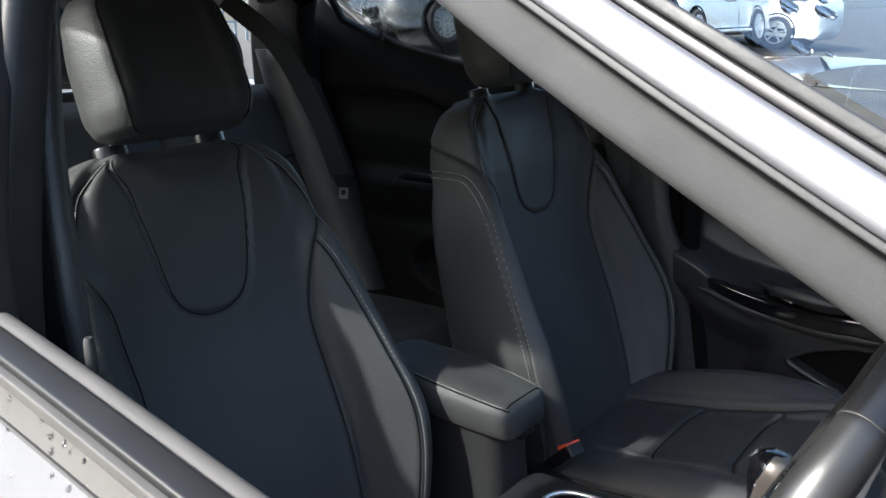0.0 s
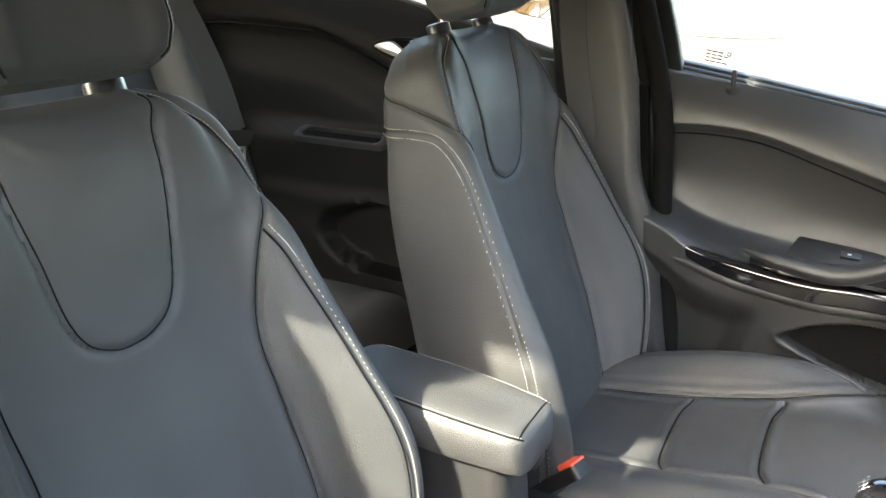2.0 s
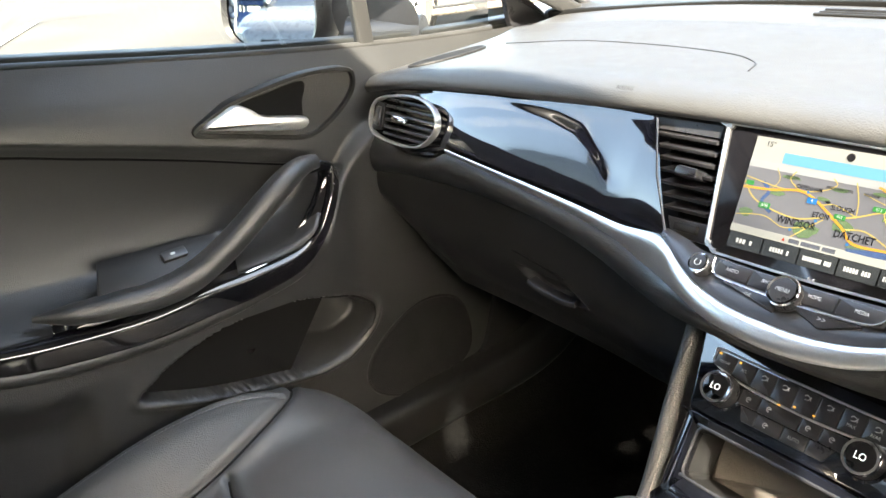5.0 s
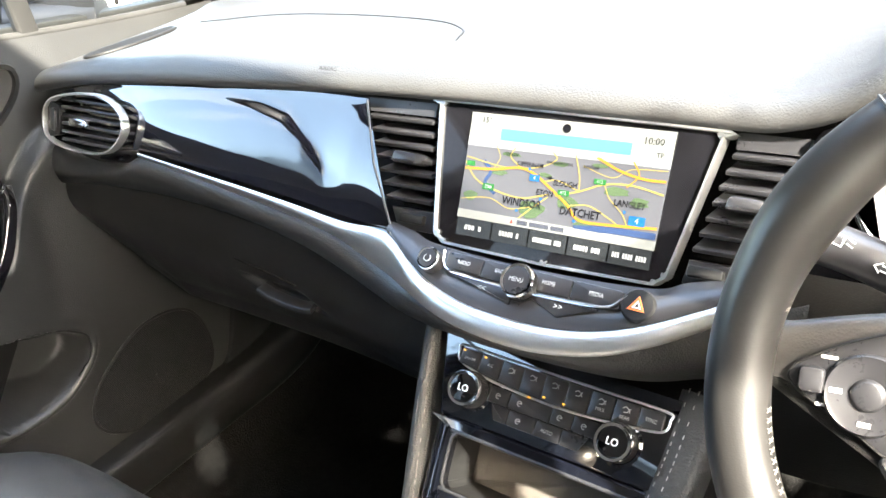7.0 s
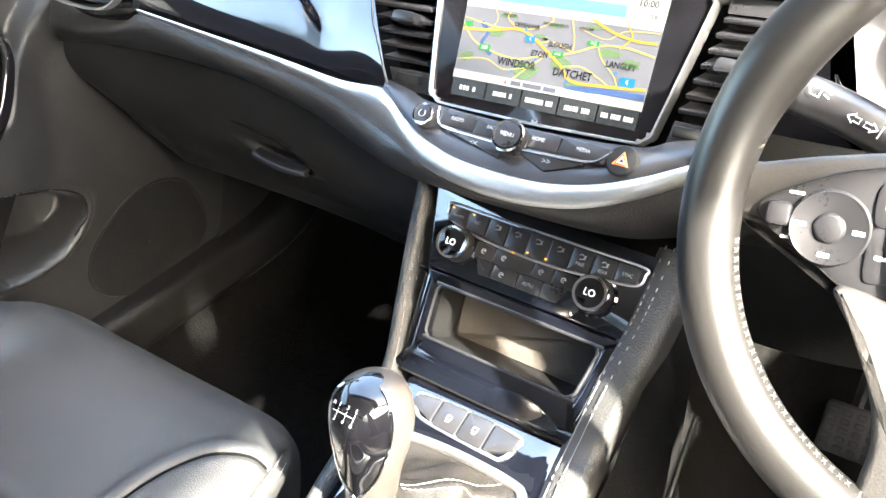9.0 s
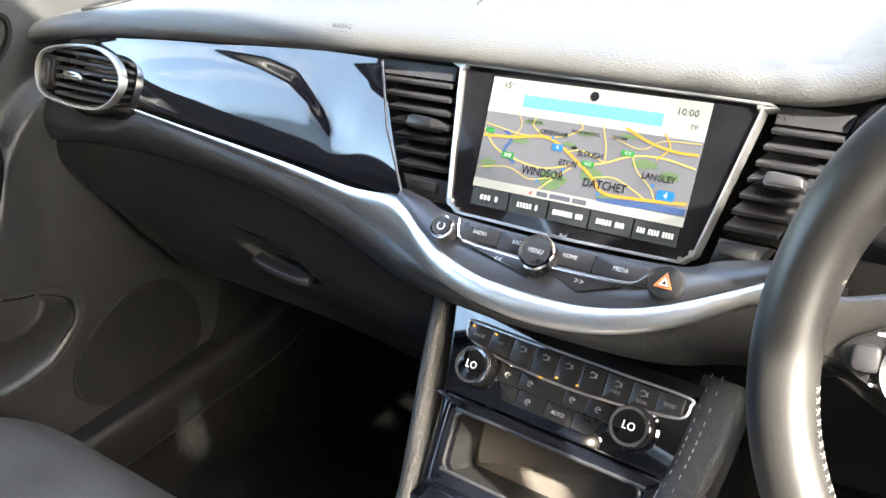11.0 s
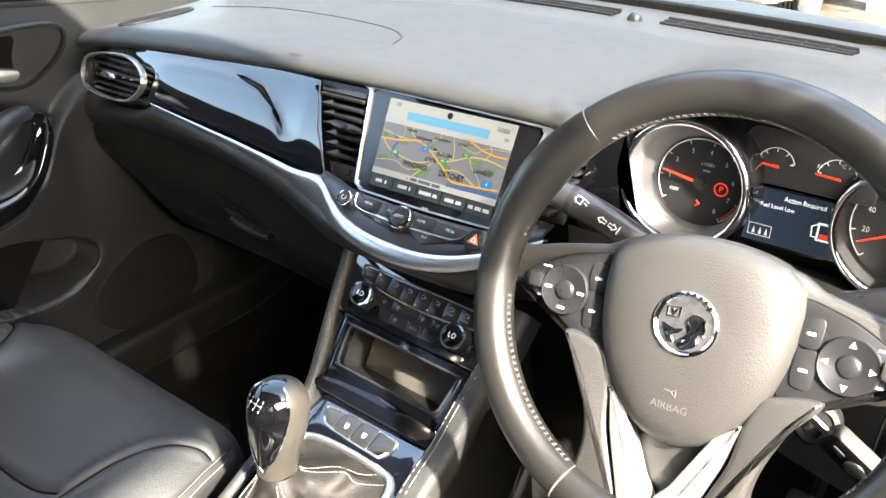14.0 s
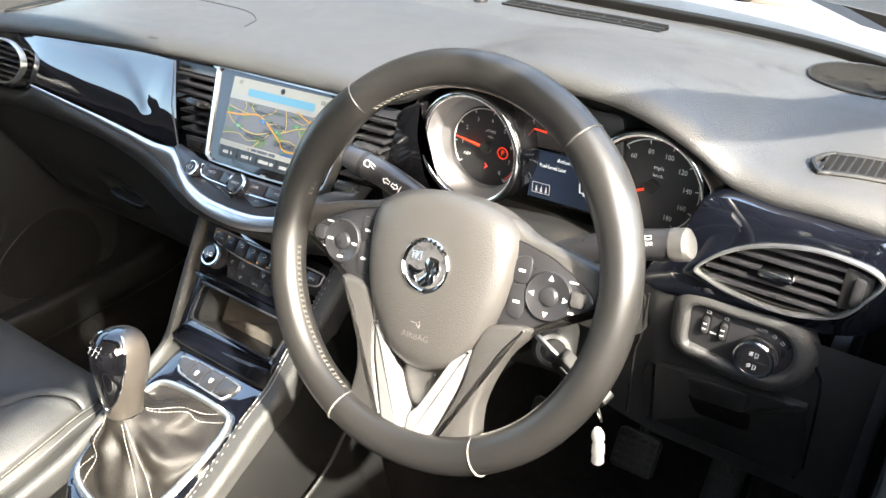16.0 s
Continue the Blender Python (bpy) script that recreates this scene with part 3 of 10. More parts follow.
def k_of_u(u, v):
    """The ring index on the front at a distance u from the middle."""
    r = back_ring(v)
    m = int(RING_N * 4.2 / 20)
    return float(np.interp(abs(u), r[:m, 0], KS[:m])) * (1 if u >= 0 else -1)


def back_line(pairs, n=60):
    return arr([back_at(k, v) for k, v in cr(pairs, n)])


EDGE_V, EDGE_K = [-0.1, 0.25, 0.35, 0.41, 0.455, 0.485, 0.50], [2, 2, 2.05, 2.45, 3.1, 3.8, 4.3]  # inner edge of the bolster
SIDE_V, SIDE_K = [-0.06, 0.1, 0.2, 0.265, 0.342, 0.41, 0.448, 0.484, 0.505, 0.526, 0.532], [6.0, 5.95, 5.75, 5.5, 5.15, 5.05, 5.2, 5.6, 6.2, 7.8, 8.4]  # stitched edge on the flank towards the driver's side
INNER_V, INNER_K = [-0.06, 0.1, 0.25, 0.34, 0.42, 0.462], [3.75, 3.8, 3.85, 3.8, 3.6, 3.3]  # stitched edge along the crest of the other bolster
SHOULDER = [(4.3, 0.50), (5.7, 0.527), (7.4, 0.562), (8.4, 0.58)]
NECK = [(4.3, 0.50), (3.8, 0.55), (3.4, 0.59), (2.9, 0.612), (2.4, 0.632)]
INS_V, INS_U = [0.402, 0.406, 0.418, 0.44, 0.47, 0.52, 0.56, 0.60, 0.635], [0.012, 0.03, 0.052, 0.066, 0.074, 0.083, 0.090, 0.096, 0.100]
seam_lines, double_lines = [], []
for sg in (1, -1):
    seam_lines.append(back_line([(sg * k, v) for k, v in zip(EDGE_K, EDGE_V)], 110))
    kk, vv = (SIDE_K, SIDE_V) if sg > 0 else (INNER_K, INNER_V)
    double_lines.append((sg, back_line([(sg * k, v) for k, v in zip(kk, vv)], 120)))
    seam_lines.append(back_line([(sg * k, v) for k, v in SHOULDER], 60))
    seam_lines.append(back_line([(sg * k, v) for k, v in NECK], 50))
seam_lines.append(back_line([(k_of_u(u, v), v) for u, v in zip(INS_U[::-1], INS_V[::-1])] + [(k_of_u(-u, v), v) for u, v in zip(INS_U, INS_V)], 160))


def carve(P, lines, depth=0.0042, width=0.0042, puff=0.0016):
    """Sinks grooves along seam lines into a sheet, with a slight swell beside them."""
    g0, g1 = np.gradient(P, axis=0), np.gradient(P, axis=1)
    nrm = unit(np.cross(g1, g0))
    Q = P.copy()
    flat = P.reshape(-1, 3)
    d = np.full(len(flat), 9.0)
    for line in lines:
        L = even(line, max(20, int(plen(line) / 0.003)))
        for c in range(0, len(L), 64):
            d = np.minimum(d, np.sqrt(((flat[:, None] - L[None, c : c + 64]) ** 2).sum(-1)).min(1))
    d = d.reshape(P.shape[:2])
    return Q, nrm, (-depth * np.exp(-((d / width) ** 2)) + puff * np.exp(-(((d - 3.2 * width) / (1.9 * width)) ** 2)))[..., None]


_Q, _N, _D = carve(BACK_P, seam_lines, 0.0050, 0.0042, 0.0004)
_D = _D + carve(BACK_P, [d for _, d in double_lines], 0.0022, 0.0030, 0.0004)[2]
if (_N[60, 3] @ S_FWD) < 0:
    _N = -_N
BACK_Q = _Q + _N * _D


def region(i, j):
    v = (BV[i] + BV[min(i + 1, len(BV) - 1)]) / 2
    k = KS[j]
    k = k if k <= 10 else k - 20
    u = abs((R2[i, j, 0] + R2[i, (j + 1) % RING_N, 0]) / 2)
    a = abs(k)
    if a < 4.4 and v > 0.402 and u < np.interp(v, INS_V, INS_U):
        return "insert"
    side = "_a" if k > 0 else "_b"
    if v < 0.50 and a >= np.interp(v, EDGE_V, EDGE_K):
        if v < 0.532 and a < (np.interp(v, SIDE_V, SIDE_K) if k > 0 else np.interp(v, INNER_V, INNER_K)):
            return "bolster" + side
        return "flank" + side if a < 8.6 else "rear"
    if a < np.interp(v, [p[1] for p in NECK], [p[0] for p in NECK]):
        return "centre"
    return ("shoulder" if v > np.interp(a, [p[0] for p in SHOULDER], [p[1] for p in SHOULDER]) else "bolster" if v > np.interp(a, [5.2, 5.6, 6.2, 7.8, 8.4], [0.448, 0.484, 0.505, 0.526, 0.532]) else "flank") + side if a < 8.6 else "rear"


def split_sheet(P, namer, closed_v):
    a, b = P.shape[:2]
    bins = {}
    for i in range(a - 1):
        for j in range(b if closed_v else b - 1):
            bins.setdefault(namer(i, j), []).append((i * b + j, i * b + (j + 1) % b, (i + 1) * b + (j + 1) % b, (i + 1) * b + j))
    flat = P.reshape(-1, 3)
    out = {}
    for name, F in bins.items():
        used = sorted({i for f in F for i in f})
        at = {o: n for n, o in enumerate(used)}
        out[name] = (flat[used].tolist(), [tuple(at[i] for i in f) for f in F])
    return out


# cushion: rings across the seat, set along its length
CUSH_Y = np.r_[np.linspace(-0.56, -0.10, 170), np.linspace(-0.0975, 0.012, 44)]


def cush_ring(y):
    top = float(smooth_at(y, [-0.56, -0.48, -0.38, -0.24, -0.14, -0.08, -0.04, -0.01, 0.005, 0.012], [0.440, 0.446, 0.458, 0.482, 0.494, 0.488, 0.470, 0.436, 0.405, 0.375]))
    k = float(smooth_at(y, [-0.56, -0.45, -0.33, -0.22, -0.15, -0.08, 0.012], [0.45, 0.85, 1.0, 0.80, 0.50, 0.15, 0.0]))
    w = float(smooth_at(y, [-0.56, -0.3, -0.12, -0.05, 0.0, 0.012], [0.235, 0.252, 0.250, 0.236, 0.205, 0.19]))
    h = 0.062 * k
    low = min(0.335, top - 0.04)
    def half_ring(h, w):
        return [(0, top), (0.075, top + 0.001), (0.122 * w / 0.25, top + 0.004 * k), (0.155 * w / 0.25, top + h * 0.62), (0.192 * w / 0.25, top + h), (w - 0.014, top + h * 0.72 - 0.006), (w, top + h * 0.2 - 0.030),
                (w - 0.002, (top + low) / 2 - 0.01), (w - 0.012, low + 0.01), (w - 0.04, low), (0, low)]

    return cr(half_ring(h * 0.30, w - 0.018 - 0.035 * float(np.clip((y + 0.20) / 0.20, 0, 1)) ** 2) + [(-u, z) for u, z in half_ring(h, w)[-2:0:-1]], RING_N, closed=True)


C2 = np.stack([cush_ring(y) for y in CUSH_Y])
CUSH_P = np.stack([SEAT_O[0] + C2[..., 0], np.broadcast_to(CUSH_Y[:, None], C2.shape[:2]), C2[..., 1]], -1)


def cush_at(k, y):
    k = k % 20
    fi = np.interp(y, CUSH_Y, np.arange(len(CUSH_Y)))
    i = int(min(fi, len(CUSH_Y) - 2))
    a, fs = fi - i, k / 20 * RING_N
    j, b = int(fs) % RING_N, fs - int(fs)
    g = lambda p, q: CUSH_P[p, q % RING_N]
    return (1 - a) * ((1 - b) * g(i, j) + b * g(i, j + 1)) + a * ((1 - b) * g(i + 1, j) + b * g(i + 1, j + 1))


def cush_line(pairs, n=60):
    return arr([cush_at(k, y) for k, y in cr(pairs, n)])


cush_seams, cush_crests = [], []
for sg in (1, -1):
    cush_seams.append(cush_line([(sg * k, y) for k, y in ((2.1, -0.54), (2.15, -0.40), (2.2, -0.30), (2.4, -0.225), (2.85, -0.165), (3.6, -0.120), (4.6, -0.090), (5.4, -0.085))], 80))
    cush_crests.append(cush_line([(sg * k, y) for k, y in (((5.75, -0.54), (5.75, -0.42), (5.75, -0.3), (5.75, -0.2), (5.75, -0.1), (5.75, -0.05)) if sg > 0 else ((4.7, -0.54), (4.55, -0.42), (4.5, -0.32), (4.45, -0.24), (4.35, -0.18), (4.2, -0.135), (4.0, -0.115)))], 90))
for y in (-0.383, -0.24):
    cush_seams.append(cush_line([(-2.1, y + 0.012), (-1.2, y), (0, y - 0.004), (1.2, y), (2.1, y + 0.012)], 60))
_Q, _N, _D = carve(CUSH_P, cush_seams + cush_crests, 0.005, 0.0038, 0.002)
if _N[50, 3, 2] < 0:
    _N = -_N
CUSH_Q = _Q + _N * _D


def cush_region(i, j):
    y, k = CUSH_Y[i], KS[j]
    k = k if k <= 10 else k - 20
    a = abs(k)
    rim = 5.75 if k > 0 else 5.15
    if a > 8:
        return "base_cloth"
    edge = np.interp(y, [-0.56, -0.30, -0.225, -0.165, -0.12, -0.09], [2.1, 2.2, 2.4, 2.85, 3.6, 4.6])
    if y < -0.09 and edge <= a < rim:
        return "bolster_a" if k > 0 else "bolster_b"
    if a < rim:
        return "rear_panel" if y < -0.383 else "middle_panel" if y < -0.24 else "front_panel"
    return "skirt_a" if k > 0 else "skirt_b"


def headrest_shapes(o):
    """A padded block round o, leaning as the seat does: rings of (u, n) up its height."""
    rings, vs = [], np.r_[np.linspace(0, 0.02, 6), np.linspace(0.03, 0.165, 14), np.linspace(0.172, 0.192, 7)]
    for v in vs:
        e = float(smooth_at(v, [0, 0.006, 0.02, 0.06, 0.14, 0.175, 0.188, 0.192], [0.80, 0.9, 0.97, 1.0, 0.97, 0.9, 0.78, 0.66]))
        t = float(smooth_at(v, [0, 0.006, 0.02, 0.08, 0.15, 0.18, 0.192], [0.55, 0.75, 0.92, 1.0, 0.85, 0.66, 0.4]))
        w, d = 0.121 * e, 0.05 * t
        half = [(0, d * 0.86), (w * 0.45, d * 0.9), (w * 0.66, d * 1.04), (w * 0.86, d * 0.92), (w * 0.98, d * 0.35), (w, -d * 0.2), (w * 0.9, -d * 0.8), (w * 0.6, -d), (0, -d)]
        rings.append((v, cr(half + [(-u, n) for u, n in half[-2:0:-1]], 96, closed=True)))
    P = arr([o + r[:, :1] * S_X + r[:, 1:] * S_FWD + v * S_UP for v, r in rings])
    return P


HEAD_O = SEAT_O + S_UP * 0.654 - S_FWD * 0.010
HEAD_P = headrest_shapes(HEAD_O)
HK = np.arange(96) * 16 / 96


def head_region(i, j):
    k = HK[j] if HK[j] <= 8 else HK[j] - 16
    return "front_pad" if abs(k) < 2.6 else "wing_a" if 0 < k < 6.5 else "wing_b" if -6.5 < k < 0 else "rear_pad"


def front_seat():
    s = thing("car_seat", (SEAT_O[0], -0.30, 0.12), "black leather front passenger seat with pale double stitching, empty", "car seat", "front seats")
    fabric = {"insert": LEATHER_FINE, "centre": LEATHER_FINE, "rear": HARD}
    names = {"insert": "shoulder_insert", "centre": "back_panel", "bolster_a": "back_bolster", "bolster_b": "back_bolster", "flank_a": "side_panel", "flank_b": "side_panel", "shoulder_a": "shoulder_panel", "shoulder_b": "shoulder_panel", "rear": "back_shell"}
    pieces = split_sheet(BACK_Q, region, True)
    for key, shape in pieces.items():
        part(names[key], shape, fabric.get(key, LEATHER), s, sharp=80)
    top = BACK_Q[-1]
    part("top_cap", (np.vstack([top, top.mean(0, keepdims=True) + S_UP * 0.002]).tolist(), [(j, (j + 1) % RING_N, RING_N) for j in range(RING_N)]), LEATHER, s, sharp=80)
    cn = {"bolster_a": "cushion_bolster", "bolster_b": "cushion_bolster", "rear_panel": "cushion_panel", "middle_panel": "cushion_panel", "front_panel": "cushion_panel", "skirt_a": "cushion_side", "skirt_b": "cushion_side", "base_cloth": "cushion_base"}
    cf = {"rear_panel": LEATHER_FINE, "middle_panel": LEATHER_FINE, "front_panel": LEATHER_FINE, "base_cloth": HARD}
    for key, shape in split_sheet(CUSH_Q, cush_region, True).items():
        part(cn[key], shape, cf.get(key, LEATHER), s, sharp=80)
    front, rear = CUSH_Q[-1], CUSH_Q[0]
    part("cushion_front", (np.vstack([front, front.mean(0, keepdims=True)]).tolist(), [(j, (j + 1) % RING_N, RING_N) for j in range(RING_N)]), LEATHER_FINE, s)
    # thin near-black tubes draw the crease shadows along the back seams
    for ln in seam_lines:
        c = SEAT_O - S_FWD * 0.06 + np.outer((ln - SEAT_O) @ S_UP, S_UP)
        part("seam", tube(ln - unit(ln - c) * 0.0046, 0.0008, 6), DARKGAP, s)
    for ln in cush_seams:
        part("seam", tube(ln[1:-1] - arr((0, 0, 0.0032)), 0.0014, 6), DARKGAP, s)
    # dark seams, and pale thread on both sides of the doubled ones
    for sg, ln in double_lines:
        part("seam", tube(ln - (S_X * sg * 0.004 + S_FWD * 0.001), 0.0012, 6), DARKGAP, s)
        t = unit(np.gradient(ln, axis=0))
        c = SEAT_O - S_FWD * 0.06 + np.outer((ln - SEAT_O) @ S_UP, S_UP)
        out = unit(unit(ln - c) - t * (unit(ln - c) * t).sum(1, keepdims=True))
        side = np.cross(t, out)
        for off in (-0.0062, 0.0062):
            P_ = ln + side * off
            part("stitching", stitches(P_ + out * 0.0018, out, w=0.0010, slant=0.0003), STITCH, s, "pale grey thread")
    for sg in (1, -1):
        ln = back_line([(sg * (k - 0.12), v) for k, v in NECK], 40)
        part("stitching", stitches(ln + (S_FWD * 0.8 + S_X * sg * 0.5) * 0.0008, S_FWD * 0.7 + S_X * sg * 0.7), STITCH, s)
        for off in (-0.15, 0.17):
            ln = cush_line([(sg * (k + off), y) for k, y in (((5.75, -0.52), (5.75, -0.42), (5.75, -0.3), (5.75, -0.2), (5.75, -0.1), (5.75, -0.06)) if sg > 0 else ((4.7, -0.52), (4.55, -0.42), (4.5, -0.32), (4.45, -0.24), (4.35, -0.18), (4.22, -0.14)))], 110)
            part("stitching", stitches(ln + (arr((0, 0, 0.7)) + S_X * sg * 0.7) * 0.0011, arr((0, 0, 0.7)) + S_X * sg * 0.7), STITCH, s)
    # posts, collars and headrest
    for u in (-0.080, 0.080):
        a = SEAT_O + S_X * u - S_FWD * 0.066 + S_UP * 0.60
        part("headrest_post", tube([a, a + S_UP * 0.11 + S_FWD * 0.030], 0.0062, 14), CHROME, s, "bright chrome post")
        m = base(tuple(SEAT_O + S_X * u - S_FWD * 0.058 + S_UP * 0.649), S_X, S_FWD)
        part("post_collar", move(prism([(0.024 * math.cos(w), 0.016 * math.sin(w)) for w in np.linspace(0, 2 * np.pi, 24, endpoint=False)], -0.008, 0.009, 0.004), m), SATIN, s)
    head = part("headrest", split_sheet(HEAD_P, head_region, True)["front_pad"], CLOTH, s, "black cloth-faced headrest pad", sharp=80)
    hp = split_sheet(HEAD_P, head_region, True)
    for key, nm in (("wing_a", "headrest_wing"), ("wing_b", "headrest_wing"), ("rear_pad", "headrest_back")):
        part(nm, hp[key], LEATHER, head, sharp=80)
    for end, d in ((0, -1), (-1, 1)):
        r = HEAD_P[end]
        part("headrest_cap", (np.vstack([r, r.mean(0, keepdims=True) + S_UP * d * 0.004]).tolist(), [(j, (j + 1) % 96, 96) for j in range(96)]), LEATHER, head, sharp=80)
    for sg in (1, -1):
        ln = arr([HEAD_P[i, int(round(sg * 2.8 * 6)) % 96] for i in range(3, len(HEAD_P) - 2)])
        part("stitching", stitches(ln + S_FWD * 0.0012, S_FWD, pitch=0.005), WHEEL_THREAD, head)
        part("seam", tube(arr([HEAD_P[i, int(round(sg * 2.6 * 6)) % 96] for i in range(1, len(HEAD_P) - 1)]), 0.0014, 6), DARKGAP, head)
    # rails and side trim under the cushion
    for u in (-0.17, 0.17):
        m = Matrix.Translation((SEAT_O[0] + u, -0.28, 0.235))
        part("seat_rail", move(box(0.04, 0.50, 0.10, 0.006), m), HARD, s)
    side = [(-0.60, 0.30), (-0.10, 0.30), (-0.06, 0.33), (-0.10, 0.375), (-0.40, 0.375), (-0.47, 0.45), (-0.58, 0.45)]
    for u in (-0.256, 0.234):
        part("side_trim", move(prism(rounded(side, 0.02), 0, 0.022, 0.006), base((SEAT_O[0] + u, 0, 0), (0, 1, 0), (0, 0, 1))), HARD, s)
    return s


passenger_seat = front_seat()
DRIVER_SHIFT = Vector((0.698, -0.104, -0.026))
driver_seat = copy_thing(passenger_seat, Matrix.Translation(Vector(passenger_seat.matrix_basis.translation) + DRIVER_SHIFT))
tagged(driver_seat, "black leather driver's seat with sun on its inner bolster")


# ---- rear seat ----
def rear_bench():
    s = thing("rear_bench", (0, -1.30, 0.15), "black leather rear bench with three padded backs", "car seat")
    ys = np.linspace(-1.62, -0.98, 40)
    for x0, x1 in ((-0.64, -0.19), (-0.185, 0.185), (0.19, 0.64)):
        xs = np.linspace(x0, x1, 26)
        P = np.zeros((40, 26, 3))
        Q = np.zeros((40, 26, 3))
        for i, y in enumerate(ys):
            f = (y + 1.62) / 0.64
            for j, x in enumerate(xs):
                e = abs(2 * (x - x0) / (x1 - x0) - 1)
                lift = 0.018 * (1 - e**6) + 0.012 * math.sin(min(1, f * 1.1) * math.pi)
                P[i, j] = (x, y, 0.44 + 0.03 * f + lift - 0.10 * max(0, (f - 0.88) / 0.12) ** 2)
                v = f * 0.62
                Q[i, j] = (x, -1.50 - 0.42 * v + 0.02 * (1 - e**5) + 0.02 * math.sin(f * 3.1) - 0.06 * max(0, (f - 0.93) / 0.07) ** 2, 0.47 + 0.92 * v)
        part("seat_cushion", grid(P), LEATHER_FINE, s, sharp=80)
        part("seat_back", grid(Q), LEATHER, s, sharp=80)
        for f in (10, 26):
            part("seam", tube(arr([Q[f, j] for j in range(26)]) + (0, 0.001, 0), 0.0022, 6), DARKGAP, s)
        r = cr([(x0 + 0.05, 0), (x0 + 0.05, 1), (x1 - 0.05, 1), (x1 - 0.05, 0)], 12)
        xc = (x0 + x1) / 2
        P2 = []
        for v in np.linspace(0, 1, 12):
            e = 1 - abs(2 * v - 1) ** 4 * 0.5
            w, d = 0.13 * (0.85 + 0.15 * math.sin(v * 3.1)) * (0.8 + 0.2 * e), 0.045 * e
            P2.append([(xc + w * math.copysign(abs(math.cos(a)) ** 0.6, math.cos(a)), -1.79 - 0.03 * v + d * math.copysign(abs(math.sin(a)) ** 0.7, math.sin(a)), 1.05 + 0.16 * v) for a in np.linspace(0, 2 * np.pi, 40, endpoint=False)])
        if abs(xc) > 0.1:
            part("headrest", loft(P2), LEATHER, s, sharp=80)
    front = [(-0.66, 0.10), (0.66, 0.10), (0.66, 0.42), (-0.66, 0.42)]
    part("bench_front", move(prism(front, 0, 0.03, 0.01), base((0, -1.03, 0), (1, 0, 0), (0, 0, 1))), CARPET, s)
    for sg in (-1, 1):
        side = []
        for v in np.linspace(0, 1, 24):
            w = 0.055 + 0.02 * math.sin(v * 3.1)
            c = arr((sg * 0.655, -1.46 - 0.30 * v, 0.48 + 0.66 * v))
            side.append([c + arr((w * math.cos(a), (w + 0.03) * math.sin(a), 0)) for a in np.linspace(0, 2 * np.pi, 20, endpoint=False)])
        part("side_bolster", loft(side), LEATHER, s, sharp=80)
    return s


rear_bench()


# ---- dashboard ----
dash = thing("dashboard", (0, 0.35, 0.55), "black grained dashboard with gloss trim and a satin chrome swoosh", "dashboard")

LX = [-0.70, -0.673, -0.60, -0.50, -0.35, -0.20, -0.10, 0.0, 0.10, 0.155, 0.19, 0.22, 0.27, 0.33, 0.40, 0.45, 0.49, 0.52, 0.545, 0.58, 0.64, 0.70]
LY = [0.176, 0.176, 0.178, 0.184, 0.192, 0.200, 0.204, 0.205, 0.205, 0.205, 0.203, 0.200, 0.196, 0.195, 0.196, 0.199, 0.203, 0.207, 0.207, 0.204, 0.200, 0.196]
LZ = [0.818, 0.824, 0.836, 0.845, 0.854, 0.861, 0.864, 0.866, 0.869, 0.872, 0.885, 0.905, 0.928, 0.938, 0.937, 0.930, 0.915, 0.898, 0.882, 0.876, 0.877, 0.875]
BASEZ = [0.838, 0.845, 0.858, 0.872, 0.884, 0.890, 0.893, 0.894, 0.895, 0.896, 0.897, 0.897, 0.897, 0.897, 0.897, 0.897, 0.897, 0.897, 0.897, 0.897, 0.895, 0.893]


def lip(x):
    return float(smooth_at(x, LX, LY)), float(smooth_at(x, LX, LZ))


def top_z(x, y):
    """The height of the dash's upper skin."""
    ly, lz = lip(x)
    bz = float(smooth_at(x, LX, BASEZ))
    far = 0.872 - 0.012 * (x / 0.7) ** 2
    t = min(1.0, max(0.0, (y - ly) / 0.52))
    flat = bz + (far - bz) * t**1.6
    rise = max(0.0, lz + 0.024 - bz)
    d = (y - ly) / 0.24
    ridge = 0.005 * math.exp(-((y - 0.47 - 0.05 * (1 - (x / 0.7) ** 2)) / 0.022) ** 2)
    return flat + rise * math.exp(-(d**2)) * (1 + 0.15 * d) + ridge


xs = np.unique(np.r_[np.linspace(-0.70, 0.70, 150), np.linspace(0.15, 0.58, 80)])
sheet = []
for x in xs:
    ly, lz = lip(x)
    end = 0.735 - 0.13 * (x / 0.7) ** 2
    roll = 0.022
    row = [(x, ly + 0.020, lz - 0.002), (x, ly + 0.006, lz), (x, ly - 0.002, lz + 0.004), (x, ly - 0.004, lz + 0.010), (x, ly, lz + 0.017), (x, ly + 0.008, lz + 0.022)]
    zt = top_z(x, ly + 0.03)
    row += [(x, ly + 0.018, lz + 0.0245 + (zt - lz - 0.0245) * 0.45)]
    row += [(x, y, top_z(x, y)) for y in np.r_[np.linspace(ly + 0.03, 0.42, 16), np.linspace(0.435, 0.56, 16), np.linspace(0.575, end, 8)]]
    sheet.append(row)
part("dash_top", grid(sheet), DASHTOP, dash, "grained grey-black upper skin", sharp=60)


def on_top(x, y, lift=0.001):
    return arr((x, y, top_z(x, y) + lift))


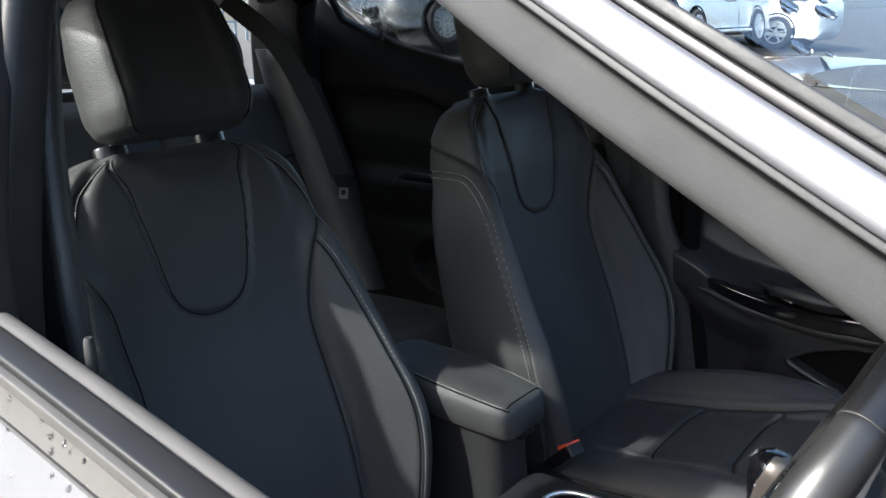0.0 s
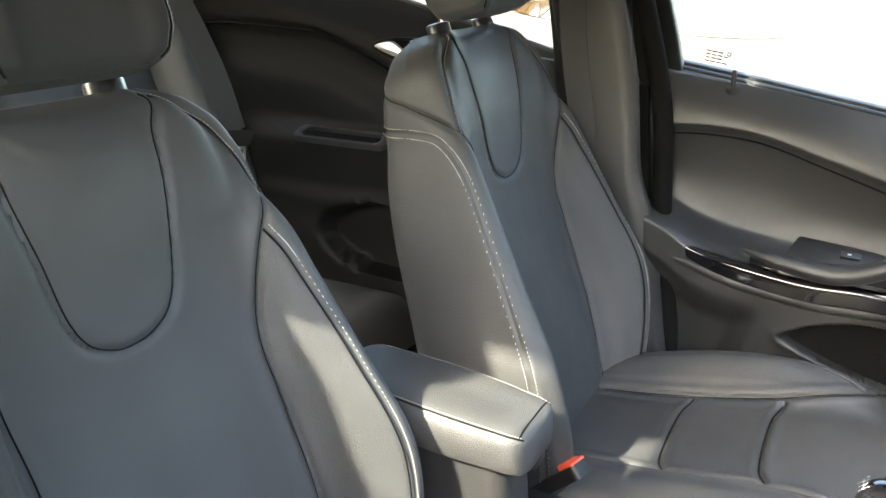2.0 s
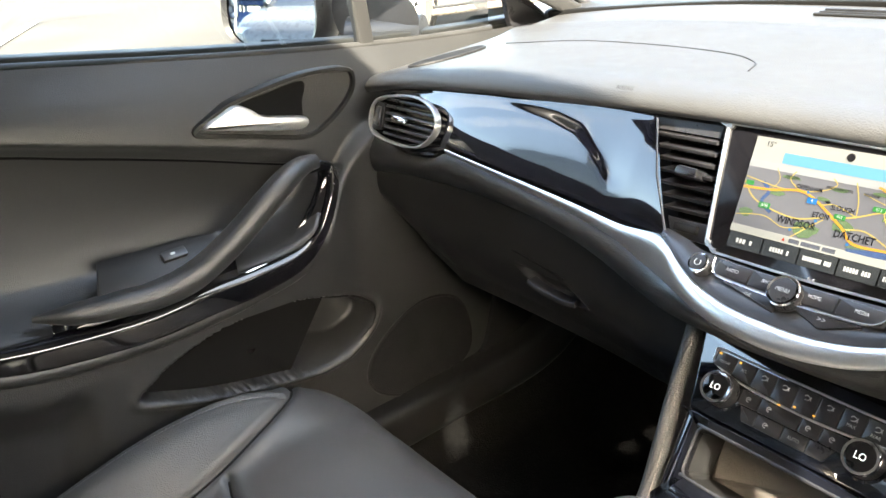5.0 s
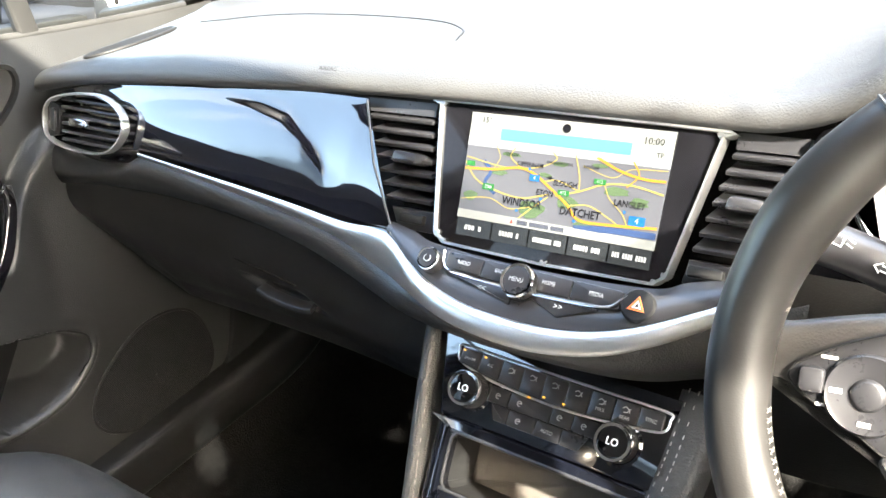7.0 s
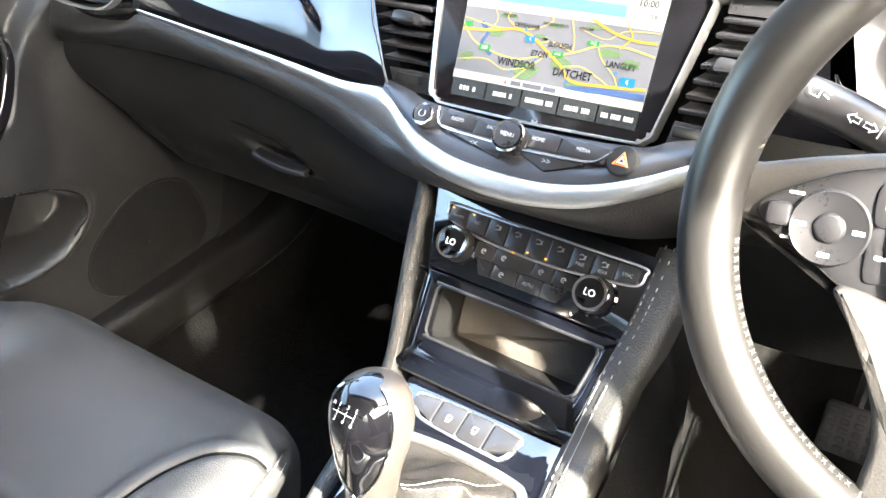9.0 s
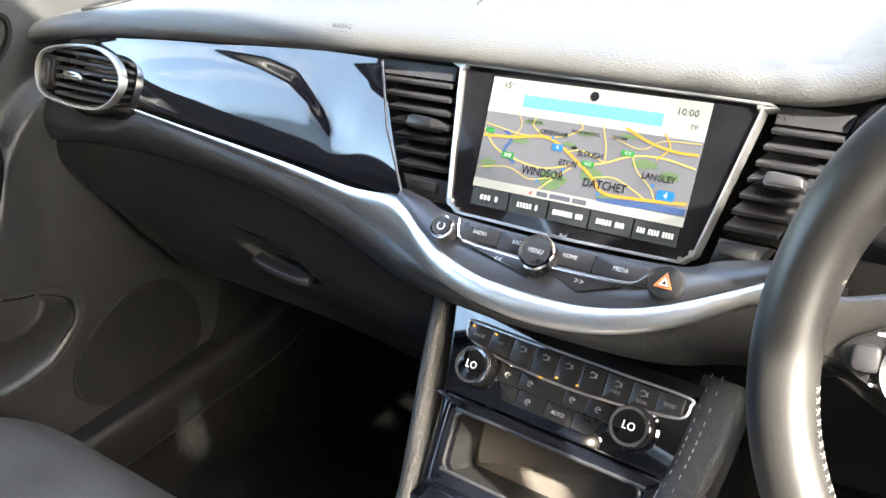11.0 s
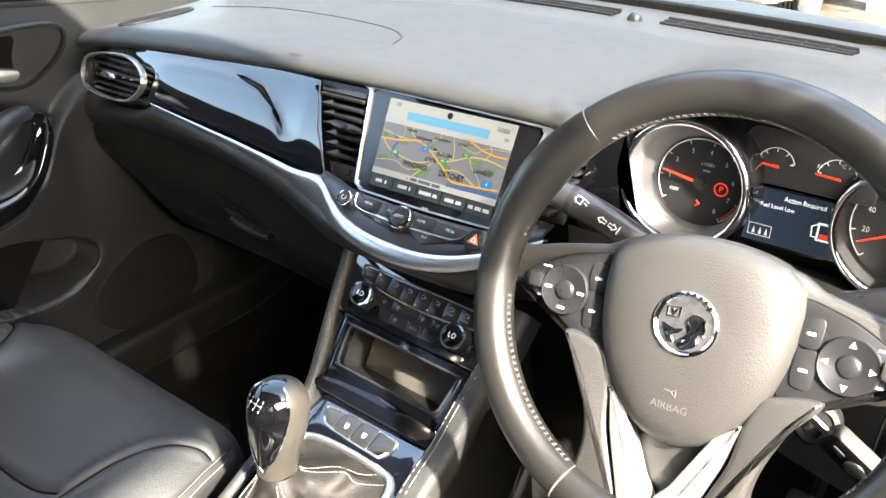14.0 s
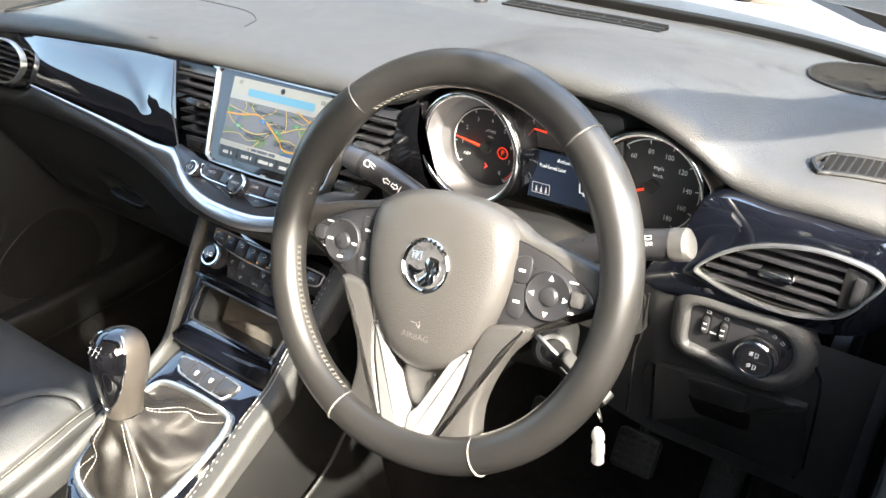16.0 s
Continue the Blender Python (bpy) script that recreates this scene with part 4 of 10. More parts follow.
# slots for warm air under the windscreen, the light sensor and the corner grilles
for x0, x1, bend in ((0.055, 0.315, 1), (-0.27, -0.02, -1)):
    mid = [on_top(x, 0.632 - 0.055 * (abs(x) - 0.03) ** 2 * 10 * 0.3, 0.002) for x in np.linspace(x0, x1, 24)]
    part("demister_slot", sweep(mid, [(-0.014, -0.004), (0.014, -0.004), (0.014, 0.0006), (-0.014, 0.0006)]), DARKGAP, dash)
    for off in (-0.015, 0.015):
        part("slot_rim", tube(arr(mid) + (0, off, 0.0008), 0.0022, 8), HARD, dash)
    part("slot_bar", tube(arr(mid) + (0, 0.0, 0.0005), 0.0018, 6), HARD, dash)
    for p in mid[2:-1:3]:
        part("slot_fin", tube([p + arr((0, -0.014, 0)), p + arr((0.004, 0.014, 0))], 0.0013, 5), HARD, dash)
part("light_sensor", move(ring_disc([(0.011, 0), (0.011, 0.004), (0.008, 0.009), (0.003, 0.0115), (0.0005, 0.0118)], 20), Matrix.Translation(on_top(0.018, 0.613, 0))), SATIN, dash, "small glossy light sensor dome")
for sg, yy in ((-1, 0.275), (1, 0.57)):
    c = (sg * 0.632, yy) if sg < 0 else (0.585, yy)
    a, b = (0.026, 0.062) if sg < 0 else (0.062, 0.080)
    loop = [on_top(c[0] + a * math.cos(w) + (0.10 * b * math.sin(w) if sg < 0 else 0), c[1] + b * math.sin(w), 0.0015) for w in np.linspace(0, 2 * np.pi, 40, endpoint=False)]
    part("grille_rim", tube(loop, 0.0022, 8, closed=True), HARD, dash)
    ctr = arr(loop).mean(0)
    part("grille_dish", (np.vstack([loop, ctr[None]]).tolist(), [(i, (i + 1) % 40, 40) for i in range(40)]), DARKGAP, dash)
    for k in range(-11, 12):
        t = k / 12
        h = a * math.sqrt(1 - t * t) * 0.97
        y = c[1] + b * t
        ox = 0.10 * b * t if sg < 0 else 0
        part("grille_bar", tube([on_top(c[0] + ox - h, y, 0.002), on_top(c[0] + ox + h, y, 0.002)], 0.0014, 5), HARD, dash)
# defroster slot at the driver's side
sv = [on_top(x, 0.262 + 0.25 * (x - 0.60), 0.002) for x in np.linspace(0.612, 0.69, 12)]
part("demister_slot", sweep(sv, [(-0.020, -0.004), (0.020, -0.004), (0.020, 0.001), (-0.020, 0.001)]), DARKGAP, dash)
part("slot_rim", tube(cr([p + arr((0, 0.022, 0)) for p in sv] + [sv[-1] + arr((0.01, 0, 0))] + [p + arr((0, -0.022, 0)) for p in sv[::-1]] + [sv[0] + arr((-0.010, 0, 0))], 60, True), 0.003, 8, closed=True), HARD, dash)
for p in sv[::1]:
    part("slot_fin", tube([p + arr((0, -0.02, 0)), p + arr((0, 0.02, 0))], 0.0016, 5), HARD, dash)
# raised lettering of the restraint mark on the lip
words("AIRBAG", 0.0062, base((-0.244, 0.1995, 0.884), (1, 0.03, 0.02), (0, 0.65, 0.75)), DARKGAP, dash, name="mark")
# fine seam of the restraint cover
part("cover_seam", tube([on_top(x, y, 0.0002) for x, y in cr([(-0.60, 0.36), (-0.45, 0.375), (-0.25, 0.36), (-0.18, 0.33), (-0.16, 0.29)], 50)], 0.0009, 6), HARD, dash)

# ---- passenger's gloss panel, with its fold ----
GT = cr([(-0.672, 0.180, 0.819), (-0.62, 0.181, 0.832), (-0.571, 0.183, 0.839), (-0.465, 0.186, 0.848), (-0.343, 0.192, 0.856), (-0.268, 0.196, 0.860), (-0.199, 0.197, 0.861)], 100)
GB = cr([(-0.660, 0.163, 0.770), (-0.625, 0.158, 0.762), (-0.582, 0.153, 0.760), (-0.525, 0.151, 0.767), (-0.486, 0.149, 0.785), (-0.40, 0.147, 0.781), (-0.318, 0.146, 0.775), (-0.25, 0.144, 0.771), (-0.19, 0.140, 0.768), (-0.140, 0.134, 0.770)], 100)
FOLD_X = [-0.50, -0.474, -0.406, -0.335, -0.293, -0.263, -0.241, -0.232]
FOLD_Z = [0.842, 0.844, 0.848, 0.844, 0.837, 0.822, 0.806, 0.798]
P = np.zeros((100, 60, 3))
for i in range(100):
    for j in range(60):
        t = j / 59
        p = GB[i] * (1 - t) + GT[i] * t
        bulge = 0.0045 * math.sin(math.pi * min(1, t * 1.05)) * (1 - 0.3 * t)
        p = p + arr((0, -0.80, 0.55)) * bulge
        if -0.50 < p[0] < -0.205:
            zf = float(np.interp(p[0], FOLD_X, FOLD_Z))
            fade = min(1.0, (p[0] + 0.50) / 0.10) * min(1.0, max(0.0, (-0.205 - p[0]) / 0.03))
            s = (p[2] - zf) / 0.0035
            step = 1 / (1 + math.exp(-max(-30, min(30, s))))
            p = p + arr((0, 0.85, -0.35)) * 0.0038 * fade * step * math.exp(-max(0, p[2] - zf) / 0.05)
        P[i, j] = p
part("gloss_panel", grid(P), PIANO, dash, "blue-black gloss lacquered panel", sharp=75)
edge = [GT[-1], GB[-1]]
part("panel_edge", tube([edge[0] + arr((0.002, -0.004, 0)), (edge[0] + edge[1]) / 2 + arr((0.001, -0.010, 0.004)), edge[1] + arr((0.002, -0.003, 0))], 0.0011, 8), SATIN, dash)


def air_vent(parent, ring, o, ex, ey, wheel_side, slats, tilt=0.0, lever_x=0.0):
    """A framed vent: chrome ring, dark throat, slats, lever and a shut-off wheel at one end."""
    m = base(o, ex, ey)
    outer = cr(ring, 72, closed=True)
    inner = arr(inset(outer, 0.0026))
    part("vent_ring", move(frame_plate(outer, inner, -0.004, 0.006, 0.002), m), SATIN_CHROME, parent, "bright chrome ring")
    hole = arr(inset(outer, 0.005))
    tunnel = [np.c_[hole, np.full(72, 0.001)], np.c_[arr(inset(outer, 0.012)), np.full(72, -0.045)]]
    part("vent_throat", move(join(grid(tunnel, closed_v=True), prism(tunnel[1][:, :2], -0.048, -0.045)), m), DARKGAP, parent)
    lo, hi = hole[:, 1].min(), hole[:, 1].max()
    for k in range(slats):
        y = lo + (hi - lo) * (k + 0.7) / (slats + 0.4)
        cross = hole[np.abs(hole[:, 1] - y) < (hi - lo) * 0.09]
        if not len(cross):
            continue
        x0, x1 = cross[:, 0].min() + 0.001, cross[:, 0].max() - 0.001
        if wheel_side > 0:
            x1 = min(x1, hole[:, 0].max() - 0.026)
        else:
            x0 = max(x0, hole[:, 0].min() + 0.026)
        if x1 - x0 < 0.02:
            continue
        blade = prism(rounded([(-0.0135, -0.0011), (0.0115, -0.0019), (0.0115, 0.0019), (-0.0135, 0.0011)], 0.0012, 2), 0, x1 - x0, 0.0004)
        part("vent_slat", move(blade, m @ Matrix.Translation((x1, y, -0.010)) @ base((0, 0, 0), (0, tilt, 1), (0, 1, -tilt))), SATIN, parent)
    for k in range(7):
        x = hole[:, 0].min() + 0.03 + (np.ptp(hole[:, 0]) - 0.06) * k / 6
        part("vent_vane", move(prism([(-0.001, lo + 0.006), (0.001, lo + 0.006), (0.001, hi - 0.006), (-0.001, hi - 0.006)], -0.040, -0.020), m @ Matrix.Translation((x, 0, 0))), SATIN, parent)
    lev = [(-0.016, -0.003), (-0.012, -0.006), (0.012, -0.006), (0.017, -0.002), (0.012, 0.004), (-0.013, 0.004)]
    part("vent_lever", move(prism(rounded(lev, 0.003), -0.012, 0.007, 0.003), m @ Matrix.Translation((lever_x, (lo + hi) / 2, 0))), CHROME, parent)
    xw = hole[:, 0].max() - 0.013 if wheel_side > 0 else hole[:, 0].min() + 0.013
    near = hole[np.abs(hole[:, 0] - xw) < 0.008]
    c0, c1 = near[:, 1].min() + 0.002, near[:, 1].max() - 0.002
    part("wheel_plate", move(prism(rounded([(xw - 0.013, c0 - 0.001), (xw + 0.010, c0 + 0.004), (xw + 0.010, c1 - 0.004), (xw - 0.013, c1 + 0.001)], 0.004), -0.006, 0.002, 0.001), m), HARD, parent)
    part("shut_off_wheel", move(prism(rrect(0.009, 0.026, 0.003), 0, 0.005, 0.0015), m @ Matrix.Translation((xw, (c0 + c1) / 2, 0))), SATIN, parent)


RING_L = [(-0.637, 0.825), (-0.596, 0.836), (-0.545, 0.838), (-0.512, 0.825), (-0.506, 0.803), (-0.532, 0.780), (-0.578, 0.774), (-0.634, 0.780), (-0.648, 0.802)]
cl = (-0.577, 0.806)
air_vent(dash, [(x - cl[0], (z - cl[1]) * 1.06) for x, z in RING_L], (cl[0], 0.1475, cl[1]), (1, 0.02, 0), (0, 0.33, 0.94), -1, 6, lever_x=-0.006)

# ---- satin chrome swoosh ----
UP = cr([(-0.484, 0.144, 0.784), (-0.393, 0.142, 0.778), (-0.318, 0.141, 0.773), (-0.26, 0.139, 0.769), (-0.20, 0.136, 0.765), (-0.150, 0.128, 0.771), (-0.128, 0.119, 0.769), (-0.104, 0.106, 0.761), (-0.075, 0.096, 0.753), (-0.040, 0.089, 0.748), (0.0, 0.087, 0.747), (0.04, 0.089, 0.748), (0.075, 0.096, 0.753), (0.105, 0.107, 0.761), (0.135, 0.121, 0.772), (0.165, 0.134, 0.785)], 160)
LO = cr([(-0.484, 0.143, 0.779), (-0.394, 0.141, 0.771), (-0.319, 0.139, 0.763), (-0.26, 0.136, 0.757), (-0.205, 0.131, 0.750), (-0.160, 0.122, 0.740), (-0.128, 0.111, 0.737), (-0.098, 0.095, 0.738), (-0.066, 0.083, 0.735), (-0.033, 0.077, 0.733), (0.003, 0.075, 0.732), (0.039, 0.077, 0.734), (0.074, 0.084, 0.739), (0.105, 0.096, 0.748), (0.135, 0.112, 0.760), (0.165, 0.127, 0.776)], 160)
rows = []
nrm = arr((0, -0.70, 0.71))
for t, d in ((-0.10, -0.006), (0.0, 0.0015), (0.08, 0.004), (0.3, 0.0058), (0.5, 0.0062), (0.7, 0.0058), (0.92, 0.004), (1.0, 0.0015), (1.10, -0.006)):
    rows.append(LO * (1 - t) + UP * t + nrm * d)
part("chrome_swoosh", grid(rows), SATIN_CHROME, dash, "satin chrome strip", sharp=70)

# ---- padded band under the swoosh, knee panels ----
BAND_B = cr([(-0.668, 0.150, 0.712), (-0.643, 0.152, 0.716), (-0.595, 0.156, 0.722), (-0.468, 0.158, 0.728), (-0.361, 0.158, 0.725), (-0.295, 0.157, 0.716), (-0.241, 0.155, 0.703), (-0.195, 0.150, 0.690), (-0.15, 0.142, 0.684), (-0.09, 0.128, 0.692), (0.0, 0.122, 0.696), (0.09, 0.128, 0.692), (0.14, 0.150, 0.694), (0.20, 0.165, 0.695)], 140)
BAND_T = cr([(-0.672, 0.168, 0.772), (-0.640, 0.160, 0.762), (-0.59, 0.152, 0.757), (-0.525, 0.150, 0.764), (-0.48, 0.145, 0.780), (-0.394, 0.142, 0.772), (-0.319, 0.140, 0.764), (-0.26, 0.137, 0.758), (-0.205, 0.132, 0.751), (-0.160, 0.123, 0.741), (-0.128, 0.112, 0.738), (-0.098, 0.096, 0.739), (-0.066, 0.084, 0.736), (-0.03, 0.078, 0.734), (0.003, 0.076, 0.733), (0.039, 0.078, 0.735), (0.074, 0.085, 0.740), (0.105, 0.097, 0.749), (0.135, 0.113, 0.761), (0.20, 0.140, 0.785)], 140)
P = np.zeros((140, 26, 3))
for i in range(140):
    for j in range(26):
        t = j / 25
        P[i, j] = BAND_T[i] * (1 - t) + BAND_B[i] * t + arr((0, -1, 0.15)) * (0.014 * math.sin(math.pi * t) ** 0.8) + arr((0, 0.02, -0.004)) * (t > 0.99)
part("padded_band", grid(P), SOFT, dash, "grained padded band", sharp=75)

gx_, gz_ = np.linspace(-0.668, -0.085, 120), np.linspace(0, 1, 60)
P = np.zeros((120, 60, 3))
for i, x in enumerate(gx_):
    zt = float(np.interp(x, BAND_B[:, 0], BAND_B[:, 2])) + 0.004
    yt = float(np.interp(x, BAND_B[:, 0], BAND_B[:, 1])) + 0.004
    zb = float(np.interp(x, [-0.668, -0.62, -0.55, -0.2, -0.085], [0.62, 0.57, 0.535, 0.535, 0.55]))
    for j, t in enumerate(gz_):
        z = zt * (1 - t) + zb * t
        y = yt + 0.045 * t**2 - 0.010 * math.sin(math.pi * min(1, t * 1.3)) + 0.10 * max(0, t - 0.93) / 0.07
        hx, hz = (x + 0.330) / 0.042, (z - 0.636) / 0.011
        q = max(abs(hx + 0.35 * hz), abs(hz))
        y += 0.013 / (1 + math.exp(max(-30, min(30, (q - 1) * 26))))
        P[i, j] = (x, y, z)
part("glovebox_lid", grid(P), GLOVE, dash, "dark grained glovebox lid", sharp=60)
hx = [(-0.368, 0.166, 0.630), (-0.345, 0.163, 0.627), (-0.305, 0.161, 0.626), (-0.290, 0.164, 0.627)]
part("glovebox_handle", sweep(cr(hx, 20), rounded([(-0.008, -0.004), (0.008, -0.004), (0.007, 0.003), (-0.007, 0.004)], 0.002)), SATIN, dash, "glovebox pull")
part("pull_line", tube([(-0.392, 0.158, 0.668), (-0.34, 0.155, 0.664), (-0.300, 0.154, 0.658)], 0.0012, 6), DARKGAP, dash)
part("lid_gap", tube(cr([(-0.628, 0.158, 0.722), (-0.615, 0.166, 0.67), (-0.59, 0.186, 0.60), (-0.55, 0.215, 0.54)], 30), 0.0016, 6), DARKGAP, dash)
part("lid_gap", tube(BAND_B[6:96] + arr((0, 0.004, 0.002)), 0.0016, 6), DARKGAP, dash)
# shelf coloured near-black so the shade under the glovebox is in its surface
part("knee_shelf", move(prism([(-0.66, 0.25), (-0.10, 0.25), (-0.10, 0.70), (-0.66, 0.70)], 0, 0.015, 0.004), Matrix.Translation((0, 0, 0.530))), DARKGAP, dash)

# ---- screen, its vents and keys ----
SCR = base((-0.0015, 0.1785, 0.8175), (1, 0.0, 0.035), (0, 0.5, 0.866))
unit_ = thing("infotainment_unit", (0, 0.20, 0.77), "colour navigation screen in a gloss black bezel showing a map", "car screen")
bz_in = cr(rounded([(-0.1195, 0.058), (0.1215, 0.054), (0.098, -0.053), (0.090, -0.0605), (0.0, -0.0625), (-0.096, -0.0605), (-0.105, -0.053)], 0.010, 3), 140, True)
bz_out = arr(inset(bz_in, -0.0024))
part("bezel_frame", move(frame_plate(bz_out, bz_in, -0.012, 0.004, 0.0015), SCR), SATIN_CHROME, unit_, "bright frame round the screen")
part("bezel", move(prism(bz_in, -0.012, 0.0, 0.0), SCR), PIANO_BLACK, unit_, "gloss black glass")


def lit(name, color, s=0.3):
    return material(name, tuple(0.05 * c for c in color), 0.25, emit=color, emit_strength=0.105 * s, vary=0)


MAPM = {"grey": lit("map_grey", (0.30, 0.31, 0.36)), "dark": lit("map_slate", (0.20, 0.22, 0.28)), "sky": lit("map_sky", (0.22, 0.62, 0.95), 0.32), "haze": lit("map_haze", (0.66, 0.70, 0.74), 0.32), "bar": lit("map_bar", (0.68, 0.70, 0.68), 0.34),
        "orange": lit("map_orange", (0.95, 0.48, 0.08), 0.36), "yellow": lit("map_yellow", (0.85, 0.66, 0.20), 0.36), "green": lit("map_green", (0.06, 0.40, 0.10), 0.3), "park": lit("map_park", (0.22, 0.34, 0.18), 0.3),
        "blue": lit("map_blue", (0.03, 0.28, 0.75), 0.32), "river": lit("map_river", (0.10, 0.18, 0.42), 0.32), "ink": lit("map_ink", (0.03, 0.03, 0.04), 0.1), "white": lit("map_white", (0.95, 0.97, 1.0), 0.4), "key": lit("map_key", (0.05, 0.055, 0.06), 0.25), "soft": lit("map_softkey", (0.08, 0.09, 0.10), 0.25)}


def scr_x(u, v):
    """The picture narrows a little towards its foot."""
    return u * (1 - 0.02 * (0.052 - v) / 0.10)


def screen_patch(name, pts, mat, z, round_=0.0):
    pl = [(scr_x(u, v), v) for u, v in (rounded(pts, round_) if round_ else pts)]
    return part(name, move(prism(pl, z - 0.0003, z), SCR), mat, unit_)


def screen_road(pts, w, mat, z):
    p = cr(pts, 14 * (len(pts) - 1))
    t = unit(np.gradient(p, axis=0))
    n = np.stack([-t[:, 1], t[:, 0]], 1) * w / 2
    a, b = p + n, p - n
    lo, hi = -0.0875, 0.0875
    V = [(scr_x(float(np.clip(x, lo, hi)), float(np.clip(y, -0.031, 0.026))), float(np.clip(y, -0.031, 0.026)), z) for q in zip(a, b) for x, y in q]
    F = [(2 * i, 2 * i + 1, 2 * i + 3, 2 * i + 2) for i in range(len(p) - 1)]
    return part("map_road", move((V, F), SCR), mat, unit_)


screen_patch("map_field", [(-0.0885, -0.032), (0.0885, -0.032), (0.0885, 0.030), (-0.0885, 0.030)], MAPM["grey"], 0.0012)
screen_patch("status_bar", [(-0.0885, 0.029), (0.0885, 0.029), (0.0885, 0.0515), (-0.0885, 0.0515)], MAPM["bar"], 0.0014)
screen_patch("map_horizon", [(-0.0885, 0.0235), (0.0885, 0.0235), (0.0885, 0.030), (-0.0885, 0.030)], MAPM["haze"], 0.0016)
screen_patch("map_sky", [(-0.058, 0.0305), (0.056, 0.0305), (0.056, 0.040), (-0.058, 0.040)], MAPM["sky"], 0.0018, 0.001)
rng = random.Random(11)
for cx, cy, rx, ry in ((-0.02, -0.022, 0.016, 0.008), (0.012, -0.012, 0.012, 0.006), (-0.055, 0.004, 0.010, 0.003), (0.05, 0.002, 0.014, 0.004), (-0.045, 0.020, 0.012, 0.0022), (0.0, 0.017, 0.010, 0.0022), (0.034, 0.020, 0.010, 0.002), (0.07, -0.004, 0.010, 0.004), (-0.078, -0.018, 0.008, 0.005), (0.028, -0.027, 0.010, 0.003), (-0.012, 0.007, 0.007, 0.002)):
    screen_patch("map_park", [(cx + rx * rng.uniform(0.6, 1) * math.cos(a), cy + ry * rng.uniform(0.6, 1) * math.sin(a)) for a in np.linspace(0, 2 * np.pi, 11, endpoint=False)], MAPM["park"], 0.0017)
screen_road([(-0.07, 0.012), (-0.062, 0.004), (-0.066, -0.006), (-0.055, -0.014)], 0.003, MAPM["river"], 0.0019)
screen_road([(0.02, -0.031), (0.05, -0.028), (0.088, -0.027)], 0.005, MAPM["river"], 0.0019)
for pts, w, c in ([[(-0.088, 0.004), (-0.06, 0.006), (-0.035, 0.010), (-0.02, 0.006), (0.0, -0.006), (0.012, -0.014), (0.024, -0.024), (0.05, -0.024), (0.088, -0.021)], 0.0022, "orange"],
                  [[(-0.088, 0.010), (-0.075, -0.004), (-0.055, -0.011), (-0.03, -0.014), (-0.006, -0.008)], 0.0013, "yellow"], [[(-0.088, 0.014), (-0.05, 0.009), (-0.02, 0.012), (-0.004, 0.020), (-0.008, 0.026)], 0.0010, "yellow"],
                  [[(-0.034, 0.010), (-0.045, 0.018), (-0.042, 0.026)], 0.0011, "yellow"], [[(0.0, -0.008), (0.02, -0.002), (0.04, 0.006), (0.062, 0.008), (0.088, 0.004)], 0.0014, "yellow"], [[(0.03, 0.026), (0.05, 0.018), (0.07, 0.014), (0.088, 0.014)], 0.0020, "orange"],
                  [[(0.02, -0.003), (0.018, 0.010), (0.012, 0.026)], 0.0010, "yellow"], [[(0.06, 0.026), (0.066, 0.016), (0.058, 0.006)], 0.0012, "orange"], [[(-0.006, -0.01), (-0.018, -0.020), (-0.03, -0.031)], 0.0011, "yellow"],
                  [[(0.014, -0.014), (0.03, -0.012), (0.046, -0.018), (0.058, -0.024)], 0.0011, "yellow"], [[(-0.02, 0.006), (-0.012, 0.002), (0.0, 0.004), (0.02, -0.002)], 0.0010, "yellow"], [[(0.04, 0.006), (0.046, -0.004), (0.058, -0.014), (0.064, -0.023)], 0.0009, "yellow"],
                  [[(-0.088, -0.022), (-0.06, -0.018), (-0.04, -0.024), (-0.02, -0.020)], 0.0009, "yellow"], [[(-0.06, 0.026), (-0.055, 0.016), (-0.06, 0.006)], 0.0007, "yellow"], [[(0.02, 0.018), (0.045, 0.012), (0.06, 0.020), (0.088, 0.022)], 0.0007, "yellow"]):
    screen_road(pts, w, MAPM[c], 0.0022 if c == "orange" else 0.0020)
for u, v, w, h, c, txt in ((-0.062, -0.009, 0.011, 0.0052, "green", "308"), (-0.082, 0.0085, 0.008, 0.0042, "green", ""), (0.036, 0.0075, 0.010, 0.0042, "green", "412"), (0.007, -0.005, 0.010, 0.0042, "green", "412"), (-0.0205, 0.0035, 0.009, 0.0052, "blue", "4"), (0.071, -0.018, 0.013, 0.0072, "blue", "4")):
    screen_patch("road_badge", [(u - w / 2, v - h / 2), (u + w / 2, v - h / 2), (u + w / 2, v + h / 2), (u - w / 2, v + h / 2)], MAPM[c], 0.0025, 0.0008)
    if txt:
        words(txt, h * 0.85, SCR @ Matrix.Translation((0, 0, 0.0027)), MAPM["white"], unit_, scr_x(u, v), v)
for txt, u, v, s in (("CIPPENHAM", -0.026, 0.0135, 0.0052), ("SLOUGH", 0.0075, 0.0018, 0.0062), ("ETON", -0.009, -0.0075, 0.0066), ("WINDSOR", -0.0285, -0.0180, 0.0090), ("DATCHET", 0.024, -0.0190, 0.0090), ("LANGLEY", 0.063, -0.0065, 0.0070), ("TAPLOW", -0.044, 0.020, 0.0036), ("FARNHAM ROYAL", 0.0, 0.0175, 0.0034), ("WEXHAM", 0.027, 0.0175, 0.0034)):
    words(txt, s, SCR @ Matrix.Translation((0, 0, 0.0028)), MAPM["ink"], unit_, scr_x(u, v), v, squash=0.84, name="place_name", weight=s * 0.022)
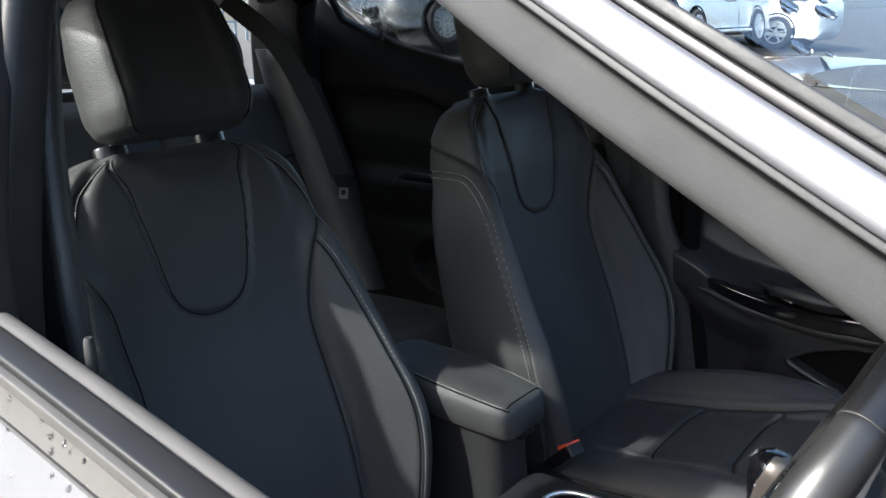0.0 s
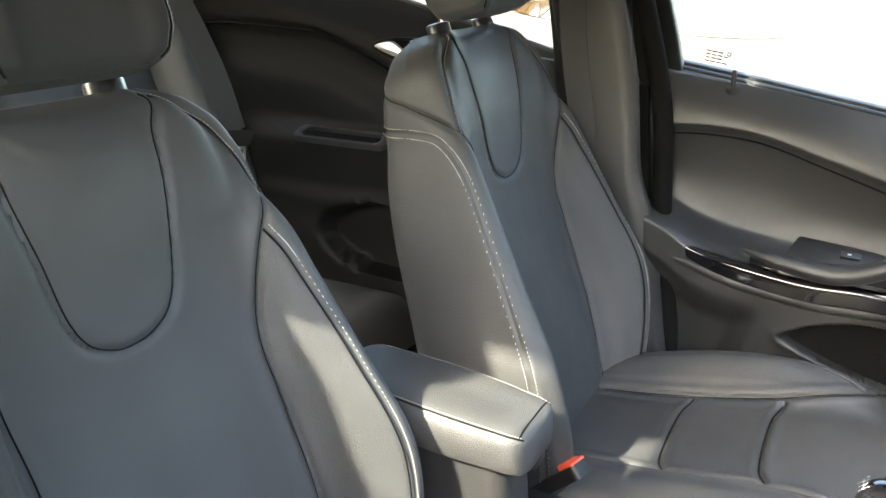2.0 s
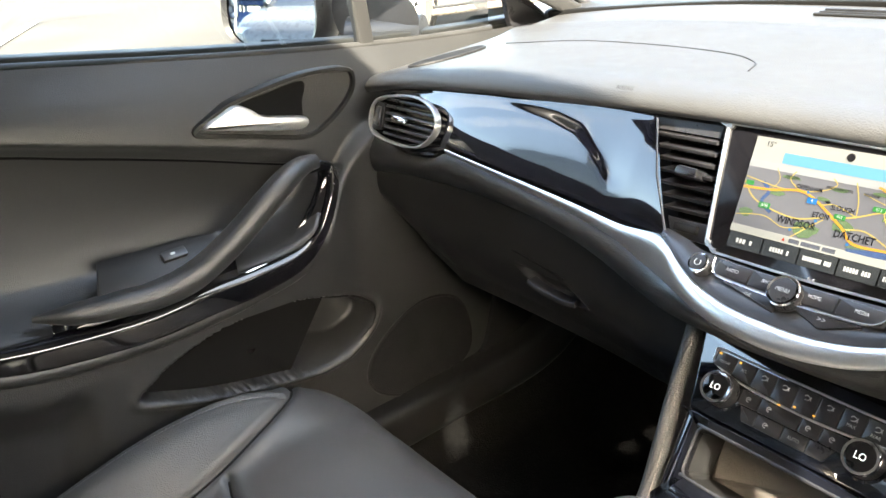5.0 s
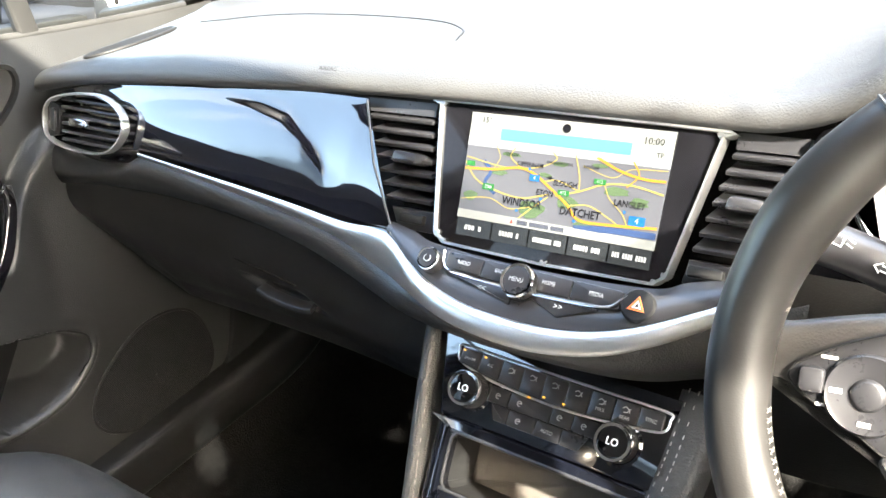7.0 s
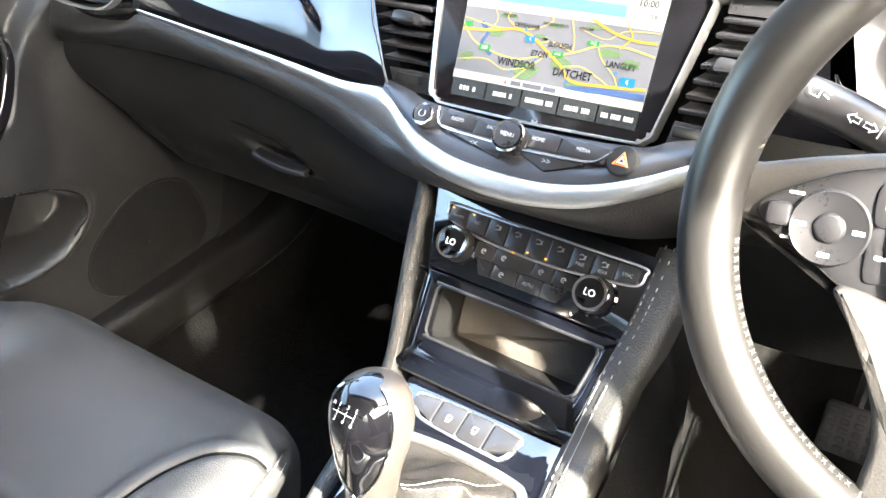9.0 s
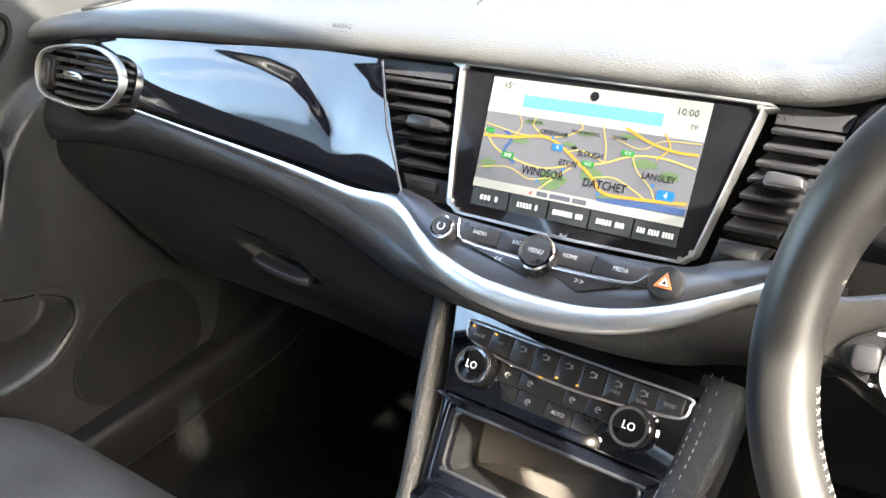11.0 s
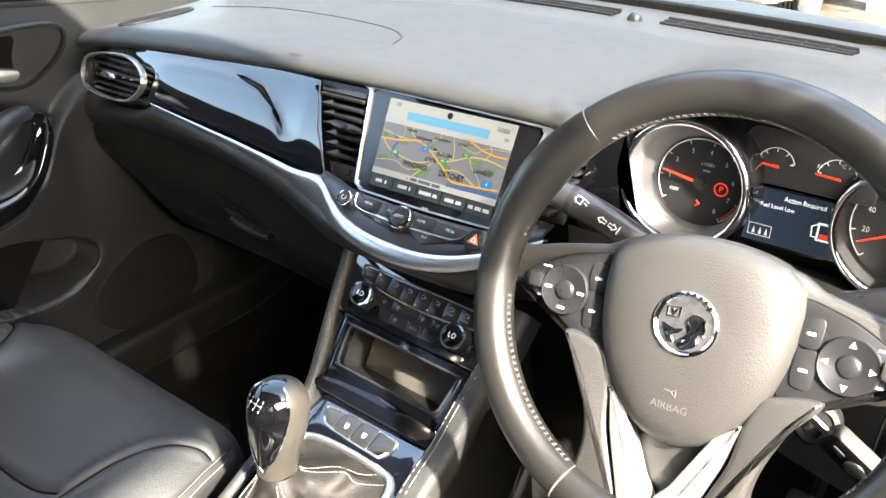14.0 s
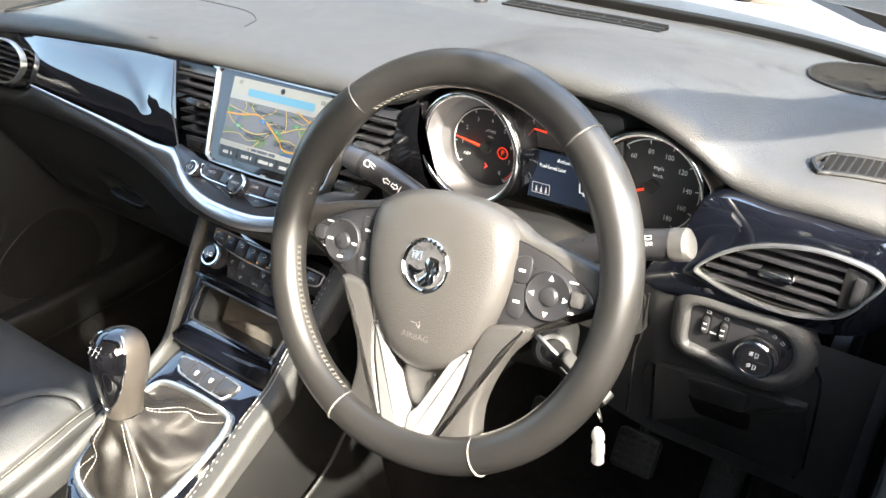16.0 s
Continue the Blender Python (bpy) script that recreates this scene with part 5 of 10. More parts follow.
for u, v in ((-0.026, 0.010), (-0.012, -0.0125), (-0.032, -0.0245), (0.020, -0.0255), (0.060, -0.0125)):
    screen_patch("place_dot", [(u + 0.0013 * math.cos(a), v + 0.0013 * math.sin(a)) for a in np.linspace(0, 6.28, 10, endpoint=False)], MAPM["blue"], 0.0026)
words("15°", 0.0068, SCR @ Matrix.Translation((0, 0, 0.0024)), MAPM["ink"], unit_, -0.0725, 0.0455)
words("10:00", 0.0074, SCR @ Matrix.Translation((0, 0, 0.0024)), MAPM["ink"], unit_, 0.0725, 0.0425)
words("TP", 0.0055, SCR @ Matrix.Translation((0, 0, 0.0024)), MAPM["soft"], unit_, 0.079, 0.0325)
screen_patch("status_dot", [(0.0005 + 0.0036 * math.cos(a), 0.0455 + 0.0036 * math.sin(a)) for a in np.linspace(0, 6.28, 20, endpoint=False)], MAPM["ink"], 0.0024)
screen_patch("car_marker", [(-0.010, 0.0052), (-0.006, 0.0038), (-0.0035, 0.0052), (-0.0065, 0.0066)], MAPM["ink"], 0.0029)
screen_patch("street_bar", [(-0.0885, -0.0375), (0.0885, -0.0375), (0.0885, -0.0305), (-0.0885, -0.0305)], MAPM["bar"], 0.0018)
for a, b in ((-0.030, -0.0205), (-0.0185, -0.001), (0.001, 0.0125)):
    screen_patch("street_text", [(a, -0.0358), (b, -0.0358), (b, -0.0322), (a, -0.0322)], MAPM["dark"], 0.0022)
screen_patch("heading_mark", [(-0.0365, -0.0355), (-0.0335, -0.0355), (-0.035, -0.0325)], lit("map_red", (0.8, 0.08, 0.05), 0.3), 0.0024)
for k in range(5):
    u0 = -0.0875 + k * 0.0352
    screen_patch("preset_key", [(u0, -0.0525), (u0 + 0.0338, -0.0525), (u0 + 0.0338, -0.0380), (u0, -0.0380)], MAPM["soft"], 0.0016)
    w = (0.017, 0.019, 0.026, 0.023, 0.028)[k]
    c = u0 + 0.0169
    n = (5, 7, 12, 9, 13)[k]
    for q in range(n):
        if q in ((3,), (5,), (8,), (5,), (3, 8))[k]:
            continue
        a = c - w / 2 + w * q / n
        screen_patch("preset_bar", [(a, -0.0472), (a + w / n * 0.72, -0.0472), (a + w / n * 0.72, -0.0432), (a, -0.0432)], MAPM["white"], 0.0020)

# vents beside the screen
for sg in (-1, 1):
    top0, top1, bot0, bot1 = (-0.2015, -0.1285, -0.1600, -0.1145) if sg < 0 else (0.176, 0.1305, 0.146, 0.112)
    v0, v1 = 0.044, -0.037
    quad = [(top0, v0), (top1, v0), (bot1, v1), (bot0, v1)]
    part("vent_throat", move(prism(quad, -0.05, -0.022), SCR), DARKGAP, unit_)
    for k in range(7):
        t = (k + 0.15) / 7
        a, b = top0 + (bot0 - top0) * t, top1 + (bot1 - top1) * t
        v = v0 + (v1 - v0) * t
        x0, x1 = min(a, b), max(a, b)
        blade = prism(rounded([(-0.021, -0.0011), (0.011, -0.0026), (0.012, 0.0012), (-0.021, 0.0011)], 0.0012, 2), 0, x1 - x0, 0.0004)
        part("vent_slat", move(blade, SCR @ Matrix.Translation((x1, v, -0.010)) @ base((0, 0, 0), (0, -0.35, 1), (0, 1, 0.35))), SATIN, unit_)
    mid = (top0 + top1 + bot0 + bot1) / 4
    part("vent_lever", move(prism(rounded([(-0.014, -0.006), (0.014, -0.006), (0.012, 0.004), (-0.012, 0.005)], 0.004), -0.010, 0.012, 0.003), SCR @ Matrix.Translation((mid + 0.006, 0.006, 0))), SATIN, unit_)
    plate = [(bot0 - sg * 0.0, v1 - 0.002), (bot1, v1 - 0.002), (bot1 - sg * 0.003, v1 - 0.020), (bot0 - sg * 0.010, v1 - 0.020)]
    part("wheel_plate", move(prism(plate, -0.03, -0.004, 0.001), SCR), SATIN, unit_)
    part("shut_off_wheel", move(prism(rrect(0.026, 0.009, 0.002), -0.006, 0.0015, 0.0015), SCR @ Matrix.Translation(((bot0 + bot1) / 2 - sg * 0.003, v1 - 0.010, 0))), HARD, unit_)
    part("vent_back", move(prism([(top0 - 0.004 * -sg, v0 + 0.012), (top1, v0 + 0.012), (top1, v0), (top0, v0)], -0.05, -0.004), SCR), SATIN, unit_)

# key panel between screen and swoosh
KT = cr([(-0.142, 0.138, 0.776), (-0.118, 0.136, 0.772), (-0.09, 0.133, 0.766), (0.0, 0.132, 0.765), (0.09, 0.135, 0.770), (0.12, 0.140, 0.780), (0.16, 0.146, 0.790)], 80)
KB = cr([(-0.140, 0.126, 0.770), (-0.118, 0.112, 0.763), (-0.09, 0.0995, 0.755), (-0.05, 0.090, 0.7485), (0.0, 0.0865, 0.7465), (0.05, 0.090, 0.7485), (0.09, 0.101, 0.757), (0.12, 0.113, 0.766), (0.16, 0.131, 0.782)], 80)
part("key_panel", grid([KB * (1 - t) + KT * t + nrm * 0.004 * math.sin(math.pi * t) for t in np.linspace(-0.02, 1.03, 16)]), SATIN, unit_, "dark grey key panel", sharp=70)
KEY = base((0.0, 0.115, 0.7655), (1, 0, 0.01), (0, 0.76, 0.65))


def key_plate(name, pts, z=0.004, mat=None, r=0.002, parent=None):
    return part(name, move(prism(rounded(pts, r), -0.002, z, 0.0009), KEY), mat or SATIN, parent or unit_)


for txt, u0, u1, t0 in (("RADIO", -0.070, -0.037, 0), ("BACK", -0.036, -0.004, 0), ("HOME", 0.004, 0.040, 0), ("MEDIA", 0.041, 0.080, 0)):
    key_plate("key", [(u0, -0.005 - 0.002 * (1 - abs(u0 + u1) * 6)), (u1, -0.005 - 0.002 * (1 - abs(u0 + u1) * 6)), (u1, 0.0085), (u0, 0.0085)])
    words(txt, 0.0046, KEY @ Matrix.Translation((0, 0, 0.0044)), WHITE_INK, unit_, (u0 + u1) / 2, 0.0015, squash=0.85)
for txt, u0, u1 in (("<<", -0.058, -0.004), (">>", 0.004, 0.066)):
    key_plate("key", [(u0, -0.010), (u1, -0.0225) if u0 < 0 else (u1 - 0.03, -0.0225), (u1, -0.009), (u0 + 0.004, -0.009)])
    words(txt, 0.0065, KEY @ Matrix.Translation((0, 0, 0.0044)), WHITE_INK, unit_, (u0 + u1) / 2, -0.0145)
line = cr([(-0.0745, 0.008), (-0.071, -0.003), (-0.062, -0.0075), (-0.03, -0.009), (0.0, -0.0095), (0.04, -0.0085), (0.070, -0.006), (0.080, 0.002), (0.084, 0.006)], 60)
part("key_trim", tube([tuple(KEY @ Vector((u, v, 0.0045))) for u, v in line], 0.0011, 8), CHROME, unit_, "thin chrome line")


def knob(name, m, r, h, parent, cap_mat, label=""):
    k = part(name, move(ring_disc([(r * 1.05, 0), (r * 1.05, h * 0.25), (r, h * 0.3), (r, h * 0.9), (r * 0.97, h)], 40), m), SATIN, parent, label)
    part("knob_ring", move(ring_disc([(r * 1.0, h * 0.80), (r * 1.03, h * 0.92), (r * 0.96, h * 1.04), (r * 0.82, h * 1.03), (r * 0.80, h * 0.95)], 40, False), m), CHROME, k)
    part("knob_cap", move(ring_disc([(r * 0.81, h * 0.9), (r * 0.80, h * 1.0), (r * 0.7, h * 1.015), (0.0005, h * 1.015)], 32), m), cap_mat, k)
    for i in range(36):
        a = 2 * math.pi * i / 36
        part("knob_rib", move(prism([(-0.0004, -0.0004), (0.0004, -0.0004), (0.0004, 0.0004), (-0.0004, 0.0004)], h * 0.32, h * 0.78), m @ Matrix.Translation((r * math.cos(a), r * math.sin(a), 0))), HARD, k) if r > 0.012 else None
    return k


knob("power_knob", KEY @ Matrix.Translation((-0.083, -0.003, 0)), 0.0095, 0.012, unit_, SATIN)
knob("menu_knob", KEY @ Matrix.Translation((0.0, -0.004, 0)), 0.0135, 0.014, unit_, SATIN)
words("MENU", 0.0052, KEY @ Matrix.Translation((0, -0.004, 0.0146)), WHITE_INK, unit_, squash=0.85)
part("power_mark", tube([tuple(KEY @ Vector((-0.083 + 0.003 * math.cos(a), -0.003 + 0.003 * math.sin(a), 0.0126))) for a in np.linspace(2.2, 7.2, 18)], 0.0004, 6), WHITE_INK, unit_)
hz = KEY @ Matrix.Translation((0.0925, 0.001, 0))
part("hazard_key", move(ring_disc([(0.0125, 0), (0.0125, 0.004), (0.0112, 0.0055), (0.0005, 0.0057)], 36), hz), HARD, unit_)
tri = [(0.0075 * math.cos(a), 0.0075 * math.sin(a) - 0.001) for a in (math.pi / 2, math.pi * 7 / 6, math.pi * 11 / 6)]
part("hazard_mark", move(frame_plate(tri, [(x * 0.72, (y + 0.001) * 0.72 - 0.001) for x, y in tri], 0.005, 0.0064, 0.0002), hz), material("hazard_orange", (0.75, 0.16, 0.04), 0.5, vary=0.1), unit_)
part("hazard_mark", move(frame_plate([(x * 0.55, (y + 0.001) * 0.55 - 0.001) for x, y in tri], [(x * 0.3, (y + 0.001) * 0.3 - 0.001) for x, y in tri], 0.005, 0.0064, 0.0002), hz), WHITE_INK, unit_)


# ---- centre console ----
CON = base((0.018, 0.075, 0.630), (1, 0, -0.028), (0, 0.672, 0.74))
console = thing("centre_console", (0.02, -0.2, 0.25), "centre console with gloss black climate panel, open tray and leather sides", "car console")


def con_plate(name, pts, z0, z1, mat, bevel=0.001, r=0.0, parent=None, label=""):
    return part(name, move(prism(rounded(pts, r) if r else pts, z0, z1, bevel), CON), mat, parent or console, label)


con_plate("climate_panel", [(-0.106, 0.077), (0.110, 0.077), (0.102, 0.0050), (-0.087, 0.0050)], -0.012, 0.002, PIANO, 0.002, 0.002, label="blue-black gloss climate panel")
# tray surround, with its opening
t_out = cr(rounded([(-0.0865, 0.0035), (0.1015, 0.0035), (0.0885, -0.0875), (-0.0775, -0.0875)], 0.003, 3), 96, True)
t_in = cr(rounded([(-0.0690, -0.0060), (0.0880, -0.0060), (0.0800, -0.0540), (-0.0650, -0.0540)], 0.010, 3), 96, True)
part("tray_surround", move(frame_plate(t_out, t_in, -0.012, 0.002, 0.0015), CON), PIANO, console, "gloss black tray surround")
part("tray_rim", move(tube(np.c_[t_in, np.full(96, 0.0022)], 0.0016, 8, closed=True), CON), SATIN, console)
t_deep = arr(inset(t_in, 0.004))
t_deep[:, 1] += 0.004
part("tray_wall", move(grid([np.c_[t_in, np.full(96, 0.0)], np.c_[t_in, np.full(96, -0.01)], np.c_[t_deep, np.full(96, -0.055)]], closed_v=True), CON), HARD, console)
part("tray_floor", move(prism(t_deep, -0.060, -0.050), CON), RECESS, console, "ribbed rubber tray mat")
for i in range(26):
    v = -0.048 + 0.0015 * i
    con_plate("mat_rib", [(-0.052, v), (0.070, v), (0.070, v + 0.0006), (-0.052, v + 0.0006)], -0.050, -0.0494, RECESS, 0.0)

# key bar across the top, with its bright outline
bar_top = [(-0.083, 0.0635), (0.0975, 0.0635)]
us = np.linspace(-0.083, 0.0975, 10)
bar_low = lambda u: 0.0505 - 0.0085 * (1 - abs((u - 0.007) / 0.092) ** 1.5)
for i in range(9):
    a, b = us[i] + 0.0004, us[i + 1] - 0.0004
    pts = [(a, bar_low(a)), ((a + b) / 2, bar_low((a + b) / 2)), (b, bar_low(b)), (b, 0.0635), (a, 0.0635)]
    con_plate("climate_key", pts, 0.0, 0.005, SATIN, 0.0009, 0.0012)
outline = cr([(-0.085, 0.060), (-0.083, 0.0655), (-0.05, 0.0655), (0.0, 0.0655), (0.05, 0.0655), (0.097, 0.0655), (0.101, 0.060), (0.097, 0.050), (0.07, 0.0455), (0.04, 0.0425), (0.007, 0.041), (-0.03, 0.0425), (-0.06, 0.0455), (-0.082, 0.052)], 110, True)
part("key_outline", move(tube(np.c_[outline, np.full(110, 0.0035)], 0.0011, 8, closed=True), CON), SATIN_CHROME, console)
for i, txt in enumerate(("ON/OFF", "A/C", "", "", "", "", "MAX", "REAR", "SYNC")):
    c = (us[i] + us[i + 1]) / 2
    if txt:
        words(txt, 0.0042 if len(txt) < 5 else 0.0035, CON @ Matrix.Translation((0, 0, 0.0055)), WHITE_INK, console, c, 0.0555 if i not in (6, 7) else 0.051, squash=0.85)
    if i in (2, 3, 4, 5, 6, 7):
        f = CON @ Matrix.Translation((c, 0.057, 0.0054))
        part("key_mark", move(tube([(-0.003, 0.001, 0), (-0.001, 0.0025, 0), (0.002, 0.001, 0), (0.003, -0.0015, 0)], 0.0004, 5), f), WHITE_INK, console)
        part("key_mark", move(tube([(-0.002, -0.002, 0), (0.001, -0.0015, 0), (0.003, 0.002, 0)], 0.0004, 5), f), WHITE_INK, console)
for u, v in ((-0.080, 0.0615), (-0.059, 0.0610), (0.0005, 0.0455), (0.018, 0.0455), (-0.012, 0.0415)):
    con_plate("key_lamp", [(u - 0.0009, v - 0.0007), (u + 0.0009, v - 0.0007), (u + 0.0009, v + 0.0007), (u - 0.0009, v + 0.0007)], 0.004, 0.0062, AMBER, 0.0)
# lower key group
rows_ = [(0.0405, 0.0275), (0.0268, 0.0140)]
for r, (v1, v0) in enumerate(rows_):
    e0, e1 = (-0.047, 0.050) if r == 0 else (-0.043, 0.045)
    cuts = [e0, e0 + 0.019, e0 + 0.057, e1 - 0.021, e1] if r == 0 else [e0, e0 + 0.018, e0 + 0.043, e1 - 0.022, e1]
    for a, b in zip(cuts[:-1], cuts[1:]):
        lo = v0 + (0.004 if (a == e0 or b == e1) and r == 1 else 0)
        pts = [(a + 0.0004 + (0.006 if r == 1 and a == e0 else 0), v0), (b - 0.0004 - (0.006 if r == 1 and b == e1 else 0), v0), (b - 0.0004, v1), (a + 0.0004, v1)]
        con_plate("climate_key", pts, 0.0, 0.0045, SATIN, 0.0009, 0.0012)
words("AUTO", 0.0046, CON @ Matrix.Translation((0, 0, 0.005)), WHITE_INK, console, 0.011, 0.020, squash=0.85)
for u, v in ((-0.038, 0.034), (-0.018, 0.034), (0.018, 0.034), (0.039, 0.034), (-0.015, 0.020)):
    f = CON @ Matrix.Translation((u, v, 0.0049))
    part("key_mark", move(tube([(0.002 * math.cos(a), 0.002 * math.sin(a), 0) for a in np.linspace(0, 5.2, 12)], 0.0004, 5), f), WHITE_INK, console)
    part("key_mark", move(tube([(-0.001, 0.0, 0), (0.0015, 0.0006, 0)], 0.0004, 5), f), WHITE_INK, console)
for u in (-0.0635, 0.068):
    m = CON @ Matrix.Translation((u, 0.0315, 0))
    kn = knob("temperature_knob", m, 0.0148, 0.020, console, PIANO_BLACK, "knurled knob with chrome ring and lit figures")
    words("LO", 0.0085, m @ Matrix.Translation((0, 0, 0.0207)), BRIGHT_INK, kn, squash=0.9)
    part("knob_seat", move(ring_disc([(0.0185, 0.0), (0.0185, 0.003), (0.0165, 0.004), (0.0150, 0.0025)], 40), m), PIANO_BLACK, console)

# leather wings down both sides of the stack
for sg in (-1, 1):
    if sg < 0:
        path = cr([(-0.100, 0.128, 0.694), (-0.090, 0.088, 0.650), (-0.078, 0.046, 0.603), (-0.070, 0.012, 0.565), (-0.066, -0.03, 0.545), (-0.062, -0.09, 0.527), (-0.058, -0.16, 0.505), (-0.06, -0.26, 0.49)], 80)
        prof = rounded([(-0.006, -0.030), (0.008, -0.030), (0.008, 0.001), (0.003, 0.005), (-0.003, 0.004), (-0.007, -0.002)], 0.004)
    else:
        path = cr([(0.140, 0.132, 0.690), (0.136, 0.092, 0.650), (0.126, 0.050, 0.602), (0.120, 0.018, 0.566), (0.122, -0.03, 0.548), (0.130, -0.09, 0.527), (0.132, -0.16, 0.505), (0.125, -0.26, 0.49)], 80)
        prof = rounded([(-0.017, -0.030), (0.022, -0.036), (0.021, -0.006), (0.010, 0.006), (-0.010, 0.008), (-0.016, 0.002)], 0.006)
    part("leather_wing", sweep(path, prof, up=(0, -0.5, 0.85)), LEATHER, console, "stitched black leather side roll")
    t, s, u = turns(path, (0, -0.5, 0.85))
    for off in ((-0.006,) if sg < 0 else (0.004, 0.012)):
        hgt = 0.0062 if sg < 0 else (0.0084 if off < 0.01 else 0.0050)
        part("stitching", stitches(path + s * off * 1.0 + u * hgt, u, pitch=0.0045, length=0.0033), WHEEL_THREAD if sg < 0 else STITCH, console)
# side walls of the tunnel
for sg in (-1, 1):
    rows_ = []
    for k in range(60):
        y = 0.14 - 0.46 * k / 59
        x0 = (-0.094 if sg < 0 else 0.140) if y > 0.1 else float(np.interp(y, [-0.32, -0.16, 0.0, 0.1], [-0.066, -0.064, -0.076, -0.092] if sg < 0 else [0.145, 0.150, 0.142, 0.146]))
        zt = float(np.interp(y, [-0.32, -0.16, -0.03, 0.018, 0.13], [0.475, 0.492, 0.530, 0.548, 0.672]))
        row = []
        for j in range(16):
            t = j / 15
            x = x0 + sg * (0.050 * t**0.8 + 0.006 * math.sin(t * 9))
            row.append((x, y, zt * (1 - t) + 0.22 * t))
        rows_.append(row)
    part("tunnel_side", grid(rows_), TUNNEL, console, "grained tunnel side panel", sharp=60)
crease = cr([(0.158, -0.26, 0.415), (0.168, -0.10, 0.42), (0.178, 0.02, 0.455), (0.176, 0.12, 0.54)], 40)
part("side_crease", tube(crease, 0.0025, 8), SOFT, console)
crease = cr([(0.165, -0.30, 0.36), (0.180, -0.12, 0.37), (0.190, 0.0, 0.41)], 30)
part("side_crease", tube(crease, 0.0022, 8), SOFT, console)

# ---- lower gloss surround, switches ----
LOW = base((0.025, -0.07, 0.5292), (1, 0, 0), (0, 0.958, 0.287))


def low_uv(x, y):
    return (x - 0.025, (y + 0.07) / 0.958)


sur = [low_uv(*p) for p in ((-0.052, 0.031), (0.106, 0.029), (0.106, 0.012), (0.112, -0.05), (0.116, -0.13), (0.108, -0.175), (0.06, -0.20), (-0.01, -0.198), (-0.040, -0.17), (-0.052, -0.12), (-0.055, -0.05))]
s_out = cr(rounded(sur, 0.012, 3), 120, True)
ringp = [low_uv(*p) for p in ((-0.022, -0.170), (-0.036, -0.142), (-0.041, -0.106), (-0.041, -0.070), (-0.037, -0.042), (-0.021, -0.030), (0.025, -0.026), (0.078, -0.028), (0.092, -0.034), (0.099, -0.056), (0.100, -0.100), (0.096, -0.145), (0.080, -0.170), (0.03, -0.182))]
r_in = cr(ringp, 120, True)
c0 = r_in.mean(0)
ang = lambda q: np.arctan2(q[:, 1] - c0[1], q[:, 0] - c0[0])
pick = lambda q, a: np.stack([np.interp(a, *(lambda o: (np.r_[ang(q)[o] - 2 * np.pi, ang(q)[o], ang(q)[o] + 2 * np.pi], np.r_[q[o, k], q[o, k], q[o, k]]))(np.argsort(ang(q)))) for k in range(2)], 1)
AA = np.linspace(-np.pi, np.pi, 120, endpoint=False)
part("lever_surround", move(frame_plate(pick(s_out, AA), pick(r_in, AA), -0.02, 0.003, 0.002), LOW), PIANO, console, "gloss black gear lever surround")
ring3 = [tuple(LOW @ Vector((u, v, 0.0035))) for u, v in pick(r_in, AA)]
part("boot_ring", tube(ring3, 0.0042, 10, closed=True), SATIN_CHROME, console, "satin chrome ring round the boot")
sw = [low_uv(*p) for p in ((-0.030, 0.0), (-0.026, 0.009), (0.060, 0.009), (0.068, 0.001), (0.062, -0.014), (0.05, -0.016), (-0.012, -0.013), (-0.026, -0.008))]
sw_c = cr(sw, 60, True)
part("switch_rim", move(tube(np.c_[sw_c, np.full(60, 0.0045)], 0.0016, 8, closed=True), LOW), SATIN_CHROME, console)
mids = np.linspace(sw_c[:, 0].min(), sw_c[:, 0].max(), 5)
for a, b in zip(mids[:-1], mids[1:]):
    sel = sw_c[(sw_c[:, 0] >= a) & (sw_c[:, 0] <= b)]
    lo, hi = sel[:, 1].min(), sel[:, 1].max()
    pts = [(a + 0.0004, sel[np.argmin(np.abs(sel[:, 0] - a) + (sel[:, 1] > sel[:, 1].mean())), 1]), (b - 0.0004, sel[np.argmin(np.abs(sel[:, 0] - b) + (sel[:, 1] > sel[:, 1].mean())), 1]), (b - 0.0004, sel[np.argmin(np.abs(sel[:, 0] - b) + (sel[:, 1] < sel[:, 1].mean())), 1]), (a + 0.0004, sel[np.argmin(np.abs(sel[:, 0] - a) + (sel[:, 1] < sel[:, 1].mean())), 1])]
    part("console_switch", move(prism(rounded(pts, 0.003), 0.0, 0.0075, 0.0015), LOW), SATIN, console)
for c in ((mids[1] + mids[2]) / 2, (mids[2] + mids[3]) / 2):
    f = LOW @ Matrix.Translation((c, sw_c[:, 1].mean() + 0.001, 0.0078))
    part("switch_mark", move(tube([(-0.002, -0.002, 0), (-0.002, 0.002, 0), (0.002, 0.002, 0), (0.002, -0.002, 0), (-0.002, -0.002, 0)], 0.0005, 5), f), WHITE_INK, console)
    part("switch_mark", move(tube([(-0.0015, -0.004, 0), (0.0, -0.003, 0), (0.0015, -0.004, 0)], 0.0005, 5), f), WHITE_INK, console)
part("panel_gap", tube([tuple(CON @ Vector((u, -0.0885, 0.0))) for u in np.linspace(-0.078, 0.088, 12)], 0.0012, 6), DARKGAP, console)

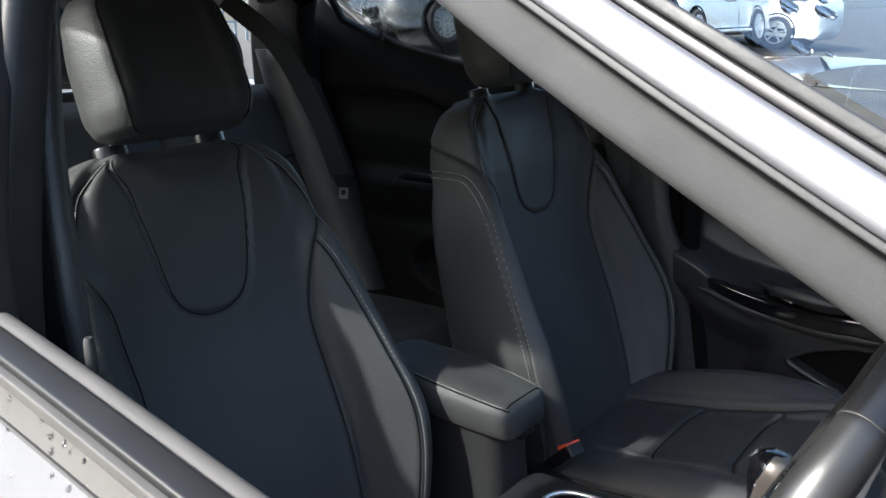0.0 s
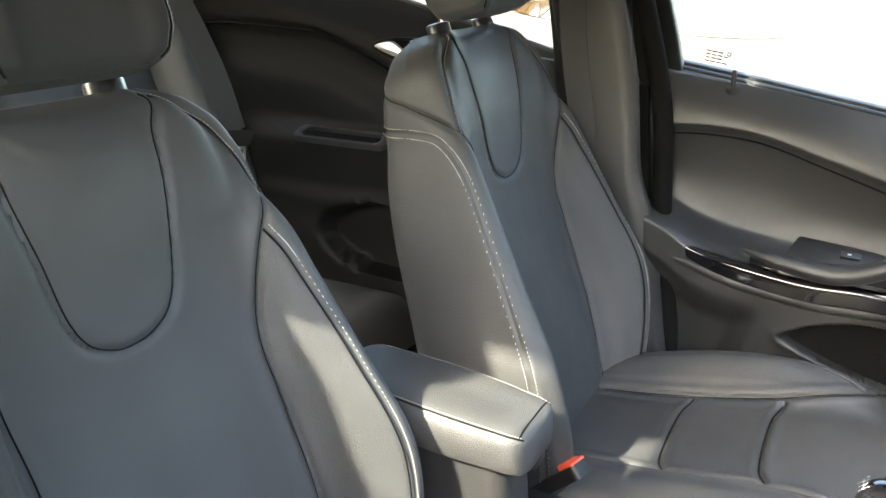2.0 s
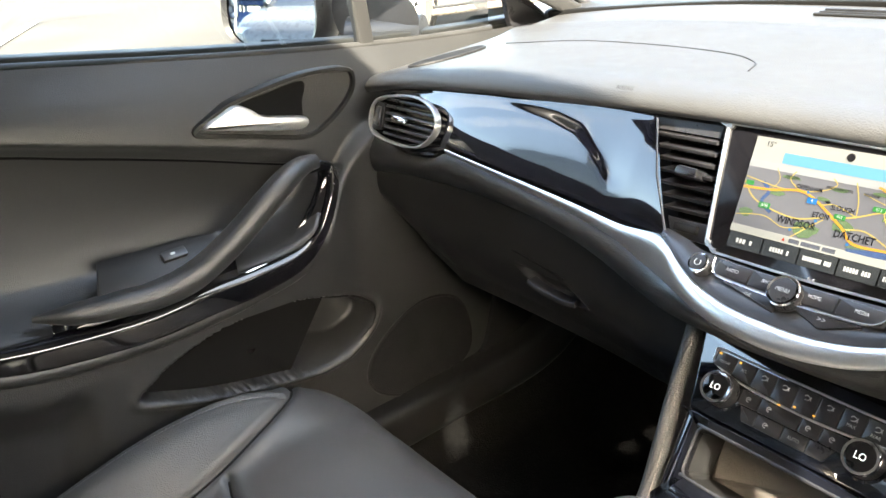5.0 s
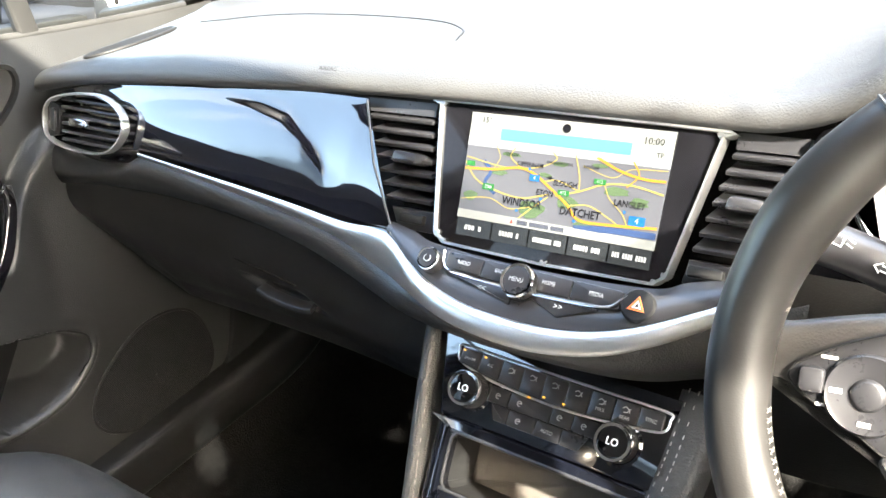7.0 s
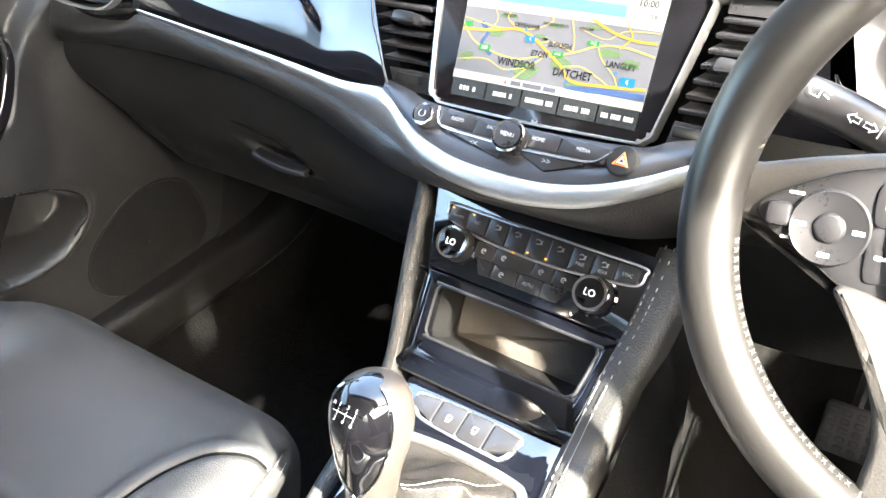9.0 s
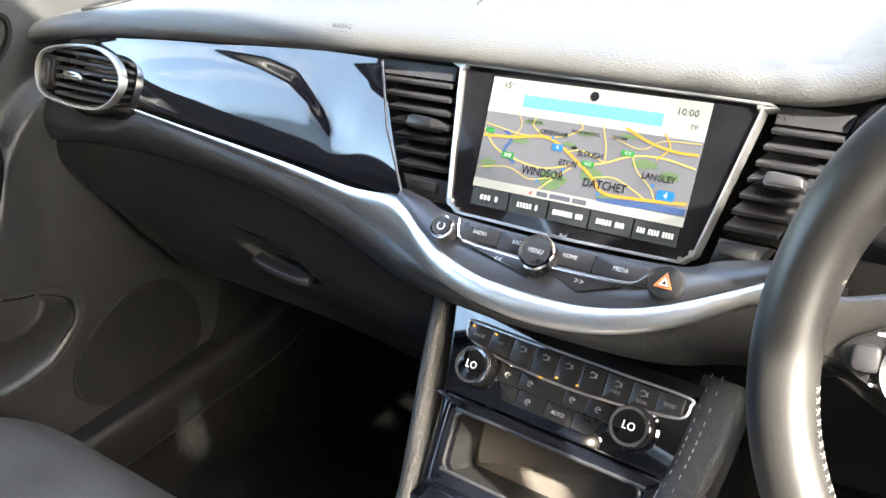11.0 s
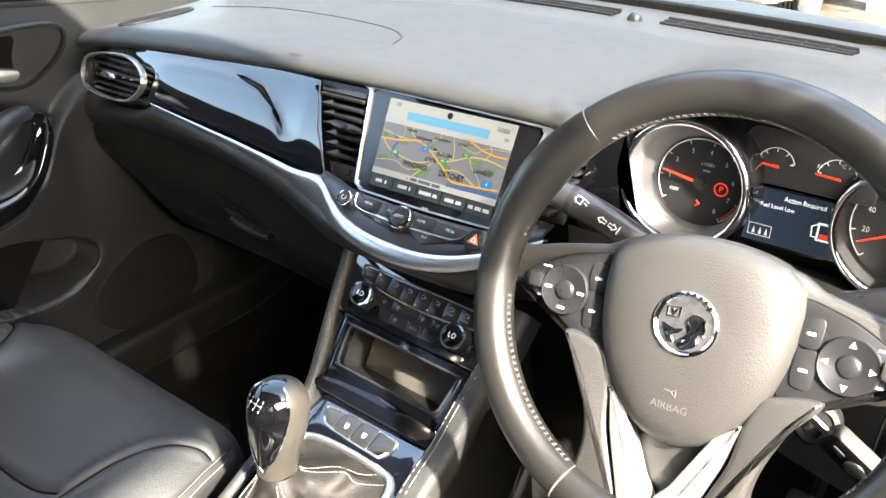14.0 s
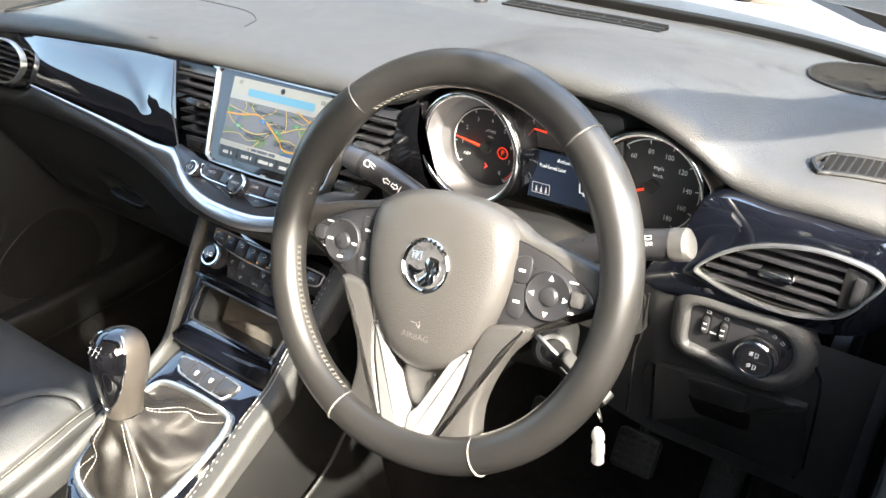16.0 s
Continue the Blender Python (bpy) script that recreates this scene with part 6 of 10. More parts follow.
# ---- gear lever ----
lever = thing("gear_lever", (0.02, -0.10, 0.52), "gear lever with gloss and satin grey knob in leather boot", "gear lever")
KO, KU = arr((0.004, -0.108, 0.572)), unit((0.03, 0.13, 1.0))
KX = unit(np.cross((0, 1, 0), KU))
KY = np.cross(KU, KX)
prof = arr(((0, 0.0165, 0.018, 0), (0.010, 0.0172, 0.019, 0), (0.025, 0.0190, 0.0215, 0.0), (0.045, 0.0222, 0.0250, 0.001), (0.065, 0.0245, 0.0275, 0.001), (0.080, 0.0240, 0.0265, 0.0), (0.090, 0.0210, 0.0230, -0.001), (0.097, 0.0150, 0.0165, -0.001), (0.1005, 0.0070, 0.0080, -0.001))) * arr((1.05, 1.14, 1.2, 1))
KA = np.linspace(0, 2 * np.pi, 120, endpoint=False)
rings = arr([KO + KU * v + np.outer(w * np.cos(KA) + dx, KX) + np.outer(d * np.sin(KA), KY) for v, w, d, dx in cr(prof, 64)])
KV = cr(prof, 64)[:, 0]
face_half = smooth_at(KV, [0.0, 0.012, 0.030, 0.055, 0.080, 0.098, 0.106], [0, 6, 34, 50, 60, 66, 70])  # half the angle that the gloss face spans, a drop narrowing downwards
is_face = lambda i, j: KV[i] > 0.012 and abs((math.degrees(KA[j]) + 1.5 - 278 + 180) % 360 - 180) < face_half[i]
kshape = split_sheet(rings, lambda i, j: "face" if is_face(i, j) else "sides", True)
SATINGREY = material("satin_bronze_grey", (0.075, 0.066, 0.058), 0.36, metal=0.45, vary=0.03, rough_vary=0.02)
knob_ = part("knob", kshape["sides"], SATINGREY, lever, "satin bronze-grey sides", sharp=80)
part("knob_face", kshape["face"], PIANO_BLACK, knob_, "gloss black face", sharp=80)
part("knob_top", (np.vstack([rings[-1], rings[-1].mean(0, keepdims=True) + KU * 0.0012]).tolist(), [(i, (i + 1) % 120, 120) for i in range(120)]), PIANO_BLACK, knob_)
on_knob = lambda i, deg: (rings[i] * np.clip(1 - np.abs((np.degrees(KA) - deg + 180) % 360 - 180) / 3, 0, 1)[:, None]).sum(0) / np.clip(1 - np.abs((np.degrees(KA) - deg + 180) % 360 - 180) / 3, 0, 1).sum()
rimline = [on_knob(i, 278 - face_half[i]) for i in range(60, 8, -2)] + [on_knob(i, 278 + face_half[i]) for i in range(8, 62, 2)]
part("knob_edge", tube(cr(rimline, 160), 0.0015, 8), CHROME, knob_, "chrome line round the face")
part("knob_collar", tube([KO + np.cos(a) * KX * 0.0178 + np.sin(a) * KY * 0.0195 for a in np.linspace(0, 2 * np.pi, 32, endpoint=False)], 0.0016, 8, closed=True), CHROME, knob_)
GM = base(tuple(KO + KU * 0.0945 - KY * 0.0276), tuple(KX), tuple(KU + KY * 0.85))
for txt, u, v in (("1", -0.007, 0.004), ("3", 0.0, 0.004), ("5", 0.007, 0.004), ("2", -0.007, -0.006), ("4", 0.0, -0.006), ("6", 0.007, -0.006), ("R", -0.0115, 0.004)):
    words(txt, 0.0042, GM @ Matrix.Translation((0, 0, 0.0016)), WHITE_INK, lever, u, v)
for u in (-0.007, 0.0, 0.007):
    part("gate_line", move(tube([(u, 0.0015, 0.0014), (u, -0.0035, 0.0014)], 0.0002, 5), GM), WHITE_INK, lever)
part("gate_line", move(tube([(-0.011, -0.001, 0.0014), (0.007, -0.001, 0.0014)], 0.0002, 5), GM), WHITE_INK, lever)
# soft boot, gathered into folds
ring0 = even(arr(ring3 + [ring3[0]]), 121)[:-1]
ctr0 = ring0.mean(0)
boot = []
for i in range(22):
    t = i / 21
    row = []
    for j, p in enumerate(ring0):
        a = math.atan2(p[1] - ctr0[1], p[0] - ctr0[0])
        topp = KO + 0.0185 * (math.cos(a) * KX + math.sin(a) * KY) - KU * 0.001
        q = p * (1 - t) + topp * t
        sag = -0.020 * math.sin(math.pi * t) * (1 - t * 0.3)
        fold = 0.0120 * math.sin(math.pi * min(1, t * 1.1)) * (noise.noise(Vector((math.cos(a) * 2.4, math.sin(a) * 2.4, t * 3.0 + 2))) + 0.6 * math.sin(a * 4 + t * 5 + 1.2 * math.sin(a)))
        ridge = 0.006 * math.exp(-(((a - 0.9) / 0.10) ** 2)) + 0.006 * math.exp(-(((a + 2.1) / 0.10) ** 2)) + 0.005 * math.exp(-(((a - 2.6) / 0.1) ** 2)) + 0.005 * math.exp(-(((a + 0.75) / 0.1) ** 2))
        outw = unit(arr((math.cos(a), math.sin(a), 0.35)))
        row.append(q + arr((0, 0, sag)) + outw * (fold + ridge * math.sin(math.pi * t)) + arr((0, 0, 0.014 * math.sin(math.pi * t) ** 2)))
    boot.append(row)
boot = arr(boot)
part("boot", grid(boot, closed_v=True), LEATHER_BOOT, lever, "soft dark leather boot with seams", sharp=85)
for a0 in (0.9, -2.1, 2.6, -0.75):
    j = int(np.argmin([abs(math.atan2(p[1] - ctr0[1], p[0] - ctr0[0]) - a0) for p in ring0]))
    for dj in (-2, 2):
        ln = boot[1:-1, (j + dj) % 120] + unit(arr((math.cos(a0), math.sin(a0), 0.6))) * 0.0012
        part("stitching", stitches(ln, unit(arr((math.cos(a0), math.sin(a0), 0.6))), pitch=0.0042, length=0.0032), STITCH, lever)

# ---- cup tray behind the lever, armrest ----
tray = prism(rounded([(-0.055, -0.50), (0.115, -0.50), (0.118, -0.21), (-0.056, -0.21)], 0.03), 0.30, 0.487, 0.004)
part("tunnel_top", tray, SATIN, console)
loop = [(0.03 + 0.062 * math.copysign(abs(math.cos(a)) ** 0.6, math.cos(a)), -0.335 + 0.10 * math.copysign(abs(math.sin(a)) ** 0.6, math.sin(a)), 0.489) for a in np.linspace(0, 2 * np.pi, 60, endpoint=False)]
part("cup_rim", tube(loop, 0.005, 10, closed=True), SATIN_CHROME, console, "satin chrome cup holder rim")
part("cup_floor", (np.vstack([arr(loop) + (0, 0, -0.001), arr(loop).mean(0, keepdims=True) + (0, 0, -0.001)]).tolist(), [(i, (i + 1) % 60, 60) for i in range(60)]), DARKGAP, console)

arm = thing("armrest", (0.0, -0.6, 0.30), "padded black leather armrest between the front seats, front end sunlit", "armrest")
rows_ = []
for v in np.r_[np.linspace(0, 0.012, 4), np.linspace(0.02, 0.25, 24), np.linspace(0.258, 0.275, 6)]:
    f = v / 0.275
    e = float(smooth_at(f, [0, 0.02, 0.06, 0.15, 0.85, 0.94, 0.98, 1.0], [0.72, 0.86, 0.95, 1.0, 1.0, 0.94, 0.84, 0.66]))
    zc = 0.640 - 0.034 * f
    w, h = 0.064 * e, 0.030 * (0.4 + 0.6 * e)
    half = [(0, h), (w * 0.6, h * 0.98), (w * 0.9, h * 0.72), (w, h * 0.1), (w * 0.97, -h * 0.7), (w * 0.8, -h), (0, -h)]
    r = cr(half + [(-a, b) for a, b in half[-2:0:-1]], 72, True)
    rows_.append(np.c_[-0.004 - 0.012 * f + r[:, 0], np.full(72, -0.760 + v), zc + r[:, 1]])
AR = arr(rows_)
part("arm_pad", loft(AR), LEATHER, arm, sharp=80)
for j in (11, 61):
    side = unit(arr((1 if j < 36 else -1, 0, 0.7)))
    part("seam", tube(AR[2:-2, j] + side * 0.0002, 0.0011, 6), DARKGAP, arm)
    for dj in (-1,) if j < 36 else (1,):
        part("stitching", stitches(AR[3:-3, j + dj] + side * 0.0011, side, pitch=0.0045, length=0.0033), STITCH, arm)
part("seam", tube([AR[-5, j % 72] + arr((0, 0.002, 0.0)) for j in range(-11, 12)], 0.0011, 6), DARKGAP, arm)
part("arm_base", loft([np.c_[-0.012 + arr(rrect(0.104 * s, 0.29, 0.03, 6))[:, 0], -0.640 + arr(rrect(0.12, 0.27 * s2, 0.03, 6))[:, 1], np.full(28, z) if len(rrect(0.1, 0.1, 0.03, 6)) == 28 else z] for s, s2, z in ((1.1, 1.0, 0.28), (1.05, 1.0, 0.45), (1.0, 0.94, 0.56), (1.0, 0.92, 0.592))]), SOFT, arm, "grained box under the pad")
part("arm_latch", move(box(0.045, 0.02, 0.012, 0.004), Matrix.Translation((-0.014, -0.495, 0.572))), HARD, arm)

# ---- belt buckles ----
def buckle(at, label):
    b = thing("seat_belt_buckle", at, label, "belt buckle", "front belt buckles")
    m = base(at, (0.9, -0.25, 0.0), (0.1, 0.55, 0.55))
    part("buckle_body", move(prism(rounded([(-0.019, -0.085), (0.019, -0.085), (0.020, -0.005), (0.017, 0.012), (-0.017, 0.012), (-0.020, -0.005)], 0.006), -0.012, 0.010, 0.004), m), HARD, b)
    part("release_button", move(prism(rrect(0.033, 0.030, 0.004), 0.006, 0.0150, 0.003), m @ Matrix.Translation((0, -0.006, 0)) @ pose(0, 0, 0, -12)), RED, b, "red release button")
    part("stalk", move(prism(rounded([(-0.014, -0.20), (0.014, -0.20), (0.013, -0.08), (-0.013, -0.08)], 0.005), -0.006, 0.006, 0.002), m), RUBBER, b)
    return b


buckle((-0.132, -0.470, 0.498), "passenger's belt buckle with a red release button")
buckle((0.105, -0.50, 0.485), "driver's belt buckle with a red release button")


# ---- driver's side of the dashboard ----
INSTR = thing("instrument_cluster", (0.36, 0.25, 0.78), "instrument cluster with two chrome-ringed dials and a lit message display", "dials")
BIN = [(0.186, 0.785), (0.188, 0.85), (0.205, 0.893), (0.235, 0.913), (0.27, 0.926), (0.33, 0.935), (0.40, 0.934), (0.45, 0.927), (0.49, 0.911), (0.522, 0.888), (0.540, 0.850), (0.535, 0.795), (0.50, 0.772), (0.36, 0.768), (0.22, 0.770)]
b0 = cr(BIN, 120, True)
bc = b0.mean(0)
put = lambda q, y, k=1.0: np.c_[bc[0] + (q[:, 0] - bc[0]) * k, np.full(len(q), y), bc[1] + (q[:, 1] - bc[1]) * k]
part("binnacle", grid([put(b0, 0.205, 1.01), put(b0, 0.215, 1.0), put(b0, 0.25, 0.985), put(b0, 0.272, 0.97)], closed_v=True), HARD, INSTR, sharp=70)
part("cluster_face", move(prism(np.c_[bc[0] + (b0[:, 0] - bc[0]) * 0.985, b0[:, 1]], 0, 0.01), base((0, 0.278, 0), (1, 0, 0), (0, 0, 1))), HARD, INSTR)


def dial(c, r, n, bowl, numbers, needle, label, arc=(220, -40), small=()):
    m = base(c, (1, 0, 0), tuple(Vector((0, -n[2], n[1])) * -1))
    d = part("dial", move(ring_disc([(r * 1.10, -0.035), (r * 1.08, -0.004), (r * 1.045, 0.0015), (r, 0.0030), (r * 0.955, 0.0010), (r * 0.945, -0.006)], 72, False), m), PIANO_BLACK, INSTR, label)
    part("dial_ring", move(tube([(r * math.cos(a), r * math.sin(a), 0.002) for a in np.linspace(0, 2 * np.pi, 72, endpoint=False)], 0.0036, 10, closed=True), m), CHROME, d, "bright chrome ring")
    part("dial_bowl", move(ring_disc([(r * 0.96, 0.0), (r * 0.90, -0.012), (r * 0.84, -0.020), (0.0008, -0.021)], 64, False), m), DIAL_SILVER if bowl else DIAL, d)
    q, o = (r * 0.735, r * 0.19) if bowl else (r * 0.86, 0.0)
    f = m @ Matrix.Translation((o, 0, -0.0205))
    part("dial_face", move(ring_disc([(q, 0), (q, 0.002), (q * 0.98, 0.003), (0.0008, 0.003)], 64), f), DIAL, d)
    part("dial_scale", move(tube([(q * 0.95 * math.cos(radians(a)), q * 0.95 * math.sin(radians(a)), 0.0034) for a in np.linspace(arc[0], arc[1], 50)], 0.0006, 6), f), WHITE_INK, d)
    for k, txt in enumerate(numbers):
        a = radians(arc[0] + (arc[1] - arc[0]) * k / (len(numbers) - 1))
        part("tick", move(tube([(q * 0.95 * math.cos(a), q * 0.95 * math.sin(a), 0.0034), (q * 0.86 * math.cos(a), q * 0.86 * math.sin(a), 0.0034)], 0.0005, 5), f), WHITE_INK, d)
        if txt:
            words(txt, q * 0.15, f @ Matrix.Translation((0, 0, 0.0036)), WHITE_INK, d, q * 0.70 * math.cos(a), q * 0.70 * math.sin(a), squash=0.85)
    a = radians(needle)
    tip, side = arr((math.cos(a), math.sin(a))), arr((-math.sin(a), math.cos(a)))
    pts = [tip * q * 0.86 + side * 0.0004, tip * q * 0.86 - side * 0.0004, -tip * q * 0.06 - side * 0.0014, -tip * q * 0.06 + side * 0.0014]
    part("needle", move(prism(pts, 0.006, 0.0072), f), RED_LIT, d, "red needle")
    part("needle_hub", move(ring_disc([(q * 0.15, 0.003), (q * 0.14, 0.008), (q * 0.10, 0.0085), (0.0006, 0.0086)], 28), f), HARD, d)
    return d, f, q


d1, f1, q1 = dial((0.268, 0.207, 0.848), 0.061, (0, -1, 0.08), True, ("", "1", "2", "3", "4", "5", "6", "7", "8"), 172, "rev counter in a silver bowl", arc=(215, -55))
words("x1000/", q1 * 0.11, f1 @ Matrix.Translation((0, 0, 0.0036)), WHITE_INK, d1, 0.004, q1 * 0.42)
words("min", q1 * 0.11, f1 @ Matrix.Translation((0, 0, 0.0036)), WHITE_INK, d1, 0.004, q1 * 0.28)
words("OFF", q1 * 0.12, f1 @ Matrix.Translation((0, 0, 0.0036)), WHITE_INK, d1, -q1 * 0.55, -q1 * 0.30)
words("P", q1 * 0.20, f1 @ Matrix.Translation((0, 0, 0.0036)), RED_LIT, d1, q1 * 0.46, -q1 * 0.05)
part("park_lamp", move(tube([(q1 * 0.46 + q1 * 0.14 * math.cos(a), -q1 * 0.05 + q1 * 0.14 * math.sin(a), 0.0036) for a in np.linspace(0, 6.28, 20, endpoint=False)], 0.0006, 5, closed=True), f1), RED_LIT, d1)
part("belt_lamp", move(tube([(-0.001, -q1 * 0.55, 0.0036), (0.001, -q1 * 0.48, 0.0036), (-0.001, -q1 * 0.42, 0.0036), (0.0025, -q1 * 0.5, 0.0036)], 0.0008, 5), f1), RED_LIT, d1)
part("red_zone", move(tube([(q1 * 0.90 * math.cos(radians(a)), q1 * 0.90 * math.sin(radians(a)), 0.0036) for a in np.linspace(-25, -52, 12)], 0.0013, 6), f1), RED_INK, d1)
d2, f2, q2 = dial((0.462, 0.232, 0.842), 0.060, (0, -1, 0.08), False, ("", "20", "40", "60", "80", "100", "120", "140", "160", "180"), 208, "speedometer with white figures", arc=(225, -55))
words("mph", q2 * 0.12, f2 @ Matrix.Translation((0, 0, 0.0036)), WHITE_INK, d2, 0.004, q2 * 0.40)
words("km/h", q2 * 0.10, f2 @ Matrix.Translation((0, 0, 0.0036)), WHITE_INK, d2, 0.004, q2 * 0.24)

# message display
DSP = base((0.369, 0.250, 0.819), (1, 0, 0.02), (0, 0.12, 0.99))
part("display_frame", move(prism(rounded([(-0.057, -0.031), (0.057, -0.031), (0.052, 0.029), (-0.048, 0.029)], 0.003), -0.012, -0.001, 0.001), DSP), PIANO_BLACK, INSTR)
BLUE = material("display_blue", (0.01, 0.015, 0.03), 0.15, emit=(0.02, 0.03, 0.05), emit_strength=0.05, vary=0)
dsp = part("message_display", move(prism([(-0.049, -0.028), (0.049, -0.028), (0.045, 0.027), (-0.044, 0.027)], -0.001, 0.0), DSP), BLUE, INSTR, "dark blue message display")
for txt, s, u, v in (("Action Required", 0.0068, 0.003, 0.020), ("Fuel Level Low", 0.0062, -0.021, 0.0105)):
    words(txt, s, DSP @ Matrix.Translation((0, 0, 0.0004)), BRIGHT_INK, dsp, u, v, squash=0.85)
part("pump_mark", move(frame_plate([(0.018, -0.012), (0.032, -0.012), (0.032, 0.006), (0.018, 0.006)], [(0.020, -0.010), (0.030, -0.010), (0.030, 0.004), (0.020, 0.004)], 0.0002, 0.0006, 0.0001), DSP), BRIGHT_INK, dsp)
part("pump_mark", move(prism([(0.021, -0.009), (0.029, -0.009), (0.029, -0.005), (0.021, -0.005)], 0.0002, 0.0006), DSP), RED_LIT, dsp)
part("pump_mark", move(tube([(0.018, 0.004, 0.0005), (0.013, 0.001, 0.0005), (0.014, -0.009, 0.0005), (0.018, -0.009, 0.0005)], 0.0007, 5), DSP), BRIGHT_INK, dsp)
part("gear_mark", move(frame_plate([(-0.044, -0.022), (-0.022, -0.022), (-0.022, -0.010), (-0.044, -0.010)], [(-0.0434, -0.0214), (-0.0226, -0.0214), (-0.0226, -0.0106), (-0.0434, -0.0106)], 0.0002, 0.0005, 0.0001), DSP), WHITE_INK, dsp)
for k in range(3):
    part("gear_mark", move(prism([(-0.040 + 0.006 * k, -0.020), (-0.037 + 0.006 * k, -0.020), (-0.0385 + 0.006 * k, -0.013)], 0.0002, 0.0005), DSP), WHITE_INK, dsp)
# fuel and temperature gauges above it
GA = base((0.366, 0.243, 0.880), (1, 0, 0.03), (0, 0.25, 0.97))
part("gauge_plate", move(prism(rounded([(-0.060, -0.024), (0.066, -0.024), (0.058, 0.026), (-0.056, 0.028)], 0.010), -0.010, -0.002, 0.002), GA), DIAL, INSTR)
for u, nd in ((-0.026, 178), (0.028, 178)):
    part("gauge_scale", move(tube([(u + 0.017 * math.cos(radians(a)), -0.006 + 0.017 * math.sin(radians(a)), 0) for a in np.linspace(170, 15, 24)], 0.0004, 5), GA), WHITE_INK, INSTR)
    for a in np.linspace(170, 15, 5):
        part("tick", move(tube([(u + 0.0165 * math.cos(radians(a)), -0.006 + 0.0165 * math.sin(radians(a)), 0), (u + 0.0135 * math.cos(radians(a)), -0.006 + 0.0135 * math.sin(radians(a)), 0)], 0.0005, 5), GA), WHITE_INK, INSTR)
    part("needle", move(prism([(u - 0.018, -0.0045), (u - 0.018, -0.0055), (u + 0.004, -0.0072), (u + 0.004, -0.0050)], 0.001, 0.0018), GA), RED_LIT, INSTR)
    part("fuel_lamp", move(prism(rrect(0.004, 0.003, 0.0008), 0, 0.0006), GA @ Matrix.Translation((u - 0.012, -0.012, 0))), AMBER, INSTR) if u < 0 else None
for txt, u, v in (("0", -0.040, 0.0), ("1", -0.011, -0.002), ("50", 0.012, 0.002), ("130", 0.045, -0.002), ("°C", 0.031, 0.006)):
    words(txt, 0.0045, GA @ Matrix.Translation((0, 0, 0.0004)), WHITE_INK, INSTR, u, v)
part("cluster_ledge", loft([np.c_[0.365 + arr(rrect(w, 0.10, 0.03))[:, 0], 0.205 + arr(rrect(w, d_, 0.03))[:, 1], np.full(24, z)] for w, d_, z in ((0.27, 0.11, 0.72), (0.26, 0.11, 0.755), (0.24, 0.10, 0.770), (0.20, 0.08, 0.778))]), HARD, INSTR)
gl = [(0.165, 0.770), (0.245, 0.765), (0.215, 0.80), (0.205, 0.85), (0.212, 0.892), (0.180, 0.876), (0.176, 0.865), (0.150, 0.79)]
part("gloss_cheek", move(prism(rounded(gl, 0.008), 0, 0.012, 0.003), base((0, 0.212, 0), (1, 0, 0), (0, 0, 1))), PIANO_BLACK, INSTR)

side = thing("driver_dash_panel", (0.6, 0.2, 0.6), "driver's end of the dashboard with air vent and light switches", "dashboard")
RP = base((0.61, 0.187, 0.82), (1, 0, 0), (0, 0.10, 0.995))
rz = lambda pts, c=(0.61, 0.82): [(x - c[0], (z - c[1])) for x, z in pts]
VENT_R = [(0.540, 0.811), (0.563, 0.835), (0.595, 0.852), (0.636, 0.861), (0.677, 0.858), (0.693, 0.848), (0.685, 0.829), (0.667, 0.806), (0.627, 0.794), (0.58, 0.796), (0.552, 0.803)]
gr = cr(rz([(0.536, 0.878), (0.60, 0.880), (0.66, 0.880), (0.705, 0.878), (0.708, 0.83), (0.698, 0.803), (0.672, 0.785), (0.62, 0.778), (0.56, 0.774), (0.50, 0.770), (0.490, 0.788), (0.515, 0.82)]), 100, True)
gp = [np.c_[gr, np.full(100, -0.03)], np.c_[gr, np.full(100, 0.0)], np.c_[arr(inset(gr, 0.004)), np.full(100, 0.006)], np.c_[arr(inset(gr, 0.018)), np.full(100, 0.010)]]
vr = cr(rz(VENT_R), 100, True)
gc = vr.mean(0)
ga = np.linspace(-np.pi, np.pi, 100, endpoint=False)
def by_angle(q):
    b = np.arctan2(q[:, 1] - gc[1], q[:, 0] - gc[0])
    o = np.argsort(b)
    return np.stack([np.interp(ga, np.r_[b[o] - 2 * np.pi, b[o], b[o] + 2 * np.pi], np.r_[q[o, k], q[o, k], q[o, k]]) for k in range(2)], 1)


gp = [np.c_[by_angle(gr), np.full(100, -0.03)], np.c_[by_angle(gr), np.full(100, 0.0)], np.c_[by_angle(gr) * 0.95 + by_angle(vr) * 0.05, np.full(100, 0.005)], np.c_[by_angle(gr) * 0.6 + by_angle(vr) * 0.4, np.full(100, 0.0095)], np.c_[by_angle(vr), np.full(100, 0.0105)]]
part("gloss_panel", move(grid(gp, closed_v=True), RP), PIANO, side, "blue-black gloss panel round the vent")
air_vent(side, rz(VENT_R), tuple(RP @ Vector((0, 0, 0.0105))), (1, 0, 0), (0, 0.10, 0.995), 1, 5)
